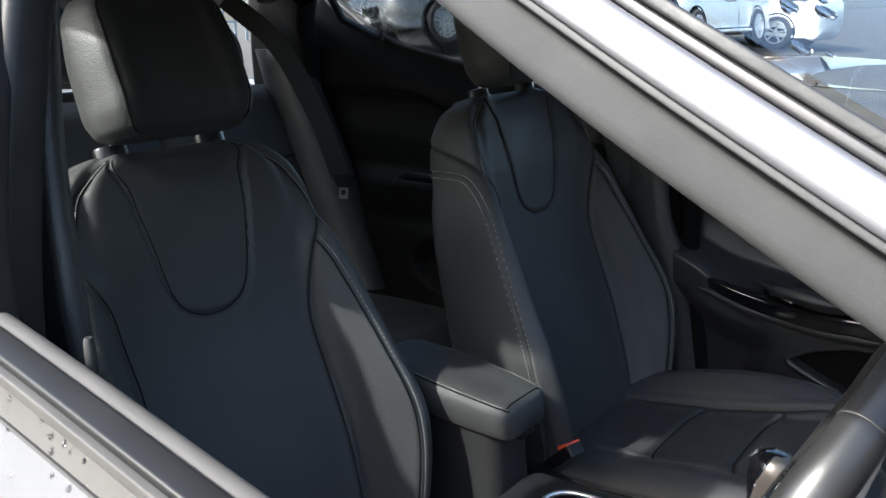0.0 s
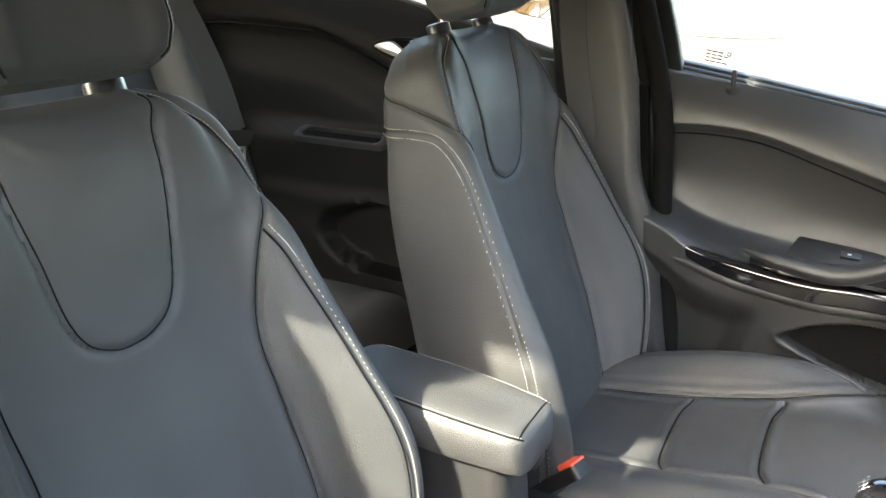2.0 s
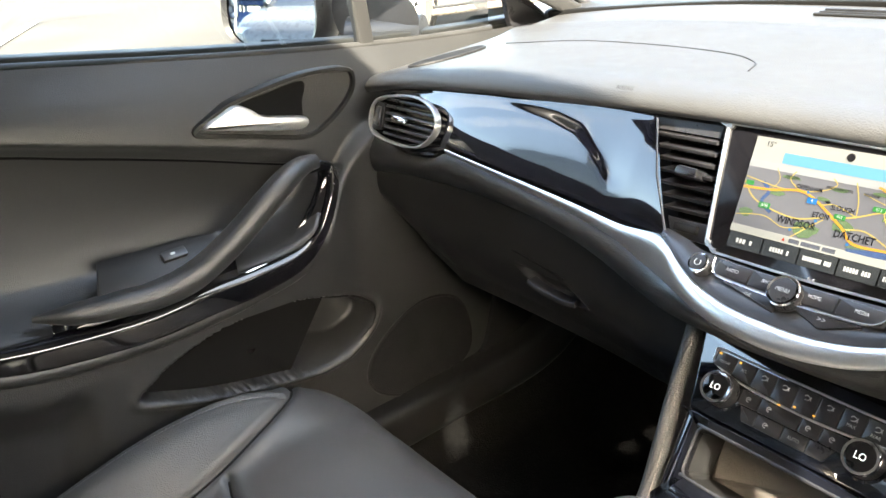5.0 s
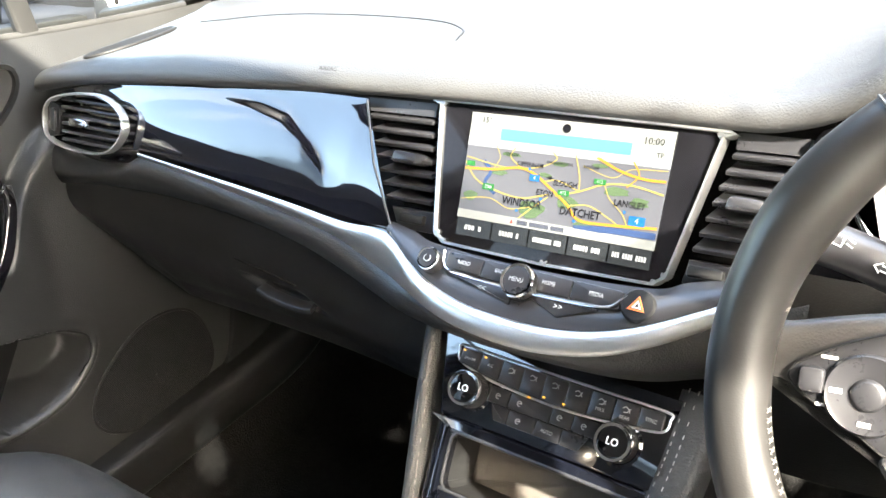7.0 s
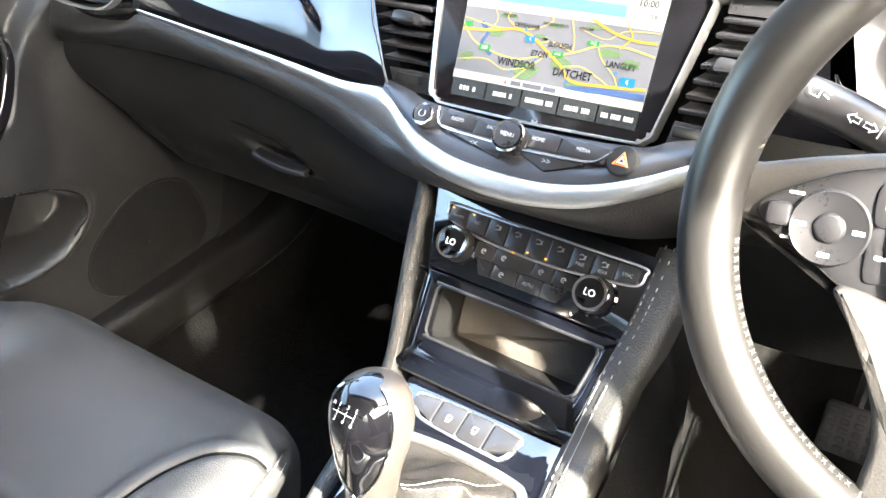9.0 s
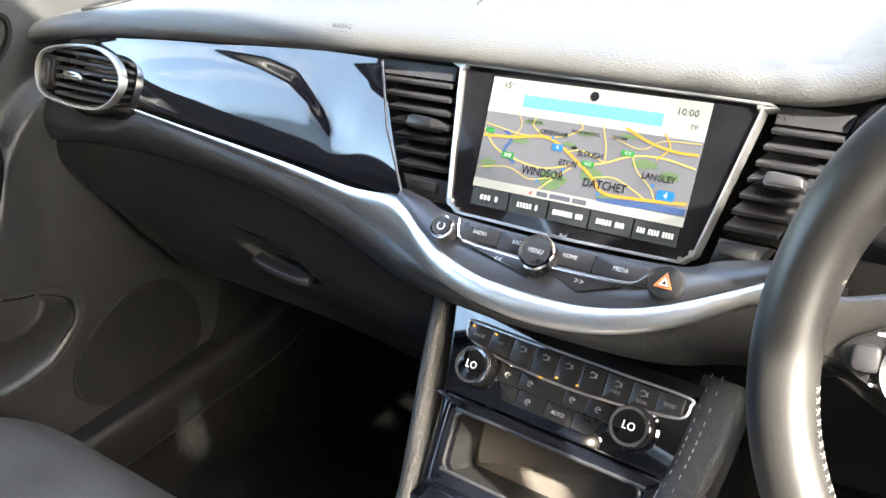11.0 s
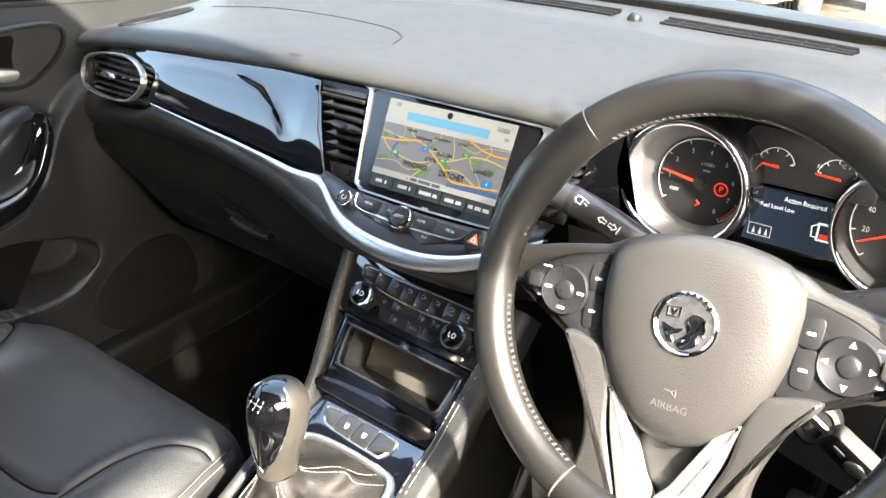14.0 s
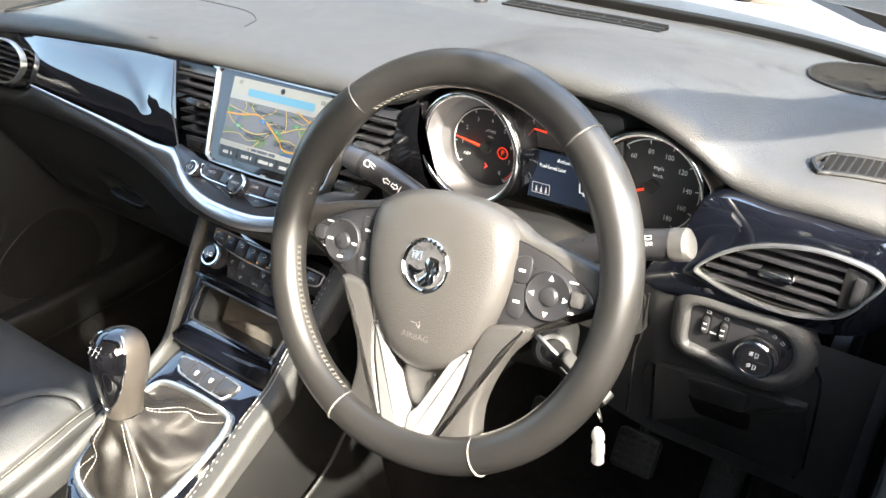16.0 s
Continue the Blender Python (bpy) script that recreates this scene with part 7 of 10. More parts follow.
# grained face below, with the switch pod
rows_ = []
for i, x in enumerate(np.linspace(0.165, 0.712, 80)):
    row = []
    for j in range(36):
        t = j / 35
        z = 0.772 - 0.24 * t + (0.012 if x < 0.25 else 0) * (1 - t)
        y = 0.178 + 0.02 * math.sin(t * 2.2) + 0.05 * t * t
        if x < 0.5:
            y += 0.03 * math.exp(-(((x - 0.36) / 0.09) ** 2))
        row.append((x, y, z))
    rows_.append(row)
part("knee_panel", grid(rows_), DASHTOP, side, "grained lower panel", sharp=60)
LP = base((0.592, 0.170, 0.7515), (1, 0, 0.0), (0, 0.12, 0.99))
pod = cr([(-0.048, 0.0), (-0.045, 0.020), (-0.008, 0.0215), (0.0245, 0.0225), (0.042, 0.016), (0.0486, 0.0015), (0.044, -0.016), (0.030, -0.0255), (0.0055, -0.027), (-0.0355, -0.021), (-0.046, -0.0185)], 80, True)
frm = [np.c_[arr(inset(pod, d)), np.full(80, z)] for d, z in ((-0.020, -0.016), (-0.018, -0.006), (-0.013, -0.001), (-0.006, 0.0025), (-0.002, 0.0020), (0.0, -0.002), (0.0, -0.014))]
part("pod_frame", move(grid(frm, closed_v=True), LP), DASHTOP, side, "grained rim round the switches", sharp=80)
part("switch_pod", move(prism(pod, -0.02, -0.004, 0.001), LP), SATIN, side, "black switch panel")
LK = LP @ Matrix.Translation((0.0185, -0.0075, 0))
kn = knob("light_switch", LK, 0.0180, 0.012, side, SATIN, "round headlamp switch with chrome edge")
part("switch_split", move(tube([(-0.0145, 0.0, 0.0125), (0.0145, 0.0, 0.0125)], 0.0004, 5), LK), RUBBER, kn)
for v in (0.0062, -0.0062):
    part("lamp_mark", move(tube([(0.001, v - 0.0025, 0.0124), (0.0035, v - 0.0018, 0.0124), (0.0035, v + 0.0018, 0.0124), (0.001, v + 0.0025, 0.0124), (0.001, v - 0.0025, 0.0124)], 0.0004, 5), LK), WHITE_INK, kn)
    for k in (-1, 0, 1):
        part("lamp_mark", move(tube([(-0.0045, v + k * 0.0015, 0.0124), (-0.0010, v + k * 0.0015 + 0.0006, 0.0124)], 0.0004, 5), LK), WHITE_INK, kn)
words("AUTO", 0.0045, LP @ Matrix.Translation((0, 0, -0.0034)) @ pose(0.017, 0.0165, 0, 0, 0, 4), WHITE_INK, side, 0, 0, squash=0.85)
for u, v, w in ((0.029, 0.0150, -20), (0.037, 0.0105, -40)):
    part("lamp_mark", move(tube([(-0.002, -0.0012, 0), (0.0012, -0.0012, 0), (0.002, 0, 0), (0.0012, 0.0012, 0), (-0.002, 0.0012, 0)], 0.0004, 5), LP @ Matrix.Translation((0, 0, -0.0032)) @ pose(u, v, 0, 0, 0, w)), WHITE_INK, side)
for u, v in ((-0.0328, 0.0035), (-0.0158, 0.0025)):
    part("thumb_slot", move(prism(rrect(0.0085, 0.021, 0.002), -0.0045, -0.0034, 0.0003), LP @ Matrix.Translation((u, v, 0))), DARKGAP, side)
    tw_ = part("thumb_wheel", move(prism(rrect(0.0064, 0.018, 0.003), -0.006, 0.0005, 0.0022), LP @ Matrix.Translation((u, v, 0))), SATIN, side)
    for k in range(5):
        part("wheel_mark", move(prism(rrect(0.0038, 0.0009, 0.0003), 0.0003, 0.0009), LP @ Matrix.Translation((u, v - 0.0055 + 0.0027 * k, 0))), WHITE_INK if k % 2 else RUBBER, tw_)
    part("lamp_mark", move(tube([(-0.002, -0.0012, 0), (0.0012, -0.0012, 0), (0.002, 0, 0), (0.0012, 0.0012, 0), (-0.002, 0.0012, 0), (-0.002, -0.0012, 0)], 0.0004, 5), LP @ Matrix.Translation((u + 0.001, v + 0.0138, -0.0032))), WHITE_INK, side)
part("wheel_mark", move(prism(rrect(0.006, 0.0010, 0.0003), -0.0042, -0.0034), LP @ Matrix.Translation((-0.0245, -0.003, 0))), WHITE_INK, side)
hatch = cr(rounded([(0.503, 0.668), (0.66, 0.690), (0.668, 0.60), (0.665, 0.56), (0.50, 0.56), (0.494, 0.64)], 0.012, 3), 60, True)
HT = base((0, 0.1945, 0.69), (1, 0, 0), (0, -0.282, 0.959)) @ Matrix.Translation((0, -0.69, 0))
part("fuse_hatch", move(prism(hatch, -0.004, 0.004, 0.003), HT), SOFT, side, "grained fuse hatch")
part("hatch_recess", move(prism(rounded([(0.545, 0.640), (0.612, 0.648), (0.612, 0.615), (0.556, 0.610)], 0.008), 0.0035, 0.0048, 0.0006), HT), DARKGAP, side)
part("hatch_pull", move(prism(rounded([(0.545, 0.672), (0.608, 0.680), (0.606, 0.645), (0.55, 0.638)], 0.006), 0.002, 0.0065, 0.002), HT), SOFT, side)
part("end_panel", move(prism(rounded([(0.05, 0.53), (0.60, 0.53), (0.60, 0.86), (0.20, 0.86), (0.17, 0.80)], 0.02), 0, 0.012, 0.004), base((0.712, 0, 0), (0, 1, 0), (0, 0, 1))), HARD, side)
part("panel_gap", tube(cr([(0.500, 0.176, 0.765), (0.497, 0.176, 0.71), (0.492, 0.180, 0.69), (0.49, 0.186, 0.60)], 24), 0.0014, 6), DARKGAP, side)
part("panel_gap", tube(cr([(0.66, 0.180, 0.745), (0.668, 0.182, 0.72), (0.672, 0.188, 0.62)], 20), 0.0014, 6), DARKGAP, side)


# ---- steering wheel ----
WO = arr((0.36, 0.0, 0.84)) + arr((0, 0.445, 0.896)) * 0.002 - arr((0, -0.896, 0.445)) * 0.0165
WM = base(tuple(WO), (1, 0, 0), (0, 0.445, 0.896)) @ pose(0, 0, 0, 0, 0, 4.7)
wheel = thing("steering_wheel", tuple(WO), "three-spoke black leather steering wheel with satin chrome lower spoke", "steering wheel")


def w_(u, v, z=0.0):
    return tuple(WM @ Vector((u, v, z)))


def rim_r(a):
    d = math.sin(a)
    return 0.1715 - 0.002 * max(0.0, -d) ** 4


def rim_rings(a0, a1, n, r0=0.0163, fat=()):
    out = []
    for a in np.linspace(a0, a1, n):
        R = rim_r(a)
        grip = sum(0.0022 * math.exp(-(((a - b + math.pi) % (2 * math.pi) - math.pi) / 0.22) ** 2) for b in (radians(148), radians(32)))
        ring = []
        for w in np.linspace(0, 2 * np.pi, 24, endpoint=False):
            rr = (r0 + grip) * (1 + 0.10 * math.cos(w) ** 2 * (math.cos(w) < 0)) + 0.00012 * noise.noise(Vector((math.cos(a) * 6, math.sin(a) * 6, w)))
            q = R + rr * math.cos(w)
            ring.append(w_(q * math.cos(a), q * math.sin(a), rr * 1.08 * math.sin(w)))
        out.append(ring)
    return out


SEAMS = [radians(48), radians(130), radians(245), radians(297), radians(408)]
for a, b in zip(SEAMS[:-1], SEAMS[1:]):
    part("rim_leather", loft(rim_rings(a + 0.003, b - 0.003, int((b - a) * 40)), True), LEATHER_WHEEL, wheel, sharp=80)
for a in SEAMS[:-1]:
    ring = [w_((rim_r(a) + 0.0168 * math.cos(w)) * math.cos(a), (rim_r(a) + 0.0168 * math.cos(w)) * math.sin(a), 0.0180 * math.sin(w)) for w in np.linspace(0, 2 * np.pi, 30, endpoint=False)]
    part("rim_seam", tube(ring, 0.0010, 6, closed=True), WHEEL_THREAD if a > 3 else HUBGREY, wheel)
# cross-stitching round the inside of the rim
for a0, a1 in ((radians(51), radians(127)), (radians(140), radians(168)), (radians(186), radians(243)), (radians(300), radians(353)), (radians(372), radians(402))):
    n = int((a1 - a0) * 155 / 5.2)
    shapes = []
    for k in range(n):
        a = a0 + (a1 - a0) * (k + 0.5) / n
        for s in (-1, 1):
            w0, w1 = math.pi - 0.10, math.pi - 0.34
            pts = []
            for f in (0, 0.5, 1):
                w = w0 + (w1 - w0) * f
                aa = a + s * (f - 0.5) * 0.016
                q = rim_r(aa) + 0.0182 * math.cos(w)
                pts.append(w_(q * math.cos(aa), q * math.sin(aa), 0.0180 * math.sin(w)))
            shapes.append(tube(pts, 0.00038, 4))
    part("stitching", join(*shapes), WHEEL_THREAD, wheel, "pale cross-stitching")

# horn pad
PADO = cr([(-0.075, 0.018), (-0.069, 0.043), (-0.044, 0.058), (0.0, 0.064), (0.044, 0.058), (0.069, 0.043), (0.075, 0.018), (0.071, -0.022), (0.057, -0.057), (0.034, -0.085), (0.014, -0.096), (0.0, -0.098), (-0.014, -0.096), (-0.034, -0.085), (-0.057, -0.057), (-0.071, -0.022)], 120, True)
pc = arr((0, -0.008))
prs = []
for k, z in ((1.0, -0.032), (1.0, -0.008), (0.988, -0.002), (0.960, 0.0030), (0.90, 0.0080), (0.80, 0.0112), (0.66, 0.0135), (0.48, 0.0150), (0.28, 0.0157), (0.10, 0.0160)):
    q = pc + (PADO - pc) * k
    prs.append([w_(u, v, z - 0.10 * max(0, abs(u) - 0.03) * 0.5) for u, v in q])
part("horn_pad", loft(prs), HUBGREY, wheel, "warm grey grained horn pad", sharp=80)
LG = WM @ Matrix.Translation((0.0, -0.002, 0.0157))
em = part("emblem", move(ring_disc([(0.0242, -0.003), (0.0242, 0.0012), (0.0228, 0.0024), (0.0212, 0.0012), (0.0205, 0.0004), (0.0006, 0.0004)], 56), LG), CHROME, wheel, "round chrome emblem")
part("emblem_field", move(ring_disc([(0.0204, 0.0002), (0.0202, 0.0007), (0.0004, 0.0009)], 40), LG), material("emblem_grey", (0.10, 0.10, 0.105), 0.30, metal=0.6, vary=0.1, vary_size=0.01), em)
flag = [(-0.0155, 0.0105), (-0.0045, 0.0120), (-0.0050, 0.0035), (-0.0150, 0.0030)]
part("emblem_shape", move(frame_plate(flag, [(x * 0.80 - 0.0020, y * 0.80 + 0.0015) for x, y in flag], 0.0006, 0.0016, 0.0002), LG), CHROME, em)
part("emblem_shape", move(prism([(-0.0125, 0.0090), (-0.0108, 0.0092), (-0.0098, 0.0066), (-0.0085, 0.0095), (-0.0070, 0.0097), (-0.0092, 0.0048), (-0.0104, 0.0047)], 0.0006, 0.0016), LG), CHROME, em)
part("emblem_shape", move(prism(cr([(0.0005, 0.0035), (0.0040, 0.0082), (0.0095, 0.0088), (0.0150, 0.0060), (0.0125, 0.0045), (0.0165, 0.0000), (0.0130, -0.0005), (0.0155, -0.0060), (0.0115, -0.0055), (0.0120, -0.0125), (0.0070, -0.0170), (0.0010, -0.0185), (-0.0040, -0.0150), (-0.0010, -0.0105), (0.0030, -0.0060), (0.0015, -0.0010)], 70, True), 0.0006, 0.0022, 0.0007), LG), CHROME, em)
part("emblem_shape", move(prism(cr([(-0.0165, -0.0020), (-0.0070, -0.0045), (0.0, -0.0030), (-0.0030, -0.0075), (-0.0080, -0.0100), (-0.0055, -0.0150), (-0.0105, -0.0145), (-0.0140, -0.0095)], 40, True), 0.0006, 0.0018, 0.0005), LG), CHROME, em)
part("emblem_eye", move(prism(cr([(0.0055, 0.0040), (0.0085, 0.0050), (0.0090, 0.0010), (0.0065, -0.0040), (0.0060, -0.0110), (0.0030, -0.0120), (0.0045, -0.0040)], 30, True), 0.0020, 0.0025), LG), PIANO_BLACK, em)
for k in range(8):
    a = radians(135 - 90 * k / 7)
    part("emblem_bar", move(prism(rrect(0.0022, 0.0026, 0.0004), 0.0022, 0.0027), LG @ Matrix.Translation((0.0226 * math.cos(a), 0.0226 * math.sin(a), 0))), DARKGAP, em)
AB = material("embossed_lettering", (0.09, 0.085, 0.08), 0.5, vary=0.05)
words("AIRBAG", 0.0082, WM @ Matrix.Translation((0.001, -0.0655, 0.0139)), AB, wheel)
part("horn_mark", move(tube([(-0.005, 0.001, 0), (0.001, 0.0005, 0), (0.004, 0.003, 0), (0.004, -0.003, 0), (0.001, -0.0005, 0)], 0.0006, 5), WM @ Matrix.Translation((0.0, -0.054, 0.0148))), AB, wheel)


def slab(pts, z0, z1, bevel, r=0.004):
    return move(prism(rounded(pts, r), z0, z1, bevel), WM)


WS = WM @ Matrix.Translation((0, 0, -0.012))  # the spokes lie a little below the rim
for sg in (-1, 1):
    m = lambda pts: [(sg * u, v) for u, v in pts]
    arm_ = cr([(0.050, 0.046), (0.085, 0.041), (0.120, 0.034), (0.150, 0.026), (0.168, 0.022), (0.170, -0.006), (0.150, -0.010), (0.120, -0.024), (0.090, -0.040), (0.060, -0.060), (0.048, -0.062)], 80, True)
    part("spoke", move(prism([(sg * u, v) for u, v in arm_], -0.016, 0.0015, 0.006), WS), HUBGREY, wheel, "warm grey spoke", sharp=60)
    podp = [(0.064, 0.0315), (0.098, 0.030), (0.128, 0.017), (0.146, 0.004), (0.1435, -0.006), (0.120, -0.019), (0.092, -0.036), (0.070, -0.038), (0.066, -0.02)]
    pod = part("control_pod", move(prism(cr(m(podp), 70, True), -0.004, 0.0052, 0.0022), WS), SATIN, wheel, "dark control pad")
    part("pod_edge", tube([tuple(WS @ Vector((u, v, 0.0040))) for u, v in cr(m(podp), 90, True)], 0.0008, 6, closed=True), HARD, pod)
    c = (sg * 0.109, -0.0035)
    cm = WS @ Matrix.Translation((c[0], c[1], 0.005))
    part("control_disc", move(ring_disc([(0.0210, 0), (0.0210, 0.002), (0.0198, 0.0034), (0.0182, 0.0026), (0.0100, 0.0016), (0.0085, 0.0010), (0.0075, 0.0030), (0.0062, 0.0038), (0.0006, 0.0038)], 48), cm), SATIN, pod)
    for k in range(4):
        a = k * math.pi / 2
        o = (0.0148 * math.cos(a), 0.0148 * math.sin(a))
        if sg > 0:
            tri = [(o[0] + 0.0032 * math.cos(a), o[1] + 0.0032 * math.sin(a)), (o[0] - 0.0015 * math.cos(a) - 0.0024 * math.sin(a), o[1] - 0.0015 * math.sin(a) + 0.0024 * math.cos(a)), (o[0] - 0.0015 * math.cos(a) + 0.0024 * math.sin(a), o[1] - 0.0015 * math.sin(a) - 0.0024 * math.cos(a))]
        else:
            tri = [(o[0] - 0.003, o[1] - 0.0012), (o[0] + 0.003, o[1] - 0.0012), (o[0] + 0.003, o[1] + 0.0012), (o[0] - 0.003, o[1] + 0.0012)]
        if sg > 0 or k != 1:
            part("pad_mark", move(prism(tri, 0.0018, 0.0026), cm), WHITE_INK, pod)
    for v0, v1 in ((0.0015, 0.023), (-0.028, -0.001)):
        kp = cr(m([(0.0880, v0 + 0.002), (0.0885, v1), (0.0785, v1 + 0.001), (0.074, v1 - 0.004), (0.074, v0 + 0.004), (0.079, v0)]), 40, True)
        part("pod_key", move(prism(kp, 0.004, 0.0068, 0.0010), WS), SATIN, pod)
        part("pad_mark", move(prism(rrect(0.006, 0.0022, 0.0004), 0.0066, 0.0071), WS @ Matrix.Translation((sg * 0.0815, (v0 + v1) / 2, 0))), WHITE_INK, pod)
    part("toggle", move(box(0.0125, 0.0135, 0.0062, 0.002), WS @ Matrix.Translation((sg * 0.1355, 0.0, 0.0045))), HUBGREY if sg > 0 else SATIN, pod)
    for v in (0.0125, -0.0125):
        part("pad_mark", move(prism(rrect(0.008, 0.0016, 0.0004), 0.0050, 0.0057), WS @ Matrix.Translation((sg * 0.1285, v, 0))), WHITE_INK, pod)
    # lower spoke: two satin struts running together at the rim
    strut = [(0.034, -0.080), (0.052, -0.064), (0.044, -0.100), (0.024, -0.158), (0.014, -0.1665), (0.0006, -0.168), (0.0006, -0.139), (0.010, -0.128)]
    part("lower_strut", move(prism(rounded(m(strut), 0.003), -0.012, 0.0026, 0.0022), WM), SILVER, wheel, "satin chrome strut")
    edge = [(0.052, -0.060), (0.064, -0.040), (0.100, -0.034), (0.080, -0.066), (0.066, -0.110), (0.066, -0.164), (0.020, -0.174), (0.0245, -0.159), (0.0465, -0.100)]
    part("strut_cover", move(prism(cr(m(edge), 60, True), -0.020, 0.0015, 0.005), WM), HUBGREY, wheel, "warm grey cover beside the strut", sharp=70)
part("strut_recess", slab([(-0.046, -0.060), (0.046, -0.060), (0.010, -0.150), (-0.010, -0.150)], -0.026, -0.014, 0.003), HUBGREY, wheel, "grey panel sunk between the struts")
part("strut_foot", slab([(-0.030, -0.166), (0.030, -0.166), (0.034, -0.176), (-0.034, -0.176)], -0.014, 0.0012, 0.004), HUBGREY, wheel)
part("hub_back", move(ring_disc([(0.050, -0.06), (0.060, -0.03), (0.060, -0.012), (0.0006, -0.012)], 40), WM), HARD, wheel)

# ---- column, stalks, key ----
column = thing("steering_column", (0.36, 0.12, 0.75), "grey plastic column shroud with two stalks", "steering column")
ax = arr((0, 0.896, -0.445))
rings = []
for d, w, h, dv in ((0.035, 0.052, 0.046, -0.010), (0.06, 0.070, 0.056, -0.014), (0.11, 0.078, 0.066, -0.018), (0.17, 0.074, 0.070, -0.016), (0.25, 0.060, 0.060, -0.01)):
    c = arr((0.36, 0, 0.84)) + ax * d + arr((0, 0.445, 0.896)) * dv
    a = np.linspace(0, 2 * np.pi, 48, endpoint=False)
    sq = lambda f: np.sign(f) * np.abs(f) ** 0.65
    rings.append(c + np.outer(w * sq(np.cos(a)), (1, 0, 0)) + np.outer(h * sq(np.sin(a)), (0, 0.445, 0.896)))
part("shroud", loft(rings), HARD, column, sharp=60)
pl_ = cr([(0.315, 0.116, 0.806), (0.285, 0.114, 0.820), (0.262, 0.112, 0.832), (0.228, 0.110, 0.845), (0.196, 0.108, 0.853), (0.182, 0.107, 0.856)], 30)
ls = part("stalk", tube(pl_, np.r_[np.linspace(0.013, 0.0135, 22), np.linspace(0.0135, 0.012, 8)], 20), SATIN, column, "dark indicator stalk with white symbols")
part("stalk_ring", tube([pl_[21], pl_[22]], 0.0139, 20), HARD, ls)
SM = base((0.246, 0.0975, 0.845), (0.95, 0.06, -0.36), (0.2, 0.55, 0.78))
for o, pts in (((0.0, 0.0), [(-0.010, 0, 0), (-0.006, 0.003, 0), (-0.006, 0.0015, 0), (-0.002, 0.0015, 0), (-0.002, -0.0015, 0), (-0.006, -0.0015, 0), (-0.006, -0.003, 0), (-0.010, 0, 0)]), ((0.0, 0.0), [(0.009, 0, 0), (0.005, 0.003, 0), (0.005, 0.0015, 0), (0.001, 0.0015, 0), (0.001, -0.0015, 0), (0.005, -0.0015, 0), (0.005, -0.003, 0), (0.009, 0, 0)]), ((0, 0), [(0.011, 0.004, 0), (0.011, -0.004, 0)]),
               ((-0.033, 0.004), [(0.003, 0.003, 0), (-0.002, 0.003, 0), (-0.004, 0, 0), (-0.002, -0.003, 0), (0.003, -0.003, 0), (0.003, 0.003, 0)]), ((-0.033, 0.004), [(0.005, 0.003, 0), (0.009, 0.002, 0)]), ((-0.033, 0.004), [(0.005, 0.0, 0), (0.009, -0.001, 0)])):
    part("stalk_mark", move(tube([(x + o[0], y + o[1], z + 0.0004) for x, y, z in pts], 0.0005, 5), SM), WHITE_INK, ls)
pr_ = cr([(0.42, 0.118, 0.808), (0.45, 0.118, 0.826), (0.49, 0.118, 0.846), (0.535, 0.118, 0.862)], 26)
rs = part("stalk", tube(pr_, 0.0138, 22), SATIN, column, "dark wiper stalk with a grey end cap")
part("stalk_cap", tube([pr_[-1], pr_[-1] + arr((0.012, 0, 0.004)), pr_[-1] + arr((0.014, 0, 0.005))], [0.0146, 0.0143, 0.012], 22), HUBGREY, rs)
RM = base((0.512, 0.1045, 0.859), (0.93, 0, 0.34), (-0.1, 0.4, 0.9))
for txt, u, v in (("OFF", -0.012, 0.004), ("INT", -0.012, -0.001), ("ON", -0.012, -0.006), ("REAR", 0.006, 0.002)):
    words(txt, 0.0048, RM @ Matrix.Translation((0, 0, 0.0006)), WHITE_INK, rs, u, v, squash=0.85)
part("stalk_mark", move(tube([(0.003, 0.006, 0.0006), (0.009, 0.006, 0.0006), (0.010, 0.009, 0.0006), (0.004, 0.009, 0.0006), (0.003, 0.006, 0.0006)], 0.0005, 5), RM), WHITE_INK, rs)
IG = base((0.452, 0.075, 0.742), (0.92, 0.30, -0.25), (0.1, 0.35, 0.9))
ig = part("ignition_barrel", move(ring_disc([(0.021, -0.05), (0.021, 0.0), (0.018, 0.005), (0.012, 0.006), (0.0006, 0.006)], 32), IG), HARD, column, "ignition lock")
part("lock_ring", move(ring_disc([(0.0165, 0.004), (0.0165, 0.0075), (0.0125, 0.008), (0.012, 0.005)], 32), IG), STEEL, ig)
key = thing("ignition_key", (0.47, 0.06, 0.74), "black flip key in the ignition lock with a pale tag", "car key")
KM = base((0.486, 0.058, 0.735), (0.85, -0.05, -0.50), (0.42, -0.35, 0.80))
part("key_head", move(prism(rounded([(-0.026, -0.014), (0.032, -0.016), (0.034, 0.016), (-0.026, 0.014)], 0.006), -0.007, 0.006, 0.003), KM), HARD, key, "scuffed black key head")
part("key_button", move(ring_disc([(0.0085, 0.005), (0.0085, 0.0072), (0.0072, 0.008), (0.0006, 0.008)], 28), KM @ Matrix.Translation((0.006, 0, 0))), STEEL, key)
part("key_button", move(prism(rrect(0.012, 0.008, 0.002), 0.005, 0.0075, 0.001), KM @ Matrix.Translation((-0.012, 0.001, 0))), RUBBER, key)
part("key_blade", move(box(0.03, 0.008, 0.003, 0.001), KM @ Matrix.Translation((-0.038, 0, -0.001))), STEEL, key)
part("key_loop", tube([tuple(KM @ Vector(p)) for p in ((0.030, -0.010, 0), (0.040, -0.016, 0.004), (0.044, -0.026, 0.002), (0.036, -0.024, 0), (0.030, -0.012, 0))], 0.0009, 6), STEEL, key)
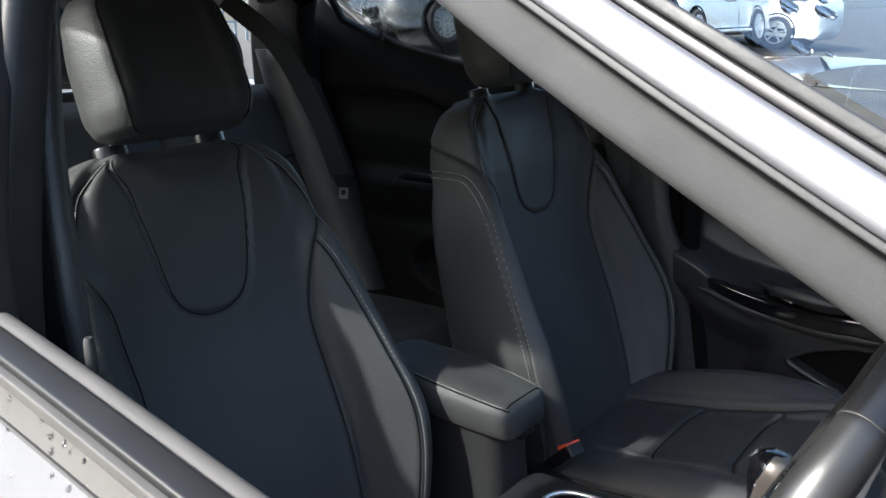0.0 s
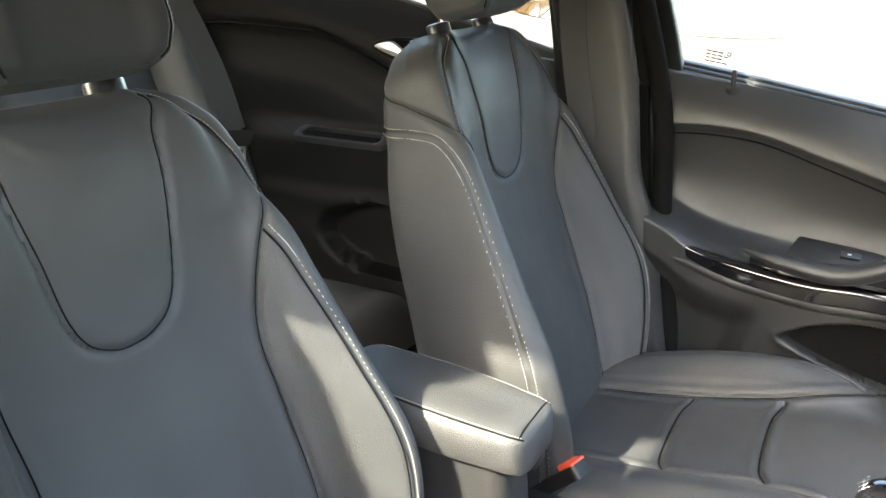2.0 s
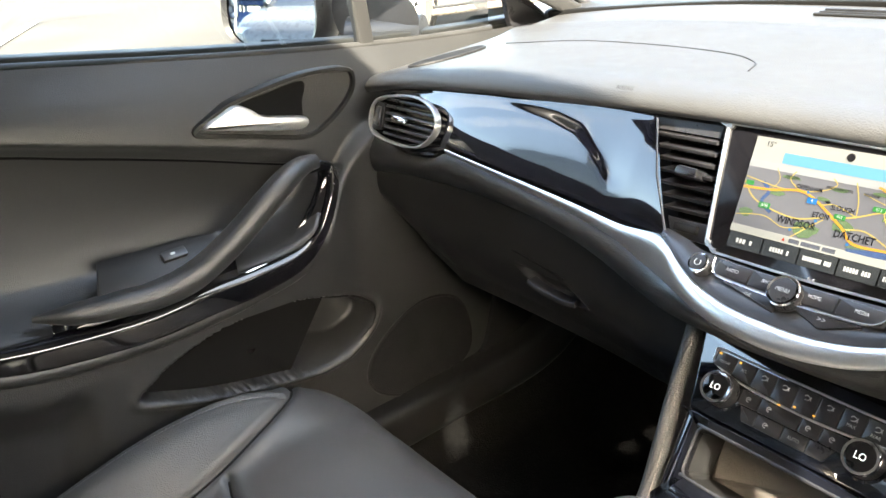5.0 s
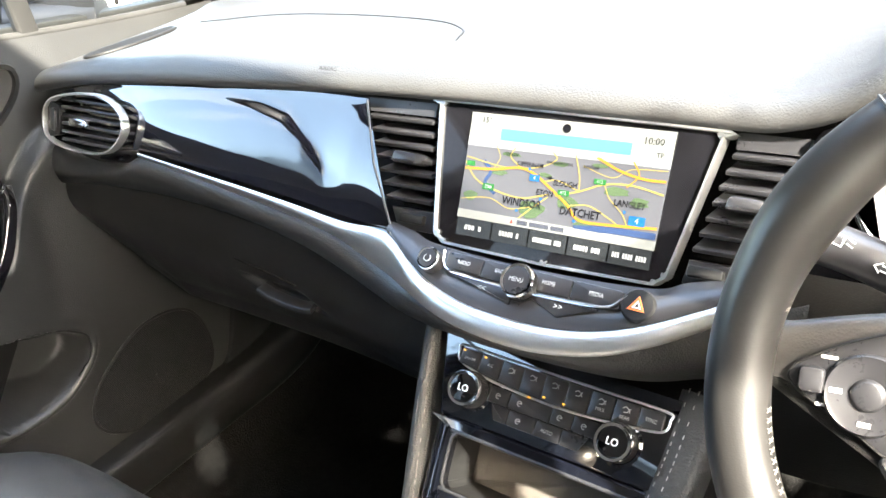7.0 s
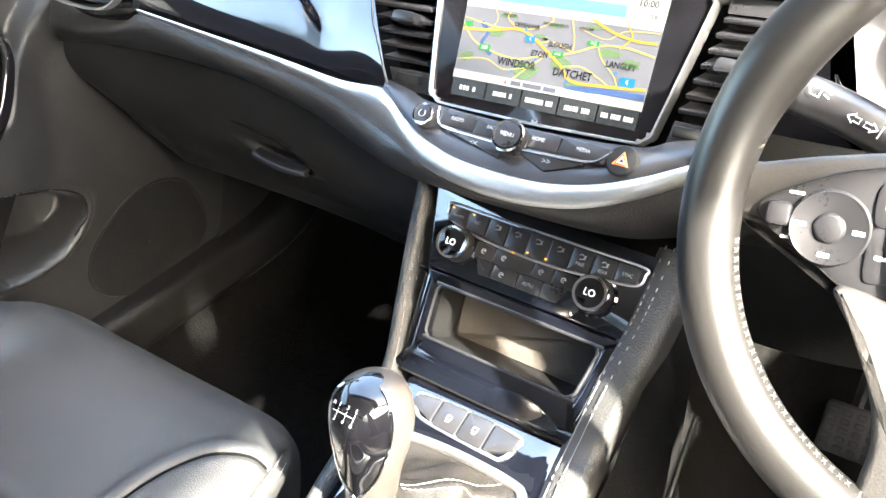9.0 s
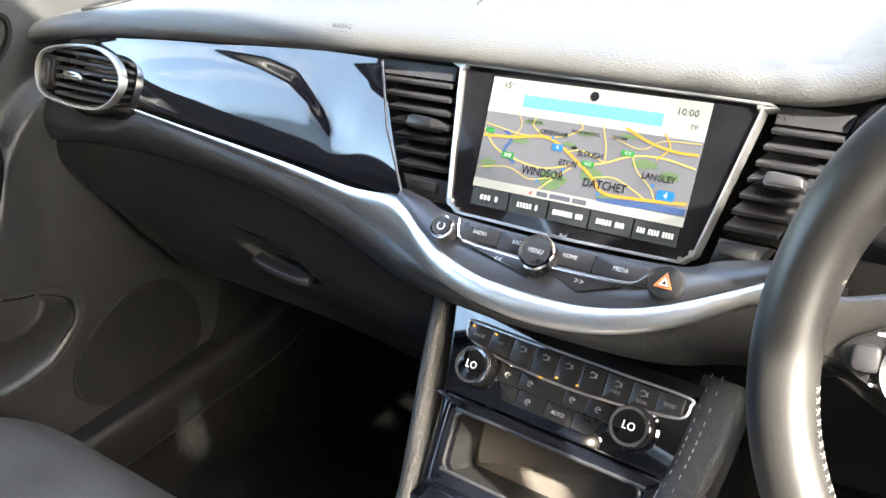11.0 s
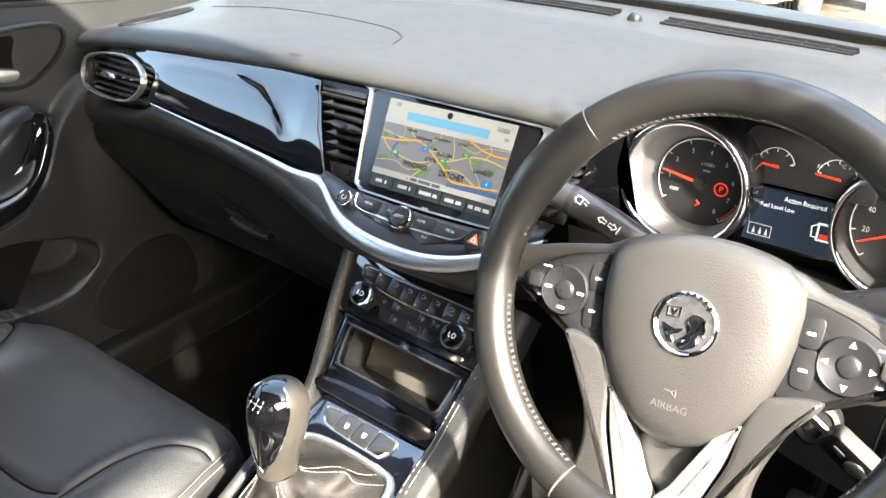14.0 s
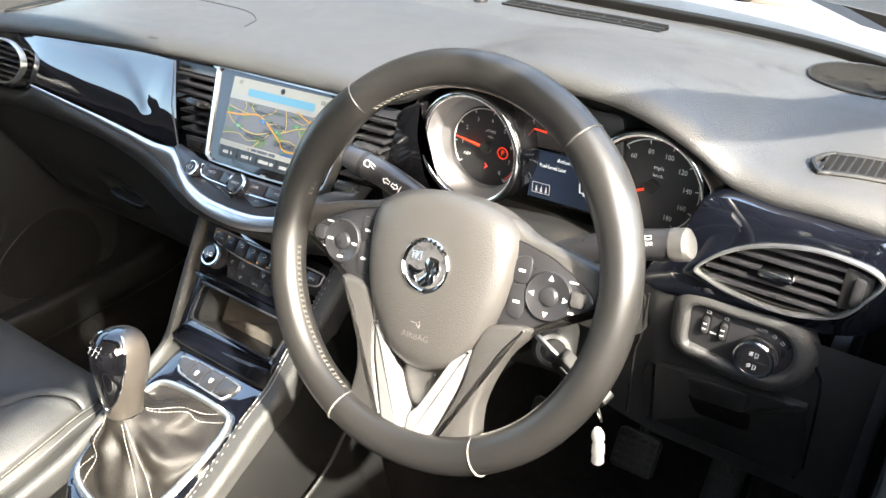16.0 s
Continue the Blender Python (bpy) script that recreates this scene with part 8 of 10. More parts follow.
PALE = material("pale_tag_plastic", (0.72, 0.70, 0.66), 0.5, vary=0.06)
part("key_tag", tube(cr([(0.516, 0.044, 0.700), (0.519, 0.043, 0.685), (0.520, 0.043, 0.668), (0.521, 0.043, 0.660)], 14), np.r_[0.003, 0.0052, 0.006, 0.006, 0.0045, 0.006, 0.006, 0.0062, 0.005, 0.0058, 0.006, 0.006, 0.005, 0.003], 14), PALE, key, "pale plastic tag")

# ---- pedals ----
def pedal(at, w, h, lean, name, label):
    p = thing(name, at, label, "pedal")
    m = base(at, (1, 0, 0), (0, lean, 1))
    part("pedal_pad", move(prism(rrect(w, h, 0.008), 0, 0.012, 0.004), m), RUBBER, p)
    for k in range(5):
        for j in range(4):
            part("pad_stud", move(prism(rrect(w * 0.15, h * 0.11, 0.002), 0.0115, 0.0135, 0.001), m @ Matrix.Translation((-w * 0.36 + w * 0.24 * j, -h * 0.36 + h * 0.18 * k, 0))), RUBBER, p)
    part("pedal_arm", tube(cr([at, tuple(arr(at) + (0, 0.06, 0.08)), tuple(arr(at) + (0, 0.10, 0.28))], 14), 0.008, 8), HARD, p)


pedal((0.432, 0.42, 0.315), 0.066, 0.062, 0.6, "brake_pedal", "ribbed black rubber brake pedal")
pedal((0.285, 0.42, 0.300), 0.066, 0.062, 0.6, "clutch_pedal", "ribbed black rubber clutch pedal")
pedal((0.555, 0.45, 0.270), 0.050, 0.13, 0.7, "accelerator_pedal", "long black accelerator pedal")
whole("floor_mat", move(prism(rounded([(0.17, -0.32), (0.60, -0.32), (0.60, 0.34), (0.19, 0.34)], 0.05), 0, 0.008, 0.003), Matrix.Translation((0, 0, 0.208))), CARPET, "black carpet floor mat in the driver's footwell", "floor mat")


# ---- front doors ----
SILL_Y = [-0.60, -0.534, -0.418, -0.242, -0.034, 0.169, 0.378, 0.60]
SILL_Z = [1.006, 0.996, 0.978, 0.948, 0.912, 0.881, 0.856, 0.84]
CR_Y = [-0.60, -0.52, -0.439, -0.349, -0.228, -0.104, 0.059, 0.13, 0.40]
CR_Z = [0.878, 0.883, 0.888, 0.882, 0.847, 0.807, 0.752, 0.735, 0.70]
STRIP_Y = [-0.60, -0.483, -0.434, -0.351, -0.233, -0.148, -0.086, -0.012, 0.037, 0.073, 0.10, 0.40]
STRIP_Z = [0.72, 0.682, 0.652, 0.628, 0.620, 0.624, 0.629, 0.636, 0.662, 0.710, 0.740, 0.740]
POCKET = arr([(-0.262, 0.540), (-0.235, 0.558), (-0.201, 0.573), (-0.121, 0.588), (-0.022, 0.580), (0.06, 0.552), (0.094, 0.528), (0.100, 0.510), (0.089, 0.488), (0.060, 0.468), (0.028, 0.459), (-0.031, 0.462), (-0.158, 0.494), (-0.24, 0.526)])
SPEAKER = arr([(0.18, 0.485), (0.256, 0.463), (0.279, 0.392), (0.257, 0.344), (0.168, 0.326), (0.094, 0.356), (0.070, 0.399), (0.098, 0.447)])


def signed(poly, y, z):
    """Distance inside (+) or outside (-) a closed outline."""
    p = cr(poly, 160, True)
    d = np.sqrt((p[:, 0] - y) ** 2 + (p[:, 1] - z) ** 2).min()
    q = np.roll(p, -1, 0)
    with np.errstate(divide="ignore", invalid="ignore"):
        hit = ((p[:, 1] > z) != (q[:, 1] > z)) & (y < (q[:, 0] - p[:, 0]) * (z - p[:, 1]) / (q[:, 1] - p[:, 1]) + p[:, 0])
    return d if hit.sum() % 2 else -d


def sstep(x, a, b):
    t = min(1.0, max(0.0, (x - a) / (b - a)))
    return t * t * (3 - 2 * t)


def door_depth(y, z):
    """How far the trim stands in from the door's middle plane, 0.74 from the car's axis."""
    zs, zc, zt = (float(smooth_at(y, *p)) for p in ((SILL_Y, SILL_Z), (CR_Y, CR_Z), (STRIP_Y, STRIP_Z)))
    f = min(1.0, max(0.0, (zs - z) / max(0.02, zs - zc)))
    upper = 0.004 + 0.046 * (1 - (1 - f) ** 1.8) - 0.010 * sstep(f, 0.86, 1.0) * (1 - sstep(y, 0.0, 0.08))
    # insert under the fold, hollow, running out into the armrest
    front = sstep(y, 0.02, 0.12)
    g = min(1.0, max(0.0, (zc - z) / max(0.03, zc - zt - 0.02)))
    hollow = 0.036 - 0.016 * math.sin(math.pi * min(1, g * 1.15)) + 0.062 * sstep(g, 0.72, 0.99) * (1 - front)
    d = upper + (hollow - upper) * sstep(zc - z, 0.0, 0.010)
    d = d * (1 - front) + (0.050 + 0.022 * sstep(zc - z, 0.0, 0.25)) * front if z < zc else d
    # recess for the pull at the front of the armrest
    low = 0.098 - 0.010 * sstep(zt - z, 0.02, 0.30)
    k = sstep(zt - z, -0.006, 0.016)
    d = d + (low - d) * k * (1 - 0.55 * front * (1 - sstep(zt - z, 0.05, 0.25)))
    # scoop below the armrest towards the rear edge
    sc = sstep(-y - 0.24 - (0.66 - z) * 0.55 + 1.6 * max(0.0, 0.60 - z) ** 2, 0.0, 0.055) * sstep(zt - z, 0.03, 0.10)
    d -= 0.026 * sc
    s = signed(POCKET, y, z)
    if s > -0.03:
        d -= 0.120 * sstep(s, 0.0, 0.014) * (1 - 0.62 * sstep(y, -0.03, 0.08))
        d += 0.006 * math.exp(-((s + 0.006) / 0.006) ** 2) * sstep(0.52 - z, -0.06, 0.02)
    return d


DY, DZ = np.linspace(-0.545, 0.50, 260), np.linspace(0, 1, 230)
depth = np.zeros((230, 260))
DP = np.zeros((230, 260, 2))
for i, t in enumerate(DZ):
    for j, y0 in enumerate(DY):
        y = y0 + (0.058 * t if y0 < 0 else 0) * max(0.0, -y0 / 0.545)
        zs = float(smooth_at(y, SILL_Y, SILL_Z))
        z = zs * (1 - t) + 0.275 * t
        DP[i, j] = (y, z)
        depth[i, j] = door_depth(y, z)


def fittings(d, sg, at):
    """Handle, armrest pull, switches, pocket line and speaker of the trim."""
    # dark fold line
    part("trim_gap", tube([at(y, float(smooth_at(y, CR_Y, CR_Z)) - 0.006, -0.002) for y in np.linspace(-0.515, 0.06, 60)], 0.0030, 6), DARKGAP, d)
    # interior handle
    F = base((sg * 0.697, 0.03, 0.835), (0, 1, 0) if sg < 0 else (0, -1, 0), (0, 0, 1))
    q = lambda pts: [((y - 0.03) * (1 if sg < 0 else -1), z - 0.835) for y, z in pts]
    bez = cr(q([(-0.092, 0.836), (-0.06, 0.850), (-0.022, 0.861), (0.067, 0.870), (0.135, 0.864), (0.150, 0.850), (0.140, 0.826), (0.105, 0.800), (0.062, 0.788), (-0.017, 0.810), (-0.07, 0.826)]), 90, True)
    part("handle_bezel", move(frame_plate(arr(inset(bez, -0.004)), arr(inset(bez, 0.003)), -0.01, 0.006, 0.002), F), HARD, d)
    part("handle_cup", move(prism(inset(bez, 0.003), -0.02, 0.0005, 0.0), F), SOFT, d)
    # flat dark plate painting in the shaded hollow behind the handle
    cup = cr(q([(-0.03, 0.850), (0.02, 0.860), (0.072, 0.862), (0.066, 0.835), (0.058, 0.808), (0.02, 0.815)]), 50, True)
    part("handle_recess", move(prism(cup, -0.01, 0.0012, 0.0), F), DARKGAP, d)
    hd = cr(q([(-0.082, 0.839), (-0.055, 0.851), (-0.034, 0.857), (-0.016, 0.848), (0.0, 0.835), (0.03, 0.826), (0.062, 0.8165), (0.064, 0.806), (0.05, 0.802), (0.0, 0.814), (-0.05, 0.828)]), 70, True)
    part("door_handle", move(prism(hd, 0.004, 0.016, 0.005), F), SATIN_CHROME if sg < 0 else SATIN, d, "bright satin door handle")
    # armrest pull, switch plate and gloss strip
    bar = cr([(-0.345, 0.690), (-0.30, 0.685), (-0.25, 0.680), (-0.21, 0.676), (-0.16, 0.681), (-0.10, 0.708), (-0.042, 0.744), (-0.005, 0.762), (0.024, 0.766), (0.048, 0.762)], 80)
    bx = smooth_at(bar[:, 0], [-0.345, -0.29, -0.2, -0.1, 0.0, 0.05], [0.082, 0.098, 0.104, 0.108, 0.100, 0.076])
    part("pull_bar", sweep([(sg * (0.74 - x), y, z) for (y, z), x in zip(bar, bx)], rounded([(-0.017, -0.014), (0.015, -0.016), (0.019, 0.0), (0.012, 0.013), (-0.012, 0.013), (-0.020, 0.0)], 0.006), up=(0, -0.3, 1), scale=np.interp(np.linspace(0, 1, 80), [0, 0.1, 0.22, 0.35, 0.7, 1], [0.2, 0.75, 1.0, 1.1, 0.95, 0.7])), SOFT, d, "soft grey armrest pull")
    st = cr([(-0.49, 0.694), (-0.43, 0.671), (-0.351, 0.652), (-0.233, 0.638), (-0.15, 0.640), (-0.086, 0.638), (-0.012, 0.643), (0.032, 0.667), (0.062, 0.710), (0.073, 0.737), (0.062, 0.752), (0.03, 0.757)], 120)
    sx = smooth_at(np.linspace(0, 1, 120), [0, 0.4, 0.7, 0.85, 1.0], [0.086, 0.098, 0.090, 0.076, 0.084])
    w = smooth_at(np.linspace(0, 1, 120), [0, 0.08, 0.3, 0.5, 0.62, 0.8, 1], [0.3, 1.0, 1.75, 1.5, 0.85, 0.7, 0.6])
    part("gloss_strip", sweep([(sg * (0.74 - x), y, z) for (y, z), x in zip(st, sx)], rounded([(-0.009, -0.012), (0.009, -0.012), (0.010, 0.006), (0.005, 0.011), (-0.005, 0.011), (-0.010, 0.006)], 0.003), up=(0, -0.3, 1), scale=w), PIANO_BLACK, d, "gloss black strip")
    inner = cr([(-0.105, 0.660), (-0.06, 0.657), (-0.02, 0.662), (0.015, 0.676), (0.044, 0.708), (0.058, 0.736), (0.050, 0.750), (0.0, 0.738), (-0.06, 0.700), (-0.10, 0.668)], 80, True)
    part("gloss_inner", tube([(sg * (0.74 - 0.074), y, z) for y, z in inner], 0.0042, 8, closed=True), PIANO_BLACK, d, "gloss black rim of the pull recess")
    # gloss web from the pull down to the strip, round the recess, and the soft roll beneath
    web = []
    for y in np.linspace(-0.33, -0.100, 40):
        i, k = int(np.argmin(np.abs(bar[:, 0] - y))), int(np.argmin(np.abs(st[:70, 0] - y)))
        a, b = arr((bx[i] - 0.006, bar[i, 0], bar[i, 1] - 0.010)), arr((sx[k] - 0.002, st[k, 0], st[k, 1]))
        web.append([(sg * (0.74 - q[0]), q[1], q[2]) for q in (a * (1 - t) + b * t for t in np.linspace(0, 1, 5))])
    part("gloss_web", grid(web), PIANO_BLACK, d, "gloss black web under the pull", sharp=70)
    loop_ = np.vstack([np.c_[bar[bar[:, 0] > -0.105], bx[bar[:, 0] > -0.105] - 0.010], np.c_[st, sx - 0.002][(st[:, 0] > -0.105)][::-1]])
    mid_l = inner.mean(0)
    ang_o, ang_i = np.arctan2(loop_[:, 1] - mid_l[1], loop_[:, 0] - mid_l[0]), np.arctan2(inner[:, 1] - mid_l[1], inner[:, 0] - mid_l[0])
    oo = np.argsort(ang_o)
    outer_ = [[np.interp(a, np.r_[ang_o[oo] - 2 * np.pi, ang_o[oo], ang_o[oo] + 2 * np.pi], np.tile(loop_[oo, c], 3)) for c in range(3)] for a in ang_i]
    part("gloss_surround", grid([[(sg * (0.74 - (o[2] * (1 - t) + 0.074 * t)), o[0] * (1 - t) + p[0] * t, o[1] * (1 - t) + p[1] * t) for o, p in zip(outer_, inner)] for t in (0, 0.35, 0.7, 1.0)], closed_v=True), PIANO_BLACK, d, "gloss black surround of the pull recess", sharp=70)
    roll = cr([(-0.52, 0.668), (-0.43, 0.648), (-0.351, 0.628), (-0.233, 0.614), (-0.15, 0.612), (-0.086, 0.614), (-0.005, 0.622), (0.045, 0.652), (0.076, 0.700), (0.086, 0.738)], 80)
    rx = smooth_at(np.linspace(0, 1, 80), [0, 0.4, 0.7, 0.85, 1.0], [0.088, 0.096, 0.088, 0.074, 0.066])
    part("soft_roll", tube([(sg * (0.74 - x), y, z) for (y, z), x in zip(roll, rx)], smooth_at(np.linspace(0, 1, 80), [0, 0.15, 0.7, 1], [0.006, 0.0115, 0.010, 0.004]), 14), DOORSKIN, d, "rounded trim edge below the gloss strip")
    if sg < 0:
        part("chrome_sliver", sweep([(sg * (0.74 - xx), y, z) for (y, z), xx in zip(cr([(-0.114, 0.645), (-0.077, 0.652), (-0.02, 0.650), (0.022, 0.660), (0.055, 0.694), (0.068, 0.726)], 40), np.linspace(0.108, 0.090, 40))], [(-0.004, -0.003), (0.004, -0.003), (0.0, 0.0035)], up=(0, -0.3, 1), scale=np.interp(np.linspace(0, 1, 40), [0, 0.15, 0.3, 1], [0.3, 1.7, 0.9, 0.25])), SATIN_CHROME, d)
    sp = arr([(-0.273, 0.691), (-0.144, 0.683), (-0.118, 0.697), (-0.106, 0.712), (-0.13, 0.716), (-0.255, 0.722)])
    M = base((sg * (0.74 - 0.086), -0.19, 0.702), (0, 1, -0.03) if sg < 0 else (0, -1, 0.03), (sg * 0.80, 0, 0.60))
    pts = [((y + 0.19) * (1 if sg < 0 else -1), (z - 0.702) * 1.6) for y, z in sp]
    swp = part("switch_plate", move(prism(rounded(pts, 0.006), -0.012, -0.002, 0.001), M), HARD, d, "black window switch plate")
    part("window_switch", move(box(0.032, 0.014, 0.005, 0.0015), M @ Matrix.Translation(((0.022) * (1 if sg < 0 else -1), 0.006, -0.002))), SATIN, swp)
    part("switch_mark", move(prism(rrect(0.006, 0.003, 0.0008), 0.003, 0.0036), M @ Matrix.Translation((0.020 * (1 if sg < 0 else -1), 0.006, 0))), WHITE_INK, swp)
    # pocket lip, cup line and speaker
    if sg < 0:
        # added near-black sheet stands for the pocket's shade, slanting front edge included
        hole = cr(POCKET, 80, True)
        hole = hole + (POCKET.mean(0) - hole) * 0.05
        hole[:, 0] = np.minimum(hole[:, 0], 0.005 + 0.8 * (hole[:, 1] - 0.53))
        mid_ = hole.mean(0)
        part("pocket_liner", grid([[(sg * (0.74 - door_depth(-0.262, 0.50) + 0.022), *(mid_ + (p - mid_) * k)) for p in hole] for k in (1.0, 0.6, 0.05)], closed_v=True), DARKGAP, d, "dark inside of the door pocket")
        part("pocket_line", tube([at(y, z, 0.0008) for y, z in cr([(0.02, 0.566), (0.06, 0.552), (0.094, 0.528), (0.100, 0.510), (0.092, 0.490), (0.07, 0.474)], 30)], 0.0012, 6), DARKGAP, d)
        spk = cr(SPEAKER, 80, True)
        part("speaker_rim", tube([at(y, z, 0.001) for y, z in spk], 0.0022, 8, closed=True), HARD, d)
        cen = SPEAKER.mean(0)
        part("speaker_grille", grid([[at(*(cen + (p - cen) * k), 0.0018 if k > 0.05 else 0.0018) for p in spk] for k in np.linspace(0.98, 0.02, 12)], closed_v=True), MESHM, d, "fine ribbed speaker grille")


def front_door(sg, name, label):
    d = thing(name, (sg * 0.76, -0.1, 0.3), label, "car door")
    X = lambda dep: sg * (0.74 - dep)
    P = np.stack([sg * (0.74 - depth * (1 if sg < 0 else 0.08)), DP[..., 0], DP[..., 1]], -1)
    part("door_trim", grid(P), DOORSKIN, d, "grained charcoal door trim", sharp=70)
    at = lambda y, z, up=0.0: (sg * (0.74 - door_depth(y, z) - up), y, z)
    # roll along the window
    sill = [(sg * 0.742, y, float(smooth_at(y, SILL_Y, SILL_Z)) - 0.002) for y in np.linspace(-0.56, 0.46, 60)]
    # driver's side is thicker and paler, its colour standing for the sunlit trim roll
    part("window_wiper_seal", tube(arr(sill) + (sg * 0.006, 0, 0.002), 0.006 if sg < 0 else 0.011, 12), RUBBER if sg < 0 else MOULDING, d)
    if sg < 0:
        fittings(d, sg, at)
    # lock pin
    pin = arr((sg * 0.728, -0.405, 0.962))
    part("lock_pin", tube([pin, pin + (0, 0, 0.030), pin + (0, 0, 0.034)], [0.0042, 0.0042, 0.003], 12), RUBBER, d)
    part("pin_collar", move(ring_disc([(0.014, -0.004), (0.013, 0.002), (0.008, 0.006), (0.0045, 0.006)], 24), Matrix.Translation(pin + arr((0, 0, 0.0))) @ pose(0, 0, 0, 0, -sg * 20)), HARD, d)
    # window frame behind and outer skin
    fr = cr([(sg * 0.748, -0.545, 0.97), (sg * 0.735, -0.565, 1.06), (sg * 0.69, -0.60, 1.20), (sg * 0.615, -0.64, 1.345)], 30)
    part("window_frame", sweep(fr, rounded([(-0.050, -0.012), (0.050, -0.012), (0.050, 0.012), (-0.050, 0.012)], 0.006), up=(sg, 0, 0.2)), HARD, d)
    # upper frame added out of view, set low to block sun from the cushion
    top = cr([(sg * 0.618, -0.660, 1.318), (sg * 0.616, -0.50, 1.325), (sg * 0.622, -0.36, 1.318), (sg * 0.645, -0.24, 1.290)], 24)
    part("window_frame", sweep(top, rounded([(-0.012, -0.042), (0.012, -0.042), (0.012, 0.022), (-0.012, 0.022)], 0.006)), HARD, d)
    out = [[(sg * (0.765 + 0.075 * sstep(t, 0, 0.22) - 0.02 * sstep(t, 0.5, 1.0)), y + (0.05 * t if y < 0 else 0), (float(smooth_at(y, SILL_Y, SILL_Z)) + 0.004) * (1 - t) + 0.27 * t) for y in np.linspace(-0.62, 0.62, 40)] for t in np.r_[0, 0.015, 0.03, 0.05, 0.068, np.linspace(0.09, 1, 23)]]
    part("outer_skin", grid(out[4:]), DOORPAINT, d, "silver-grey painted outer panel with rain drops", sharp=70)
    part("waist_moulding", grid(out[:5]), MOULDING, d, "taupe moulding below the window", sharp=70)
    part("moulding_gap", tube(out[4], 0.0022, 6), RUBBER, d)
    ws_ = [(sg * 0.770, y, float(smooth_at(y, SILL_Y, SILL_Z)) + 0.006) for y in np.linspace(-0.60, 0.55, 50)]
    part("waist_strip", sweep(ws_, rounded([(-0.011, -0.006), (0.011, -0.006), (0.011, 0.005), (-0.011, 0.007)], 0.003)), RUBBER if sg < 0 else HARD, d)
    part("waist_bead", sweep(arr(ws_) + arr((sg * 0.014, 0, -0.004)), rounded([(-0.004, -0.007), (0.004, -0.007), (0.004, 0.003), (-0.004, 0.003)], 0.002)), MOULDING, d)
    return d


def ribbed(name, color):
    m = material(name, color, 0.6, spec=0.25, vary=0.1)
    nt = m.node_tree
    co, wv, bp = nt.nodes.new("ShaderNodeTexCoord"), nt.nodes.new("ShaderNodeTexWave"), nt.nodes.new("ShaderNodeBump")
    wv.bands_direction, wv.inputs["Scale"].default_value = "Z", 130
    bp.inputs["Strength"].default_value, bp.inputs["Distance"].default_value = 0.8, 0.001
    nt.links.new(co.outputs["Object"], wv.inputs["Vector"])
    nt.links.new(wv.outputs["Fac"], bp.inputs["Height"])
    nt.links.new(bp.outputs[0], nt.nodes["Principled BSDF"].inputs["Normal"])
    return m


MESHM = ribbed("fine_ribbed_grille", (0.006, 0.006, 0.006))
front_door(-1, "passenger_door", "closed passenger door, charcoal trim with pocket and speaker")
front_door(1, "driver_door", "closed driver's door with its window lowered, wet outside")
rng = random.Random(9)
drops = []
for _ in range(420):
    y, t = rng.uniform(-0.55, 0.5), rng.uniform(0.03, 0.35)
    x = 0.765 + 0.075 * sstep(t, 0, 0.22) - 0.02 * sstep(t, 0.5, 1.0)
    z = (float(smooth_at(y, SILL_Y, SILL_Z)) + 0.004) * (1 - t) + 0.27 * t
    r = rng.uniform(0.001, 0.0036)
    drops.append(move(ring_disc([(r, 0), (r * 0.9, r * 0.3), (r * 0.55, r * 0.5), (r * 0.15, r * 0.58)], 8), base((x, y, z), (0, 1, 0), (-0.4, 0, 0.7) if t < 0.2 else (0, 0, 1))))
whole("door_rain_drops", join(*drops), WATER, "rain drops on the driver's door paint", "water", "stuff")

# window glass of the passenger's door
wg = []
for t in np.linspace(0, 1, 12):
    row = []
    for s in np.linspace(0, 1, 24):
        y = -0.56 + 1.02 * s
        z0 = float(smooth_at(y, SILL_Y, SILL_Z)) - 0.004
        ztop = min(1.36, 1.175 - (y - 0.15) * 0.60) if y > -0.32 else 1.36
        z = z0 + max(0.0, ztop - z0) * t
        row.append((-0.752 + 0.15 * ((z - 0.86) / 0.5) ** 1.4 if z > 0.86 else -0.752, y - 0.05 * t if y < -0.4 else y, z))
    wg.append(row)
pane("window_3", wg, GLASS_SIDE, "closed clear passenger door window")
etch = base((-0.722, -0.44, 1.015), (0, 1, -0.15), (0.15, 0.1, 1))
E2 = thing("glass_mark", (-0.72, -0.44, 1.01), "small dark etched maker's bars on the door glass", "marking")
for k in range(4):
    for j in range(3 + k % 2):
        part("mark_bar", move(prism(rrect(0.008, 0.0022, 0.0006), 0, 0.0006), etch @ Matrix.Translation((-0.014 + 0.0105 * j, 0.012 - 0.006 * k, 0))), DIAL, E2)
part("mark_bar", move(frame_plate(rrect(0.007, 0.007, 0.001), rrect(0.004, 0.004, 0.0005), 0, 0.0006, 0.0002), etch @ Matrix.Translation((0.022, 0.012, 0))), DIAL, E2)

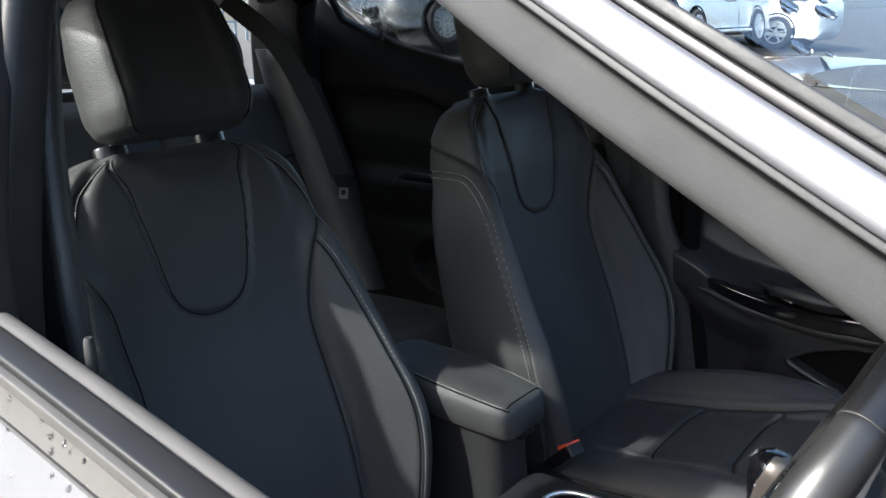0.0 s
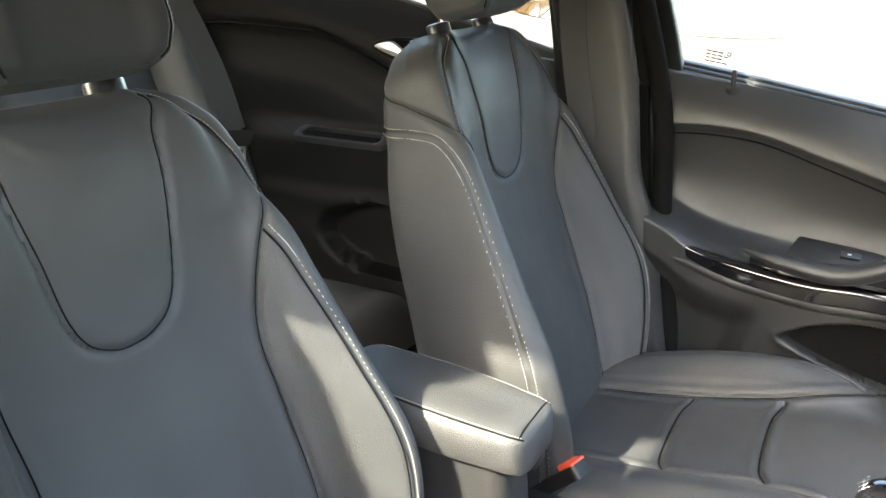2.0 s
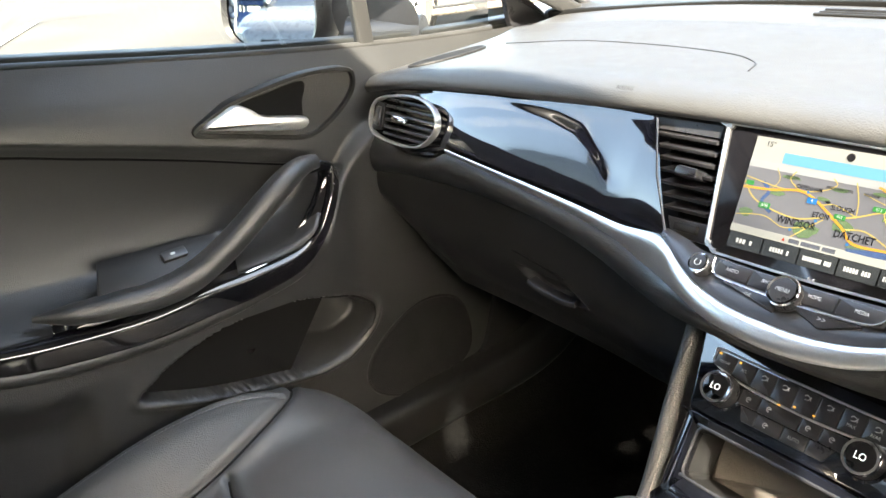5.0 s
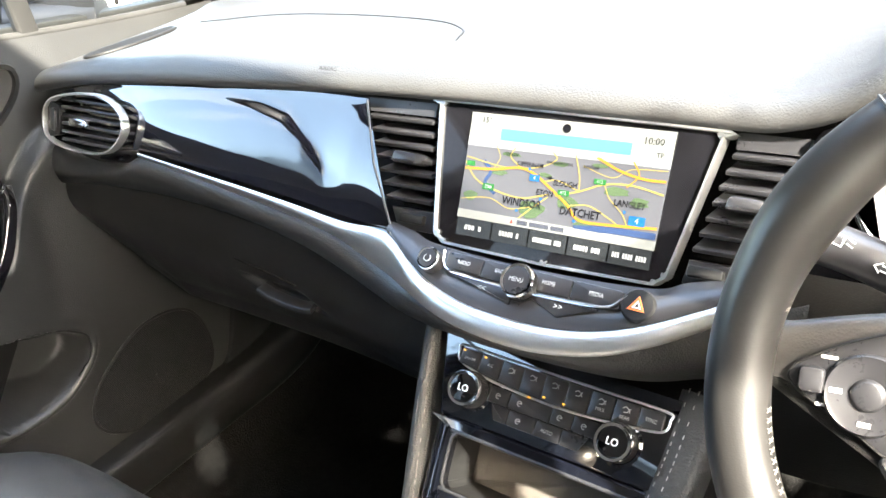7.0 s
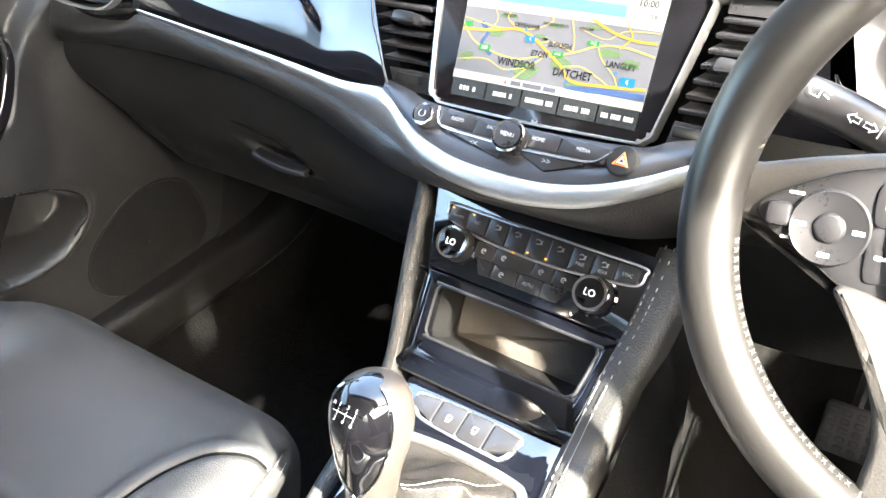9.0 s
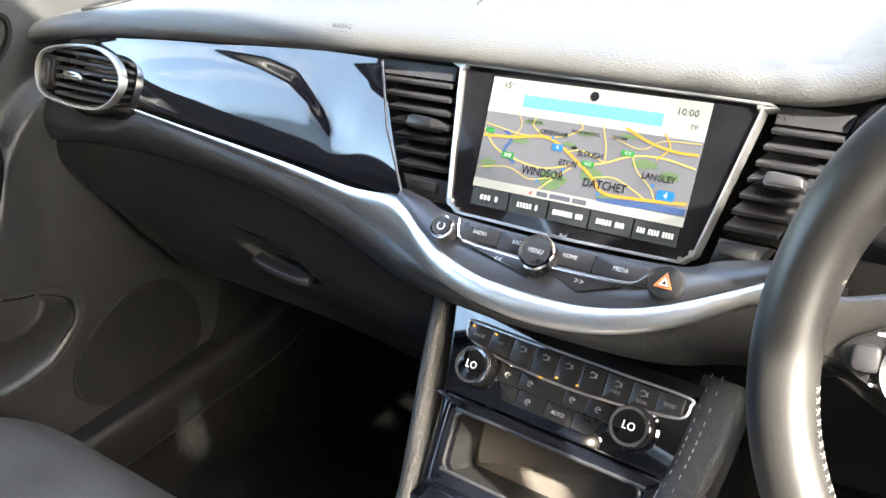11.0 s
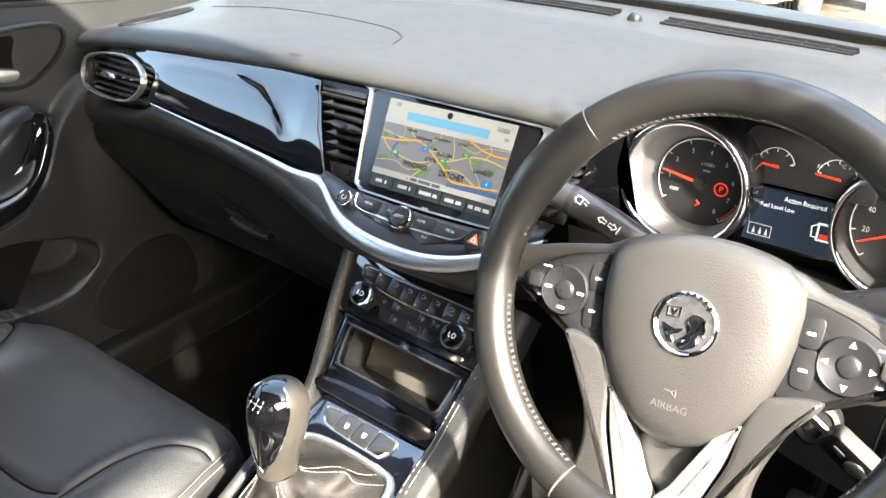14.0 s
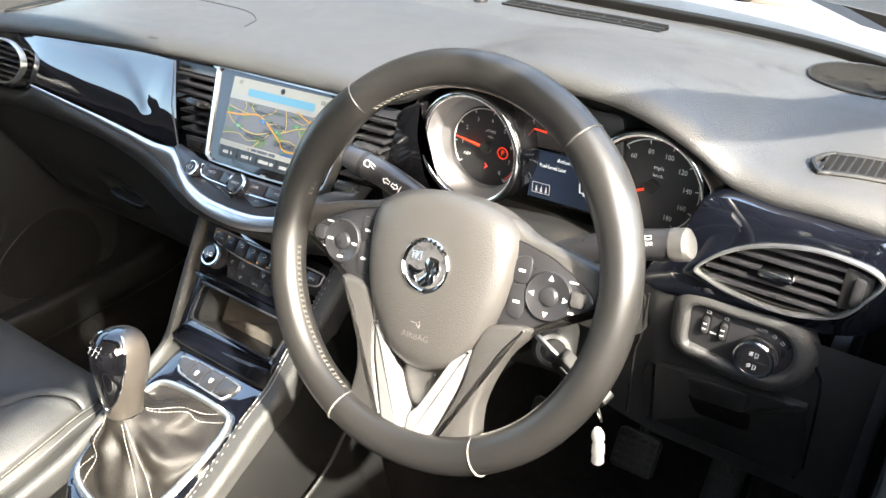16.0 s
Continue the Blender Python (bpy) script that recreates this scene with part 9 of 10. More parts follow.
# ---- rear doors ----
def rear_door(sg, name, label):
    d = thing(name, (sg * 0.76, -1.1, 0.3), label, "car door")
    zs_ = lambda y: float(np.interp(y, [-1.70, -1.5, -1.38, -1.2, -1.09, -0.77, -0.60], [1.33, 1.20, 1.15, 1.11, 1.09, 1.008, 0.985]))
    P = np.zeros((70, 80, 3))
    for i, t in enumerate(np.linspace(0, 1, 70)):
        for j, y in enumerate(np.linspace(-1.70, -0.66, 80)):
            zs = zs_(y)
            z = zs * (1 - t) + 0.30 * t
            fold = float(np.interp(y, [-1.7, -1.548, -1.286, -1.13, -1.048, -0.66], [1.02, 1.036, 1.026, 0.967, 0.925, 0.80]))
            dep = 0.006 + 0.038 * sstep(zs - z, 0.0, 0.09)
            dep -= 0.020 * sstep(fold - z, 0, 0.012) * (1 - sstep(fold - z, 0.05, 0.12))
            armz = 0.79
            dep += 0.045 * sstep(armz - z, -0.035, 0.0) * (1 - 0.4 * sstep(armz - z, 0.05, 0.16)) * sstep(y, -1.55, -1.42) * (1 - sstep(y, -1.0, -0.9))
            pk = ((y + 1.07) / 0.20) ** 2 + ((z - 0.58) / 0.085) ** 2
            dep += 0.020 * sstep(0.70 - z, 0, 0.05)
            dep -= 0.050 * sstep(1.0 - pk, 0.0, 0.12)
            P[i, j] = (sg * (0.745 - dep), y, z)
    part("door_trim", grid(P), REARTRIM_SHADED, d, "charcoal door trim", sharp=70)
    part("trim_gap", tube([(sg * (0.745 - 0.045), y, float(np.interp(y, [-1.7, -1.548, -1.286, -1.13, -1.048, -0.66], [1.02, 1.036, 1.026, 0.967, 0.925, 0.80])) - 0.003) for y in np.linspace(-1.65, -0.7, 40)], 0.003, 6), DARKGAP, d)
    M = base((sg * 0.655, -1.20, 0.808), (0, 1, 0) if sg < 0 else (0, -1, 0), (sg * 0.9, 0, 0.4))
    part("pull_cup", move(frame_plate(rrect(0.24, 0.05, 0.02), rrect(0.20, 0.03, 0.012), -0.01, 0.004, 0.002), M), SATIN, d)
    part("cup_floor", move(prism(rrect(0.20, 0.03, 0.012), -0.012, -0.006), M), DARKGAP, d)
    F = base((sg * 0.704, -1.062, 0.993), (0, 1, -0.1) if sg < 0 else (0, -1, 0.1), (0, 0, 1))
    s_ = 1 if sg < 0 else -1
    bz = cr([(-0.085 * s_, -0.002), (-0.03 * s_, 0.022), (0.06 * s_, 0.026), (0.10 * s_, 0.01), (0.06 * s_, -0.022), (-0.02 * s_, -0.024)], 60, True)
    part("handle_cup", move(prism(bz, -0.01, 0.002, 0.001), F), DARKGAP, d)
    part("handle_bezel", move(frame_plate(arr(inset(bz, -0.003)), arr(inset(bz, 0.003)), -0.01, 0.005, 0.002), F), REARTRIM_SHADED, d)
    hd = cr([(-0.075 * s_, 0.0), (-0.035 * s_, 0.016), (0.0, 0.0), (0.055 * s_, -0.008), (0.05 * s_, -0.018), (-0.02 * s_, -0.014)], 50, True)
    part("door_handle", move(prism(hd, 0.004, 0.014, 0.004), F), SATIN_CHROME, d, "bright satin door handle")
    pin = arr((sg * 0.728, -1.42, zs_(-1.42) - 0.004))
    part("lock_pin", tube([pin, pin + (0, 0, 0.030)], 0.0042, 10), RUBBER, d)
    part("divider_bar", tube([(sg * 0.745, -1.45, zs_(-1.45) - 0.01), (sg * 0.66, -1.50, 1.22), (sg * 0.60, -1.52, 1.33)], 0.011, 8), RUBBER, d)
    seal = [(sg * 0.748, y, zs_(y)) for y in np.linspace(-1.70, -0.68, 40)]
    part("window_wiper_seal", tube(seal, 0.007, 8), RUBBER, d)
    out = [[(sg * (0.77 + 0.065 * sstep(t, 0, 0.22)), y, (zs_(y) + 0.004) * (1 - t) + 0.27 * t) for y in np.linspace(-1.72, -0.62, 30)] for t in np.linspace(0, 1, 20)]
    part("outer_skin", grid(out), PAINT, d, sharp=70)
    g = [[(sg * (0.752 - 0.15 * ((1 - u) * 0 + u) ** 1.4), y, zs_(y) + (1.35 - 0.10 * max(0, -1.25 - y) - zs_(y)) * u) for y in np.linspace(-1.68, -0.68, 14)] for u in np.linspace(0, 1, 8)]
    pane("window_4" if sg < 0 else "window_5", g, GLASS_SIDE, "closed rear door window").visible_shadow = sg > 0
    return d


rear_door(-1, "rear_left_door", "closed rear door with charcoal trim and satin handle")
rear_door(1, "rear_right_door", "closed rear door with charcoal trim, driver's side")

# ---- belts ----
def strap(name, pts, w, up, label, tongue=None):
    b = thing(name, tuple(pts[-1]), label, "seat belt")
    p = cr(pts, 40)
    part("strap", sweep(p, [(-w / 2, -0.0008), (w / 2, -0.0008), (w / 2, 0.0008), (-w / 2, 0.0008)], up=up), BELT, b)
    if tongue is not None:
        m = base(tuple(tongue), (0.8, -0.5, 0.1), (0.1, -0.2, 0.9))
        part("belt_tongue", move(prism(rounded([(-0.030, 0.018), (0.030, 0.018), (0.018, -0.014), (-0.018, -0.014)], 0.006), -0.004, 0.005, 0.002), m), HARD, b)
        part("tongue_blade", move(frame_plate(rounded([(-0.012, -0.012), (0.012, -0.012), (0.011, -0.042), (-0.011, -0.042)], 0.003), rounded([(-0.006, -0.020), (0.006, -0.020), (0.006, -0.032), (-0.006, -0.032)], 0.002), -0.001, 0.001, 0.0003), m), STEEL, b)
    return b


strap("front_seat_belt", [(-0.575, -0.68, 1.27), (-0.622, -0.672, 1.03), (-0.632, -0.650, 0.88), (-0.640, -0.640, 0.70), (-0.640, -0.63, 0.45)], 0.047, (1, 0.1, 0), "dark woven belt hanging down the pillar")
strap("rear_seat_belt", [(-0.245, -1.46, 1.27), (-0.287, -1.34, 1.166), (-0.36, -1.30, 1.0), (-0.418, -1.295, 0.85)], 0.047, (0.55, 0.8, 0.2), "grey woven rear belt with a black tongue", (-0.420, -1.285, 0.835))
strap("driver_seat_belt", [(0.575, -0.68, 1.27), (0.622, -0.672, 1.03), (0.632, -0.65, 0.88), (0.640, -0.63, 0.45)], 0.047, (-1, 0.1, 0), "dark woven belt hanging beside the driver's seat")

# ---- door mirror ----
mir = thing("door_mirror", (-0.92, 0.17, 0.92), "dark passenger door mirror reflecting the yard behind", "door mirror")
MN = unit((0.425, -0.90, 0.12))
MF = base((-0.978, 0.184, 0.905), (0.9, 0.425, 0), (-0.051, 0.108, 0.9)) @ Matrix.Diagonal((1.04, 1.0, 1.0, 1.0))
mo = cr([(-0.088, 0.0), (-0.080, 0.045), (-0.05, 0.062), (0.02, 0.062), (0.075, 0.055), (0.088, 0.03), (0.080, -0.03), (0.04, -0.052), (-0.04, -0.050), (-0.076, -0.032)], 60, True)
shell = []
for k, z in ((0.98, 0.0), (1.06, 0.006), (1.13, -0.01), (1.16, -0.03), (1.10, -0.06), (0.92, -0.085), (0.6, -0.10), (0.2, -0.105)):
    shell.append(np.c_[mo * k, np.full(60, z)])
part("mirror_housing", move(loft(shell, False), MF), SATIN, mir, "dark mirror housing")
part("mirror_face", move(prism(mo, -0.01, -0.003), MF), MIRROR, mir, "mirror glass")
part("mirror_foot", loft([np.c_[c[0] + w * np.cos(np.linspace(0, 2 * np.pi, 24, endpoint=False)) * 0.9, c[1] + w * np.cos(np.linspace(0, 2 * np.pi, 24, endpoint=False)) * 0.4 + 0.02, c[2] + h * np.sin(np.linspace(0, 2 * np.pi, 24, endpoint=False))] for c, w, h in (((-0.86, 0.245, 0.905), 0.035, 0.050), ((-0.83, 0.260, 0.905), 0.040, 0.052), ((-0.80, 0.275, 0.90), 0.036, 0.046), ((-0.775, 0.29, 0.89), 0.025, 0.036))]), SATIN, mir, "dark mirror foot")
part("window_divider", sweep([(-0.752, 0.216, 0.868), (-0.745, 0.206, 0.97), (-0.725, 0.19, 1.09)], rounded([(-0.013, -0.008), (0.013, -0.008), (0.013, 0.008), (-0.013, 0.008)], 0.004), up=(1, 0, 0)), RUBBER, mir)
part("mirror_arm", tube(cr([(-0.865, 0.26, 0.865), (-0.82, 0.30, 0.86), (-0.77, 0.34, 0.86)], 12), [0.035] * 12, 14), SATIN, mir)
part("mirror_sail", move(prism(rounded([(0.50, 0.842), (0.60, 0.835), (0.52, 0.905), (0.49, 0.90)], 0.01), 0, 0.012, 0.004), base((-0.752, 0, 0), (0, 1, 0), (0, 0, 1))), SATIN, mir)


# ---- yard outside ----
TARMAC = material("pale_worn_tarmac", (0.052, 0.046, 0.038), 0.85, spec=0.3, grain=0.8, grain_size=0.012, kind="noise", vary=0.35, vary_size=0.9)
CHIPS = material("brown_gravelly_tarmac", (0.058, 0.049, 0.038), 0.9, spec=0.2, grain=1.0, grain_size=0.02, kind="noise", vary=0.75, vary_size=0.10)
PUDDLE = material("muddy_puddle_water", (0.07, 0.045, 0.022), 0.03, spec=0.6, vary=0.2, vary_size=0.6, rough_vary=0.01)
LINE_PAINT = material("worn_white_road_paint", (0.72, 0.70, 0.66), 0.7, grain=0.5, grain_size=0.01, kind="noise", vary=0.15, vary_size=0.08)
BRICK = material("buff_pink_brick", (0.36, 0.25, 0.19), 0.85, grain=0.7, grain_size=0.01, kind="noise", vary=0.3, vary_size=0.06)
MORTAR = material("pale_mortar", (0.42, 0.38, 0.31), 0.95, grain=0.6, grain_size=0.006, kind="noise", vary=0.2)
BLUE_CRATE = material("blue_crate_plastic", (0.010, 0.045, 0.15), 0.5, vary=0.2, vary_size=0.2)
GALV = material("galvanised_fence_steel", (0.20, 0.21, 0.22), 0.5, metal=0.5, vary=0.2, vary_size=0.2)
SILVER_CAR = material("bright_silver_paint", (0.34, 0.355, 0.37), 0.25, metal=0.5, coat=0.7, vary=0.06)
GREY_CAR = material("mid_silver_paint", (0.13, 0.135, 0.145), 0.3, metal=0.3, coat=0.4, vary=0.06)
WHITE_CAR = material("white_car_paint", (0.78, 0.78, 0.76), 0.3, coat=0.7, vary=0.05)
BEIGE_CAR = material("grey_beige_van_paint", (0.24, 0.21, 0.18), 0.3, metal=0.4, coat=0.6, vary=0.06)
CAR_GLASS = material("dark_parked_glass", (0.02, 0.024, 0.028), 0.06, coat=0.5, vary=0.1, rough_vary=0.02)
TYRE = material("grey_black_tyre", (0.045, 0.044, 0.042), 0.8, grain=0.6, grain_size=0.01, kind="noise", vary=0.25, vary_size=0.05)
ALLOY = material("bright_alloy", (0.72, 0.72, 0.71), 0.3, metal=0.6, vary=0.08)
HUBCAP = material("white_plastic_hubcap", (0.82, 0.81, 0.78), 0.45, vary=0.06)
LAMP_GLASS = material("clear_headlamp", (0.55, 0.57, 0.6), 0.08, metal=0.5, coat=0.6, vary=0.2, vary_size=0.05)
FALL = -0.09  # the yard falls towards the car's nose


def yard(x, y):
    return FALL * float(np.clip(y, -8.5, 60))


gx = np.r_[-800, -200, -60, np.linspace(-30, 30, 41), 60, 200, 800]
gy = np.r_[-800, -200, -60, np.linspace(-30, 30, 41), 60, 200, 800]
whole("ground", grid([[(x, y, yard(x, y)) for x in gx] for y in gy]), TARMAC, "pale worn tarmac yard, damp in places", "ground", "structure")
# coarse brown tarmac before the car and the painted bay lines
whole("parking_surface", grid([[(x, y, yard(x, y) + 0.006) for x in np.linspace(-5.5, 7.0, 24)] for y in np.linspace(2.2, 9.0, 20)]), CHIPS, "brown gravelly tarmac of the parking bays", "ground", "structure")


def paint_line(a, b, w):
    p = even([a, b], 14)
    n = unit(arr((-(b[1] - a[1]), b[0] - a[0]))) * w / 2
    whole("bay_line", grid([[(x + s * n[0], y + s * n[1], yard(x, y) + 0.011) for s in (-1, -0.4, 0.4, 1)] for x, y in p]), LINE_PAINT, "worn white painted parking bay line", "road marking", "structure")


paint_line((-0.95, 4.45), (-1.02, 5.95), 0.12)
paint_line((-6.9, 0.4), (-10.2, 1.9), 0.10)
paint_line((1.9, 3.2), (1.9, 5.6), 0.10)
# puddle with an uneven shore
rng = random.Random(12)
shore = cr([(-10.6 + 0.5 * rng.random(), -4.6), (-10.4, -3.2), (-11.1, -1.9), (-12.8, -1.3), (-15.2, -1.6), (-16.2, -3.0), (-15.6, -4.2), (-13.8, -5.0), (-12.0, -5.6)], 60, True)
mid = shore.mean(0)
rings = []
for k in (1.0, 0.85, 0.5, 0.05):
    rings.append([(mid[0] + (x - mid[0]) * k, mid[1] + (y - mid[1]) * k, yard(0, mid[1]) + 0.012 + (yard(0, y) - yard(0, mid[1])) * 1.0) for x, y in shore])
whole("puddle", grid(rings, closed_v=True), PUDDLE, "shallow muddy brown puddle on the yard", "puddle", "structure")


def wheel_parts(car, at, side, r, spokes, cap):
    """A tyre with its rim and spokes, standing upright with its face to the given side."""
    tm = base(at, (0, 1, 0), (0, 0, 1)) if side > 0 else base(at, (0, -1, 0), (0, 0, 1))
    tyre = part("tyre", move(ring_disc([(r * 0.66, -0.09), (r * 0.90, -0.10), (r * 0.985, -0.075), (r, -0.04), (r, 0.04), (r * 0.985, 0.075), (r * 0.90, 0.10), (r * 0.68, 0.09)], 40, caps=False), tm), TYRE, car)
    for z in (-0.045, -0.015, 0.015, 0.045):
        part("tread_groove", move(tube([(r * 1.002 * math.cos(a), r * 1.002 * math.sin(a), z) for a in np.linspace(0, 2 * np.pi, 40, endpoint=False)], 0.005, 5, closed=True), tm), DARKGAP, tyre)
    part("brake_shadow", move(ring_disc([(r * 0.66, 0.0), (r * 0.64, 0.005)], 32), tm), DARKGAP, tyre)
    part("rim", move(ring_disc([(r * 0.70, 0.04), (r * 0.70, 0.098), (r * 0.665, 0.102), (r * 0.62, 0.08), (r * 0.61, 0.03)], 40, caps=False), tm), HUBCAP if cap else ALLOY, tyre)
    part("hub", move(ring_disc([(r * 0.16, 0.03), (r * 0.16, 0.088), (r * 0.11, 0.096)], 24), tm), HUBCAP if cap else ALLOY, tyre)
    if cap:
        part("hubcap", move(ring_disc([(r * 0.64, 0.045), (r * 0.60, 0.075), (r * 0.2, 0.085), (r * 0.03, 0.088)], 36), tm), HUBCAP, tyre)
    for k in range(spokes):
        a = 2 * math.pi * k / spokes + 0.2
        if cap:
            sl = [(r * 0.44 * math.cos(a + d) * q, r * 0.44 * math.sin(a + d) * q) for d, q in ((-0.10, 1.18), (0.10, 1.18), (0.13, 0.9), (-0.13, 0.9))]
            part("cap_slot", move(prism(rounded(sl, 0.006), 0.070, 0.0835), tm), DARKGAP, tyre)
        else:
            w0, w1 = r * 0.045, r * 0.065
            c, s = math.cos(a), math.sin(a)
            sp = [(c * r * 0.12 - s * w0, s * r * 0.12 + c * w0), (c * r * 0.12 + s * w0, s * r * 0.12 - c * w0), (c * r * 0.64 + s * w1, s * r * 0.64 - c * w1), (c * r * 0.64 - s * w1, s * r * 0.64 + c * w1)]
            part("spoke", move(prism(sp, 0.05, 0.09, 0.006), tm), ALLOY, tyre)


def parked_car(at, turn, paint, label, spokes=10, cap=False, tall=1.45, name="parked_car"):
    car = thing(name, (0, 0, 0), label, "car", "parked cars")
    st = [(-2.15, 0.60, 0.42, 0.78), (-2.10, 0.74, 0.30, 0.90), (-1.85, 0.84, 0.24, 0.98), (-1.2, 0.88, 0.22, 0.97), (0.0, 0.89, 0.22, 0.94), (0.85, 0.88, 0.22, 0.93), (1.3, 0.87, 0.22, 0.88), (1.75, 0.83, 0.22, 0.80), (2.02, 0.74, 0.24, 0.70), (2.12, 0.62, 0.30, 0.60)]
    ys = np.linspace(-2.15, 2.12, 60)
    cols = [smooth_at(ys, [s[0] for s in st], [s[k] for s in st]) for k in (1, 2, 3)]
    rings = []
    for y, w, zb, zt in zip(ys, *cols):
        half = [(0, zt + 0.02), (w * 0.6, zt + 0.015), (w * 0.92, zt - 0.02), (w * 0.985, zt - 0.10), (w, (zt + zb) / 2 + 0.05), (w * 0.985, zb + 0.12), (w * 0.93, zb), (0, zb - 0.01)]
        r = cr(half + [(-a, b) for a, b in half[-2:0:-1]], 56, True)
        rings.append(np.c_[r[:, 0], np.full(56, y), r[:, 1]])
    part("body", loft(rings), paint, car, sharp=60)
    gh = []
    for y, w, z in ((-2.0, 0.66, 0.96), (-1.75, 0.64, 1.22), (-1.35, 0.62, tall - 0.04), (-0.6, 0.62, tall), (0.1, 0.61, tall - 0.03), (0.45, 0.63, tall - 0.16), (0.95, 0.70, 0.99), (1.1, 0.72, 0.92)):
        base_w = 0.83
        half = [(0, z), (w * 0.8, z - 0.005), (w, z - 0.03), ((w + base_w) / 2 if z > 1.1 else w, (z + 0.9) / 2), (base_w if z > 1.1 else w, 0.90), (0, 0.88)]
        r = cr(half + [(-a, b) for a, b in half[-2:0:-1]], 40, True)
        gh.append(np.c_[r[:, 0], np.full(40, y), r[:, 1]])
    part("windows", loft(gh), CAR_GLASS, car, "dark car windows", sharp=60)
    roof = [[(x, y, tall + 0.012 - 0.05 * (x / 0.6) ** 4 - 0.05 * ((y + 0.55) / 0.8) ** 2) for x in np.linspace(-0.6, 0.6, 12)] for y in np.linspace(-1.4, 0.2, 12)]
    part("roof", grid(roof), paint, car)
    for sg in (-1, 1):
        for ln in ([(sg * 0.72, 1.05, 0.95), (sg * 0.66, 0.55, 1.27), (sg * 0.60, 0.15, tall - 0.02)], [(sg * 0.83, -0.35, 0.92), (sg * 0.74, -0.4, 1.2), (sg * 0.62, -0.42, tall - 0.01)], [(sg * 0.72, -1.95, 0.96), (sg * 0.66, -1.65, 1.27), (sg * 0.60, -1.3, tall - 0.03)]):
            part("pillar", tube(cr(ln, 14), 0.035, 8), paint, car)
        lamp = rounded([(0.0, 0.0), (0.30, 0.02), (0.34, 0.11), (0.05, 0.10)], 0.03)
        part("headlamp", move(prism([(a if sg > 0 else -a, b) for a, b in lamp], -0.05, 0.03, 0.012), base((sg * 0.44, 2.02, 0.60), (1, 0, 0) if True else (1, 0, 0), (0, -0.3, 1)) @ pose(0, 0, 0, 0, 0, 0) @ Matrix.Diagonal((1, 1, -1, 1))), LAMP_GLASS, car, "clear headlamp")
        part("tail_lamp", move(box(0.20, 0.06, 0.16, 0.02), Matrix.Translation((sg * 0.66, -2.06, 0.72))), RED, car, "red tail lamp")
        part("sill_line", tube([(sg * 0.885, -1.0, 0.30), (sg * 0.885, 1.0, 0.30)], 0.014, 6), RUBBER, car)
        part("door_line", tube([(sg * 0.888, -0.40, 0.32), (sg * 0.893, -0.40, 0.60), (sg * 0.878, -0.40, 0.88)], 0.005, 5), DARKGAP, car)
        for y in (-1.32, 1.30):
            part("wheel_arch", move(ring_disc([(0.37, -0.02), (0.37, 0.012), (0.345, 0.014), (0.34, 0.0)], 40), base((sg * 0.872, y, 0.315), (0, 1, 0) if sg > 0 else (0, -1, 0), (0, 0, 1))), DARKGAP, car)
            wheel_parts(car, (sg * 0.815, y, 0.315), sg, 0.315, spokes, cap)
    # face: grille, badge, bumper slot and blank plate
    fm = base((0, 2.115, 0.55), (-1, 0, 0), (0, -0.12, 1))
    gr = part("grille", move(prism(rounded([(-0.46, 0.02), (0.46, 0.02), (0.40, -0.13), (-0.40, -0.13)], 0.04), -0.04, 0.02, 0.006), fm), DARKGAP, car)
    for k in range(4):
        part("grille_slat", move(tube([(-0.40 + 0.01 * k, -0.005 - 0.032 * k, 0.024), (0.40 - 0.01 * k, -0.005 - 0.032 * k, 0.024)], 0.006, 6), fm), CHROME, gr)
    part("badge", move(ring_disc([(0.066, 0.0), (0.066, 0.022), (0.055, 0.028), (0.05, 0.02), (0.02, 0.024)], 28), fm @ Matrix.Translation((0, -0.045, 0.015))), CHROME, car, "round chrome badge")
    part("bumper_slot", move(prism(rounded([(-0.52, -0.20), (0.52, -0.20), (0.44, -0.30), (-0.44, -0.30)], 0.03), -0.05, 0.010, 0.004), fm), DARKGAP, car)
    part("number_plate", move(prism(rrect(0.50, 0.11, 0.01), 0.0, 0.03, 0.003), fm @ Matrix.Translation((0, -0.17, 0))), WHITE_CAR, car, "white plate with plain bars")
    part("plate_bar", move(prism(rrect(0.34, 0.045, 0.004), 0.03, 0.033), fm @ Matrix.Translation((0, -0.17, 0))), DIAL, car)
    car.matrix_basis = Matrix.Translation((at[0], at[1], yard(at[0], at[1]))) @ pose(0, 0, 0, math.degrees(math.atan(FALL * math.cos(radians(turn)))), math.degrees(math.atan(FALL * math.sin(radians(turn)))), turn)
    return car


parked_car((-10.2, -8.0), -104, SILVER_CAR, "pale silver car with chrome grille and alloy wheels, parked nose out", 16)
parked_car((-13.9, -6.1), -92, WHITE_CAR, "white car parked nose out beside the puddle", 10)
parked_car((-17.3, -6.6), 180, WHITE_CAR, "white car with five-spoke wheels parked side-on", 5)
parked_car((-6.15, 4.75), 0, BEIGE_CAR, "grey-beige car with white plastic hubcaps, parked alongside", 8, True, 1.5)
parked_car((-2.02, 7.55), 180, SILVER_CAR, "silver car parked ahead with bright wheels", 7)
parked_car((-2.3, -10.4), 6, GREY_CAR, "pale silver hatchback parked behind, facing forwards", 10)

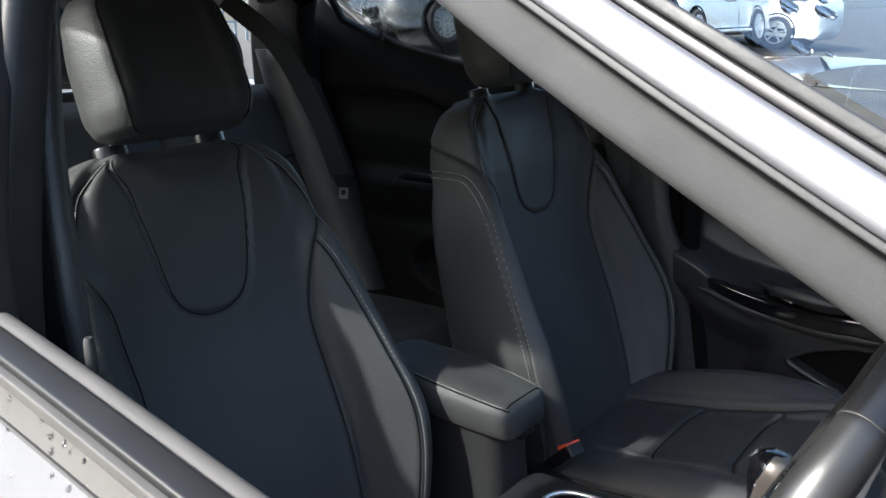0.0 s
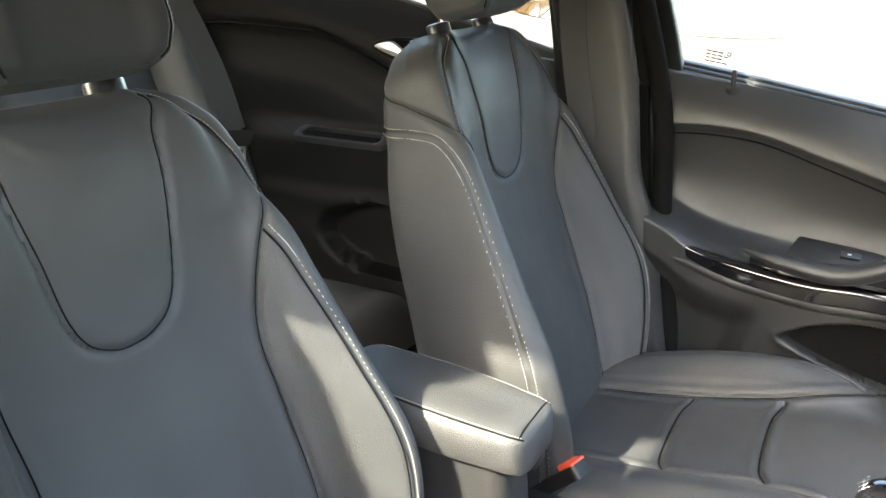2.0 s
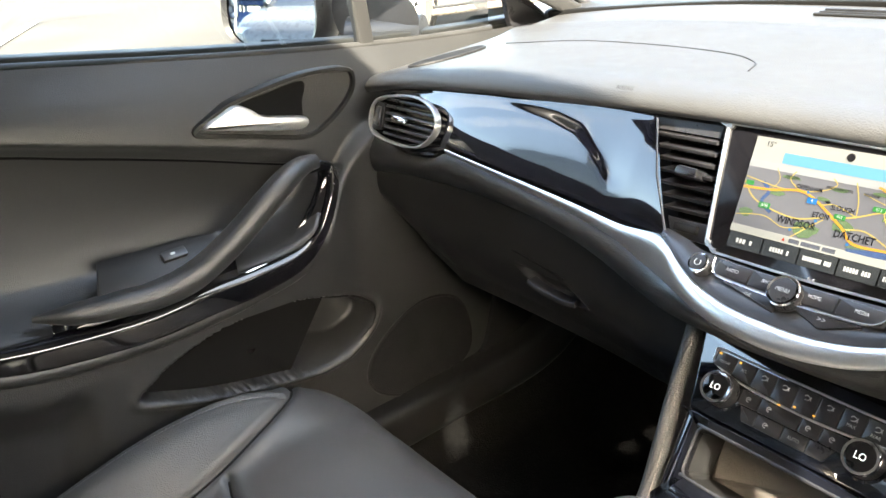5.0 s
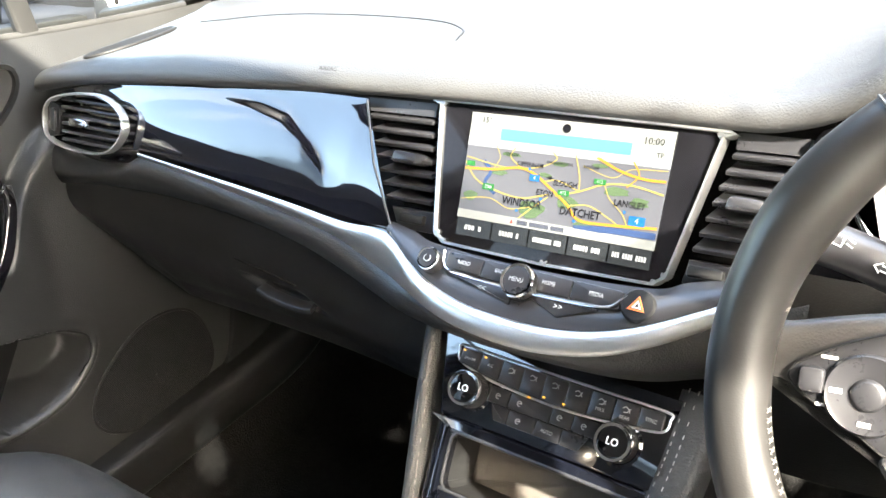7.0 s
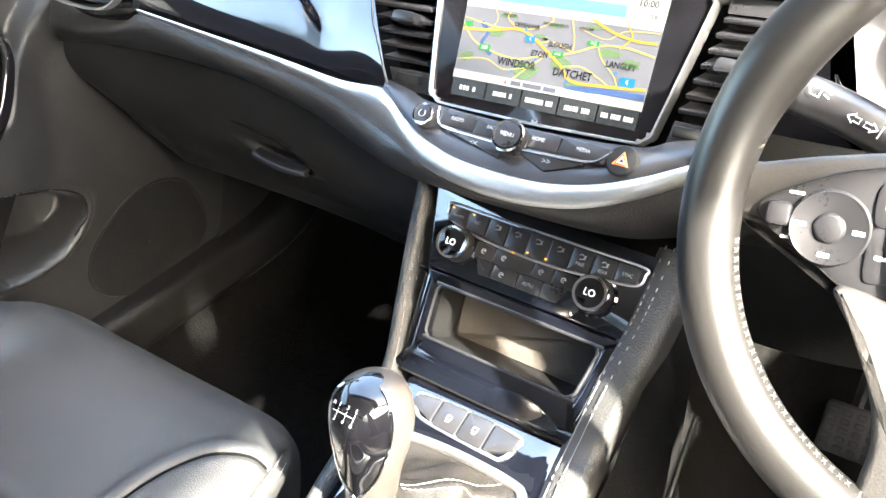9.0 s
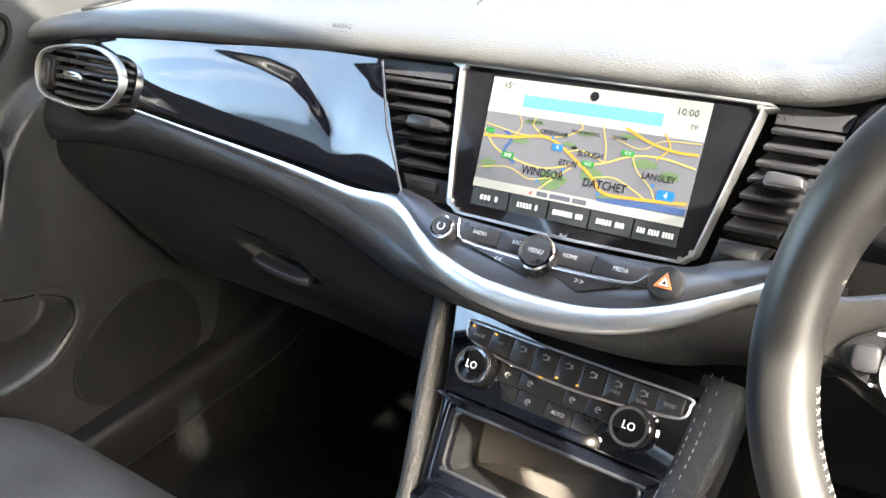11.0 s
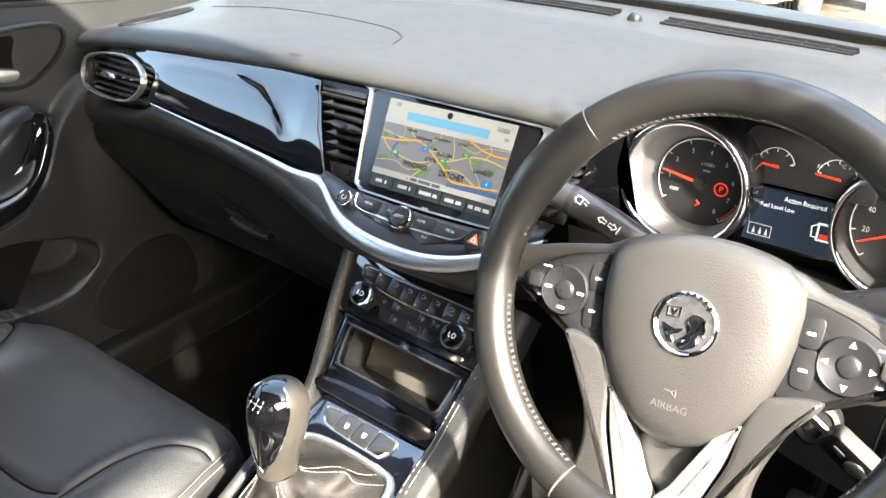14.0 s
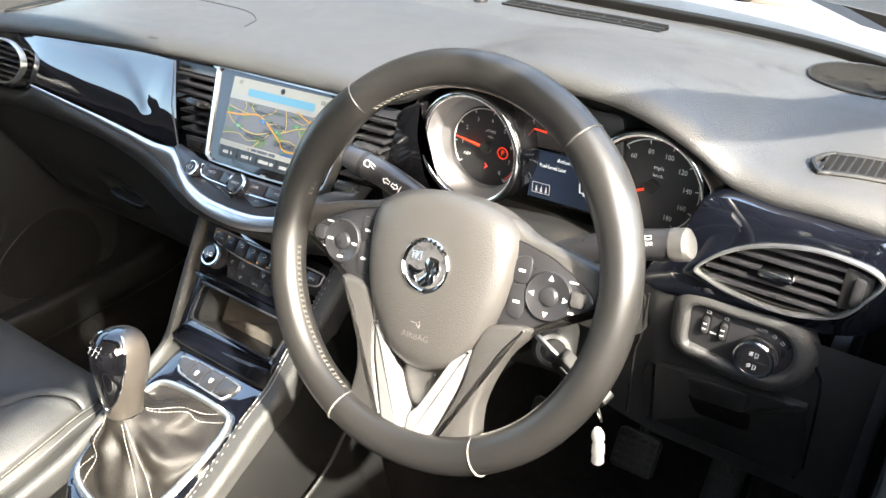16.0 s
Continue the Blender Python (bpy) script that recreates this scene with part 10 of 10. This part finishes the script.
# low brick wall ahead
wall = thing("brick_wall", (2.0, 8.4, yard(0, 8.4)), "low buff-pink brick wall with pale joints", "wall", kind="structure")
A, B = arr((-0.98, 7.52)), arr((6.0, 9.0))
e = unit(B - A)
WL = float(np.linalg.norm(B - A))
part("mortar_core", move(prism([(0, -0.2), (WL, -0.2), (WL, 0.88), (0, 0.88)], 0, 0.09), base((A[0], A[1], yard(0, 7.9)), (e[0], e[1], 0), (0, 0, 1)) @ Matrix.Translation((0, 0, -0.095))), MORTAR, wall)
BM = base((A[0], A[1], yard(0, 7.9)), (e[0], e[1], 0), (0, 0, 1))
brick_mesh = solid("brick", box(0.212, 0.064, 0.012, 0.004), BRICK)
brick_mesh.parent = wall
brick_mesh.matrix_parent_inverse = wall.matrix_basis.inverted()
brick_mesh.matrix_basis = BM @ Matrix.Translation((0.11, -0.10, 0))
for row in range(13):
    for k in range(22):
        if row == 0 and k == 0:
            continue
        ob = new("brick", brick_mesh.data)
        ob.parent = wall
        ob.matrix_parent_inverse = wall.matrix_basis.inverted()
        ob.matrix_basis = BM @ Matrix.Translation((0.11 + 0.225 * k + (0.1125 if row % 2 else 0), -0.10 + 0.075 * row, rng.uniform(-0.002, 0.003))) @ pose(0, 0, 0, 0, 0, rng.uniform(-0.4, 0.4))

# blue crates before a steel fence, seen in the door mirror
def crate():
    c = thing("crate", (0, 0, 0), "stacked blue plastic crate with open sides", "crate", "stacked crates")
    for sx, sy, w, d in ((0, -0.19, 0.60, 0.02), (0, 0.19, 0.60, 0.02), (-0.29, 0, 0.02, 0.36), (0.29, 0, 0.02, 0.36)):
        for z, h in ((0.0, 0.10), (0.22, 0.08)):
            part("crate_band", move(box(w, d, h, 0.004), Matrix.Translation((sx, sy, z))), BLUE_CRATE, c)
    for sx in (-0.28, 0.28):
        for sy in (-0.18, 0.18):
            part("corner_post", move(box(0.04, 0.04, 0.30, 0.004), Matrix.Translation((sx, sy, 0))), BLUE_CRATE, c)
    part("crate_floor", move(box(0.56, 0.36, 0.012, 0.002), Matrix.Translation((0, 0, 0.004))), BLUE_CRATE, c)
    return c


first = crate()
spots = [(x, y, k) for x in (-6.4, -5.7, -5.0, -4.3, -3.6) for y in (-13.6,) for k in range(7 if x > -5.5 else 5)] + [(-7.2, -13.9, k) for k in range(4)]
for n, (x, y, k) in enumerate(spots):
    m = Matrix.Translation((x + rng.uniform(-0.04, 0.04), y + rng.uniform(-0.05, 0.05), yard(x, y) + 0.003 + 0.302 * k)) @ pose(0, 0, 0, 0, 0, rng.uniform(-6, 6))
    if n == 0:
        first.matrix_basis = m
    else:
        copy_thing(first, m)
fence = thing("palisade_fence", (-5.0, -16.0, yard(0, -16)), "grey galvanised palisade fence behind the crates", "fence")
for k in range(60):
    x = -14.0 + 0.32 * k
    p = [(-0.035, 0.0), (0.035, 0.0), (0.035, 2.0), (0.0, 2.12), (-0.035, 2.0)]
    part("pale", move(prism(p, 0, 0.02), base((x, -16.0, yard(0, -16)), (1, 0, 0), (0, 0, 1))), GALV, fence)
for z in (0.4, 1.6):
    part("fence_rail", move(box(19.2, 0.04, 0.05, 0.005), Matrix.Translation((-4.5, -16.03, yard(0, -16) + z))), GALV, fence)

# road wheels of the car itself
for sg in (-1, 1):
    for y in (-1.75, 1.18):
        wheel_parts(body, (sg * 0.765, y, 0.31 + yard(0, y)), sg, 0.31, 10, False)
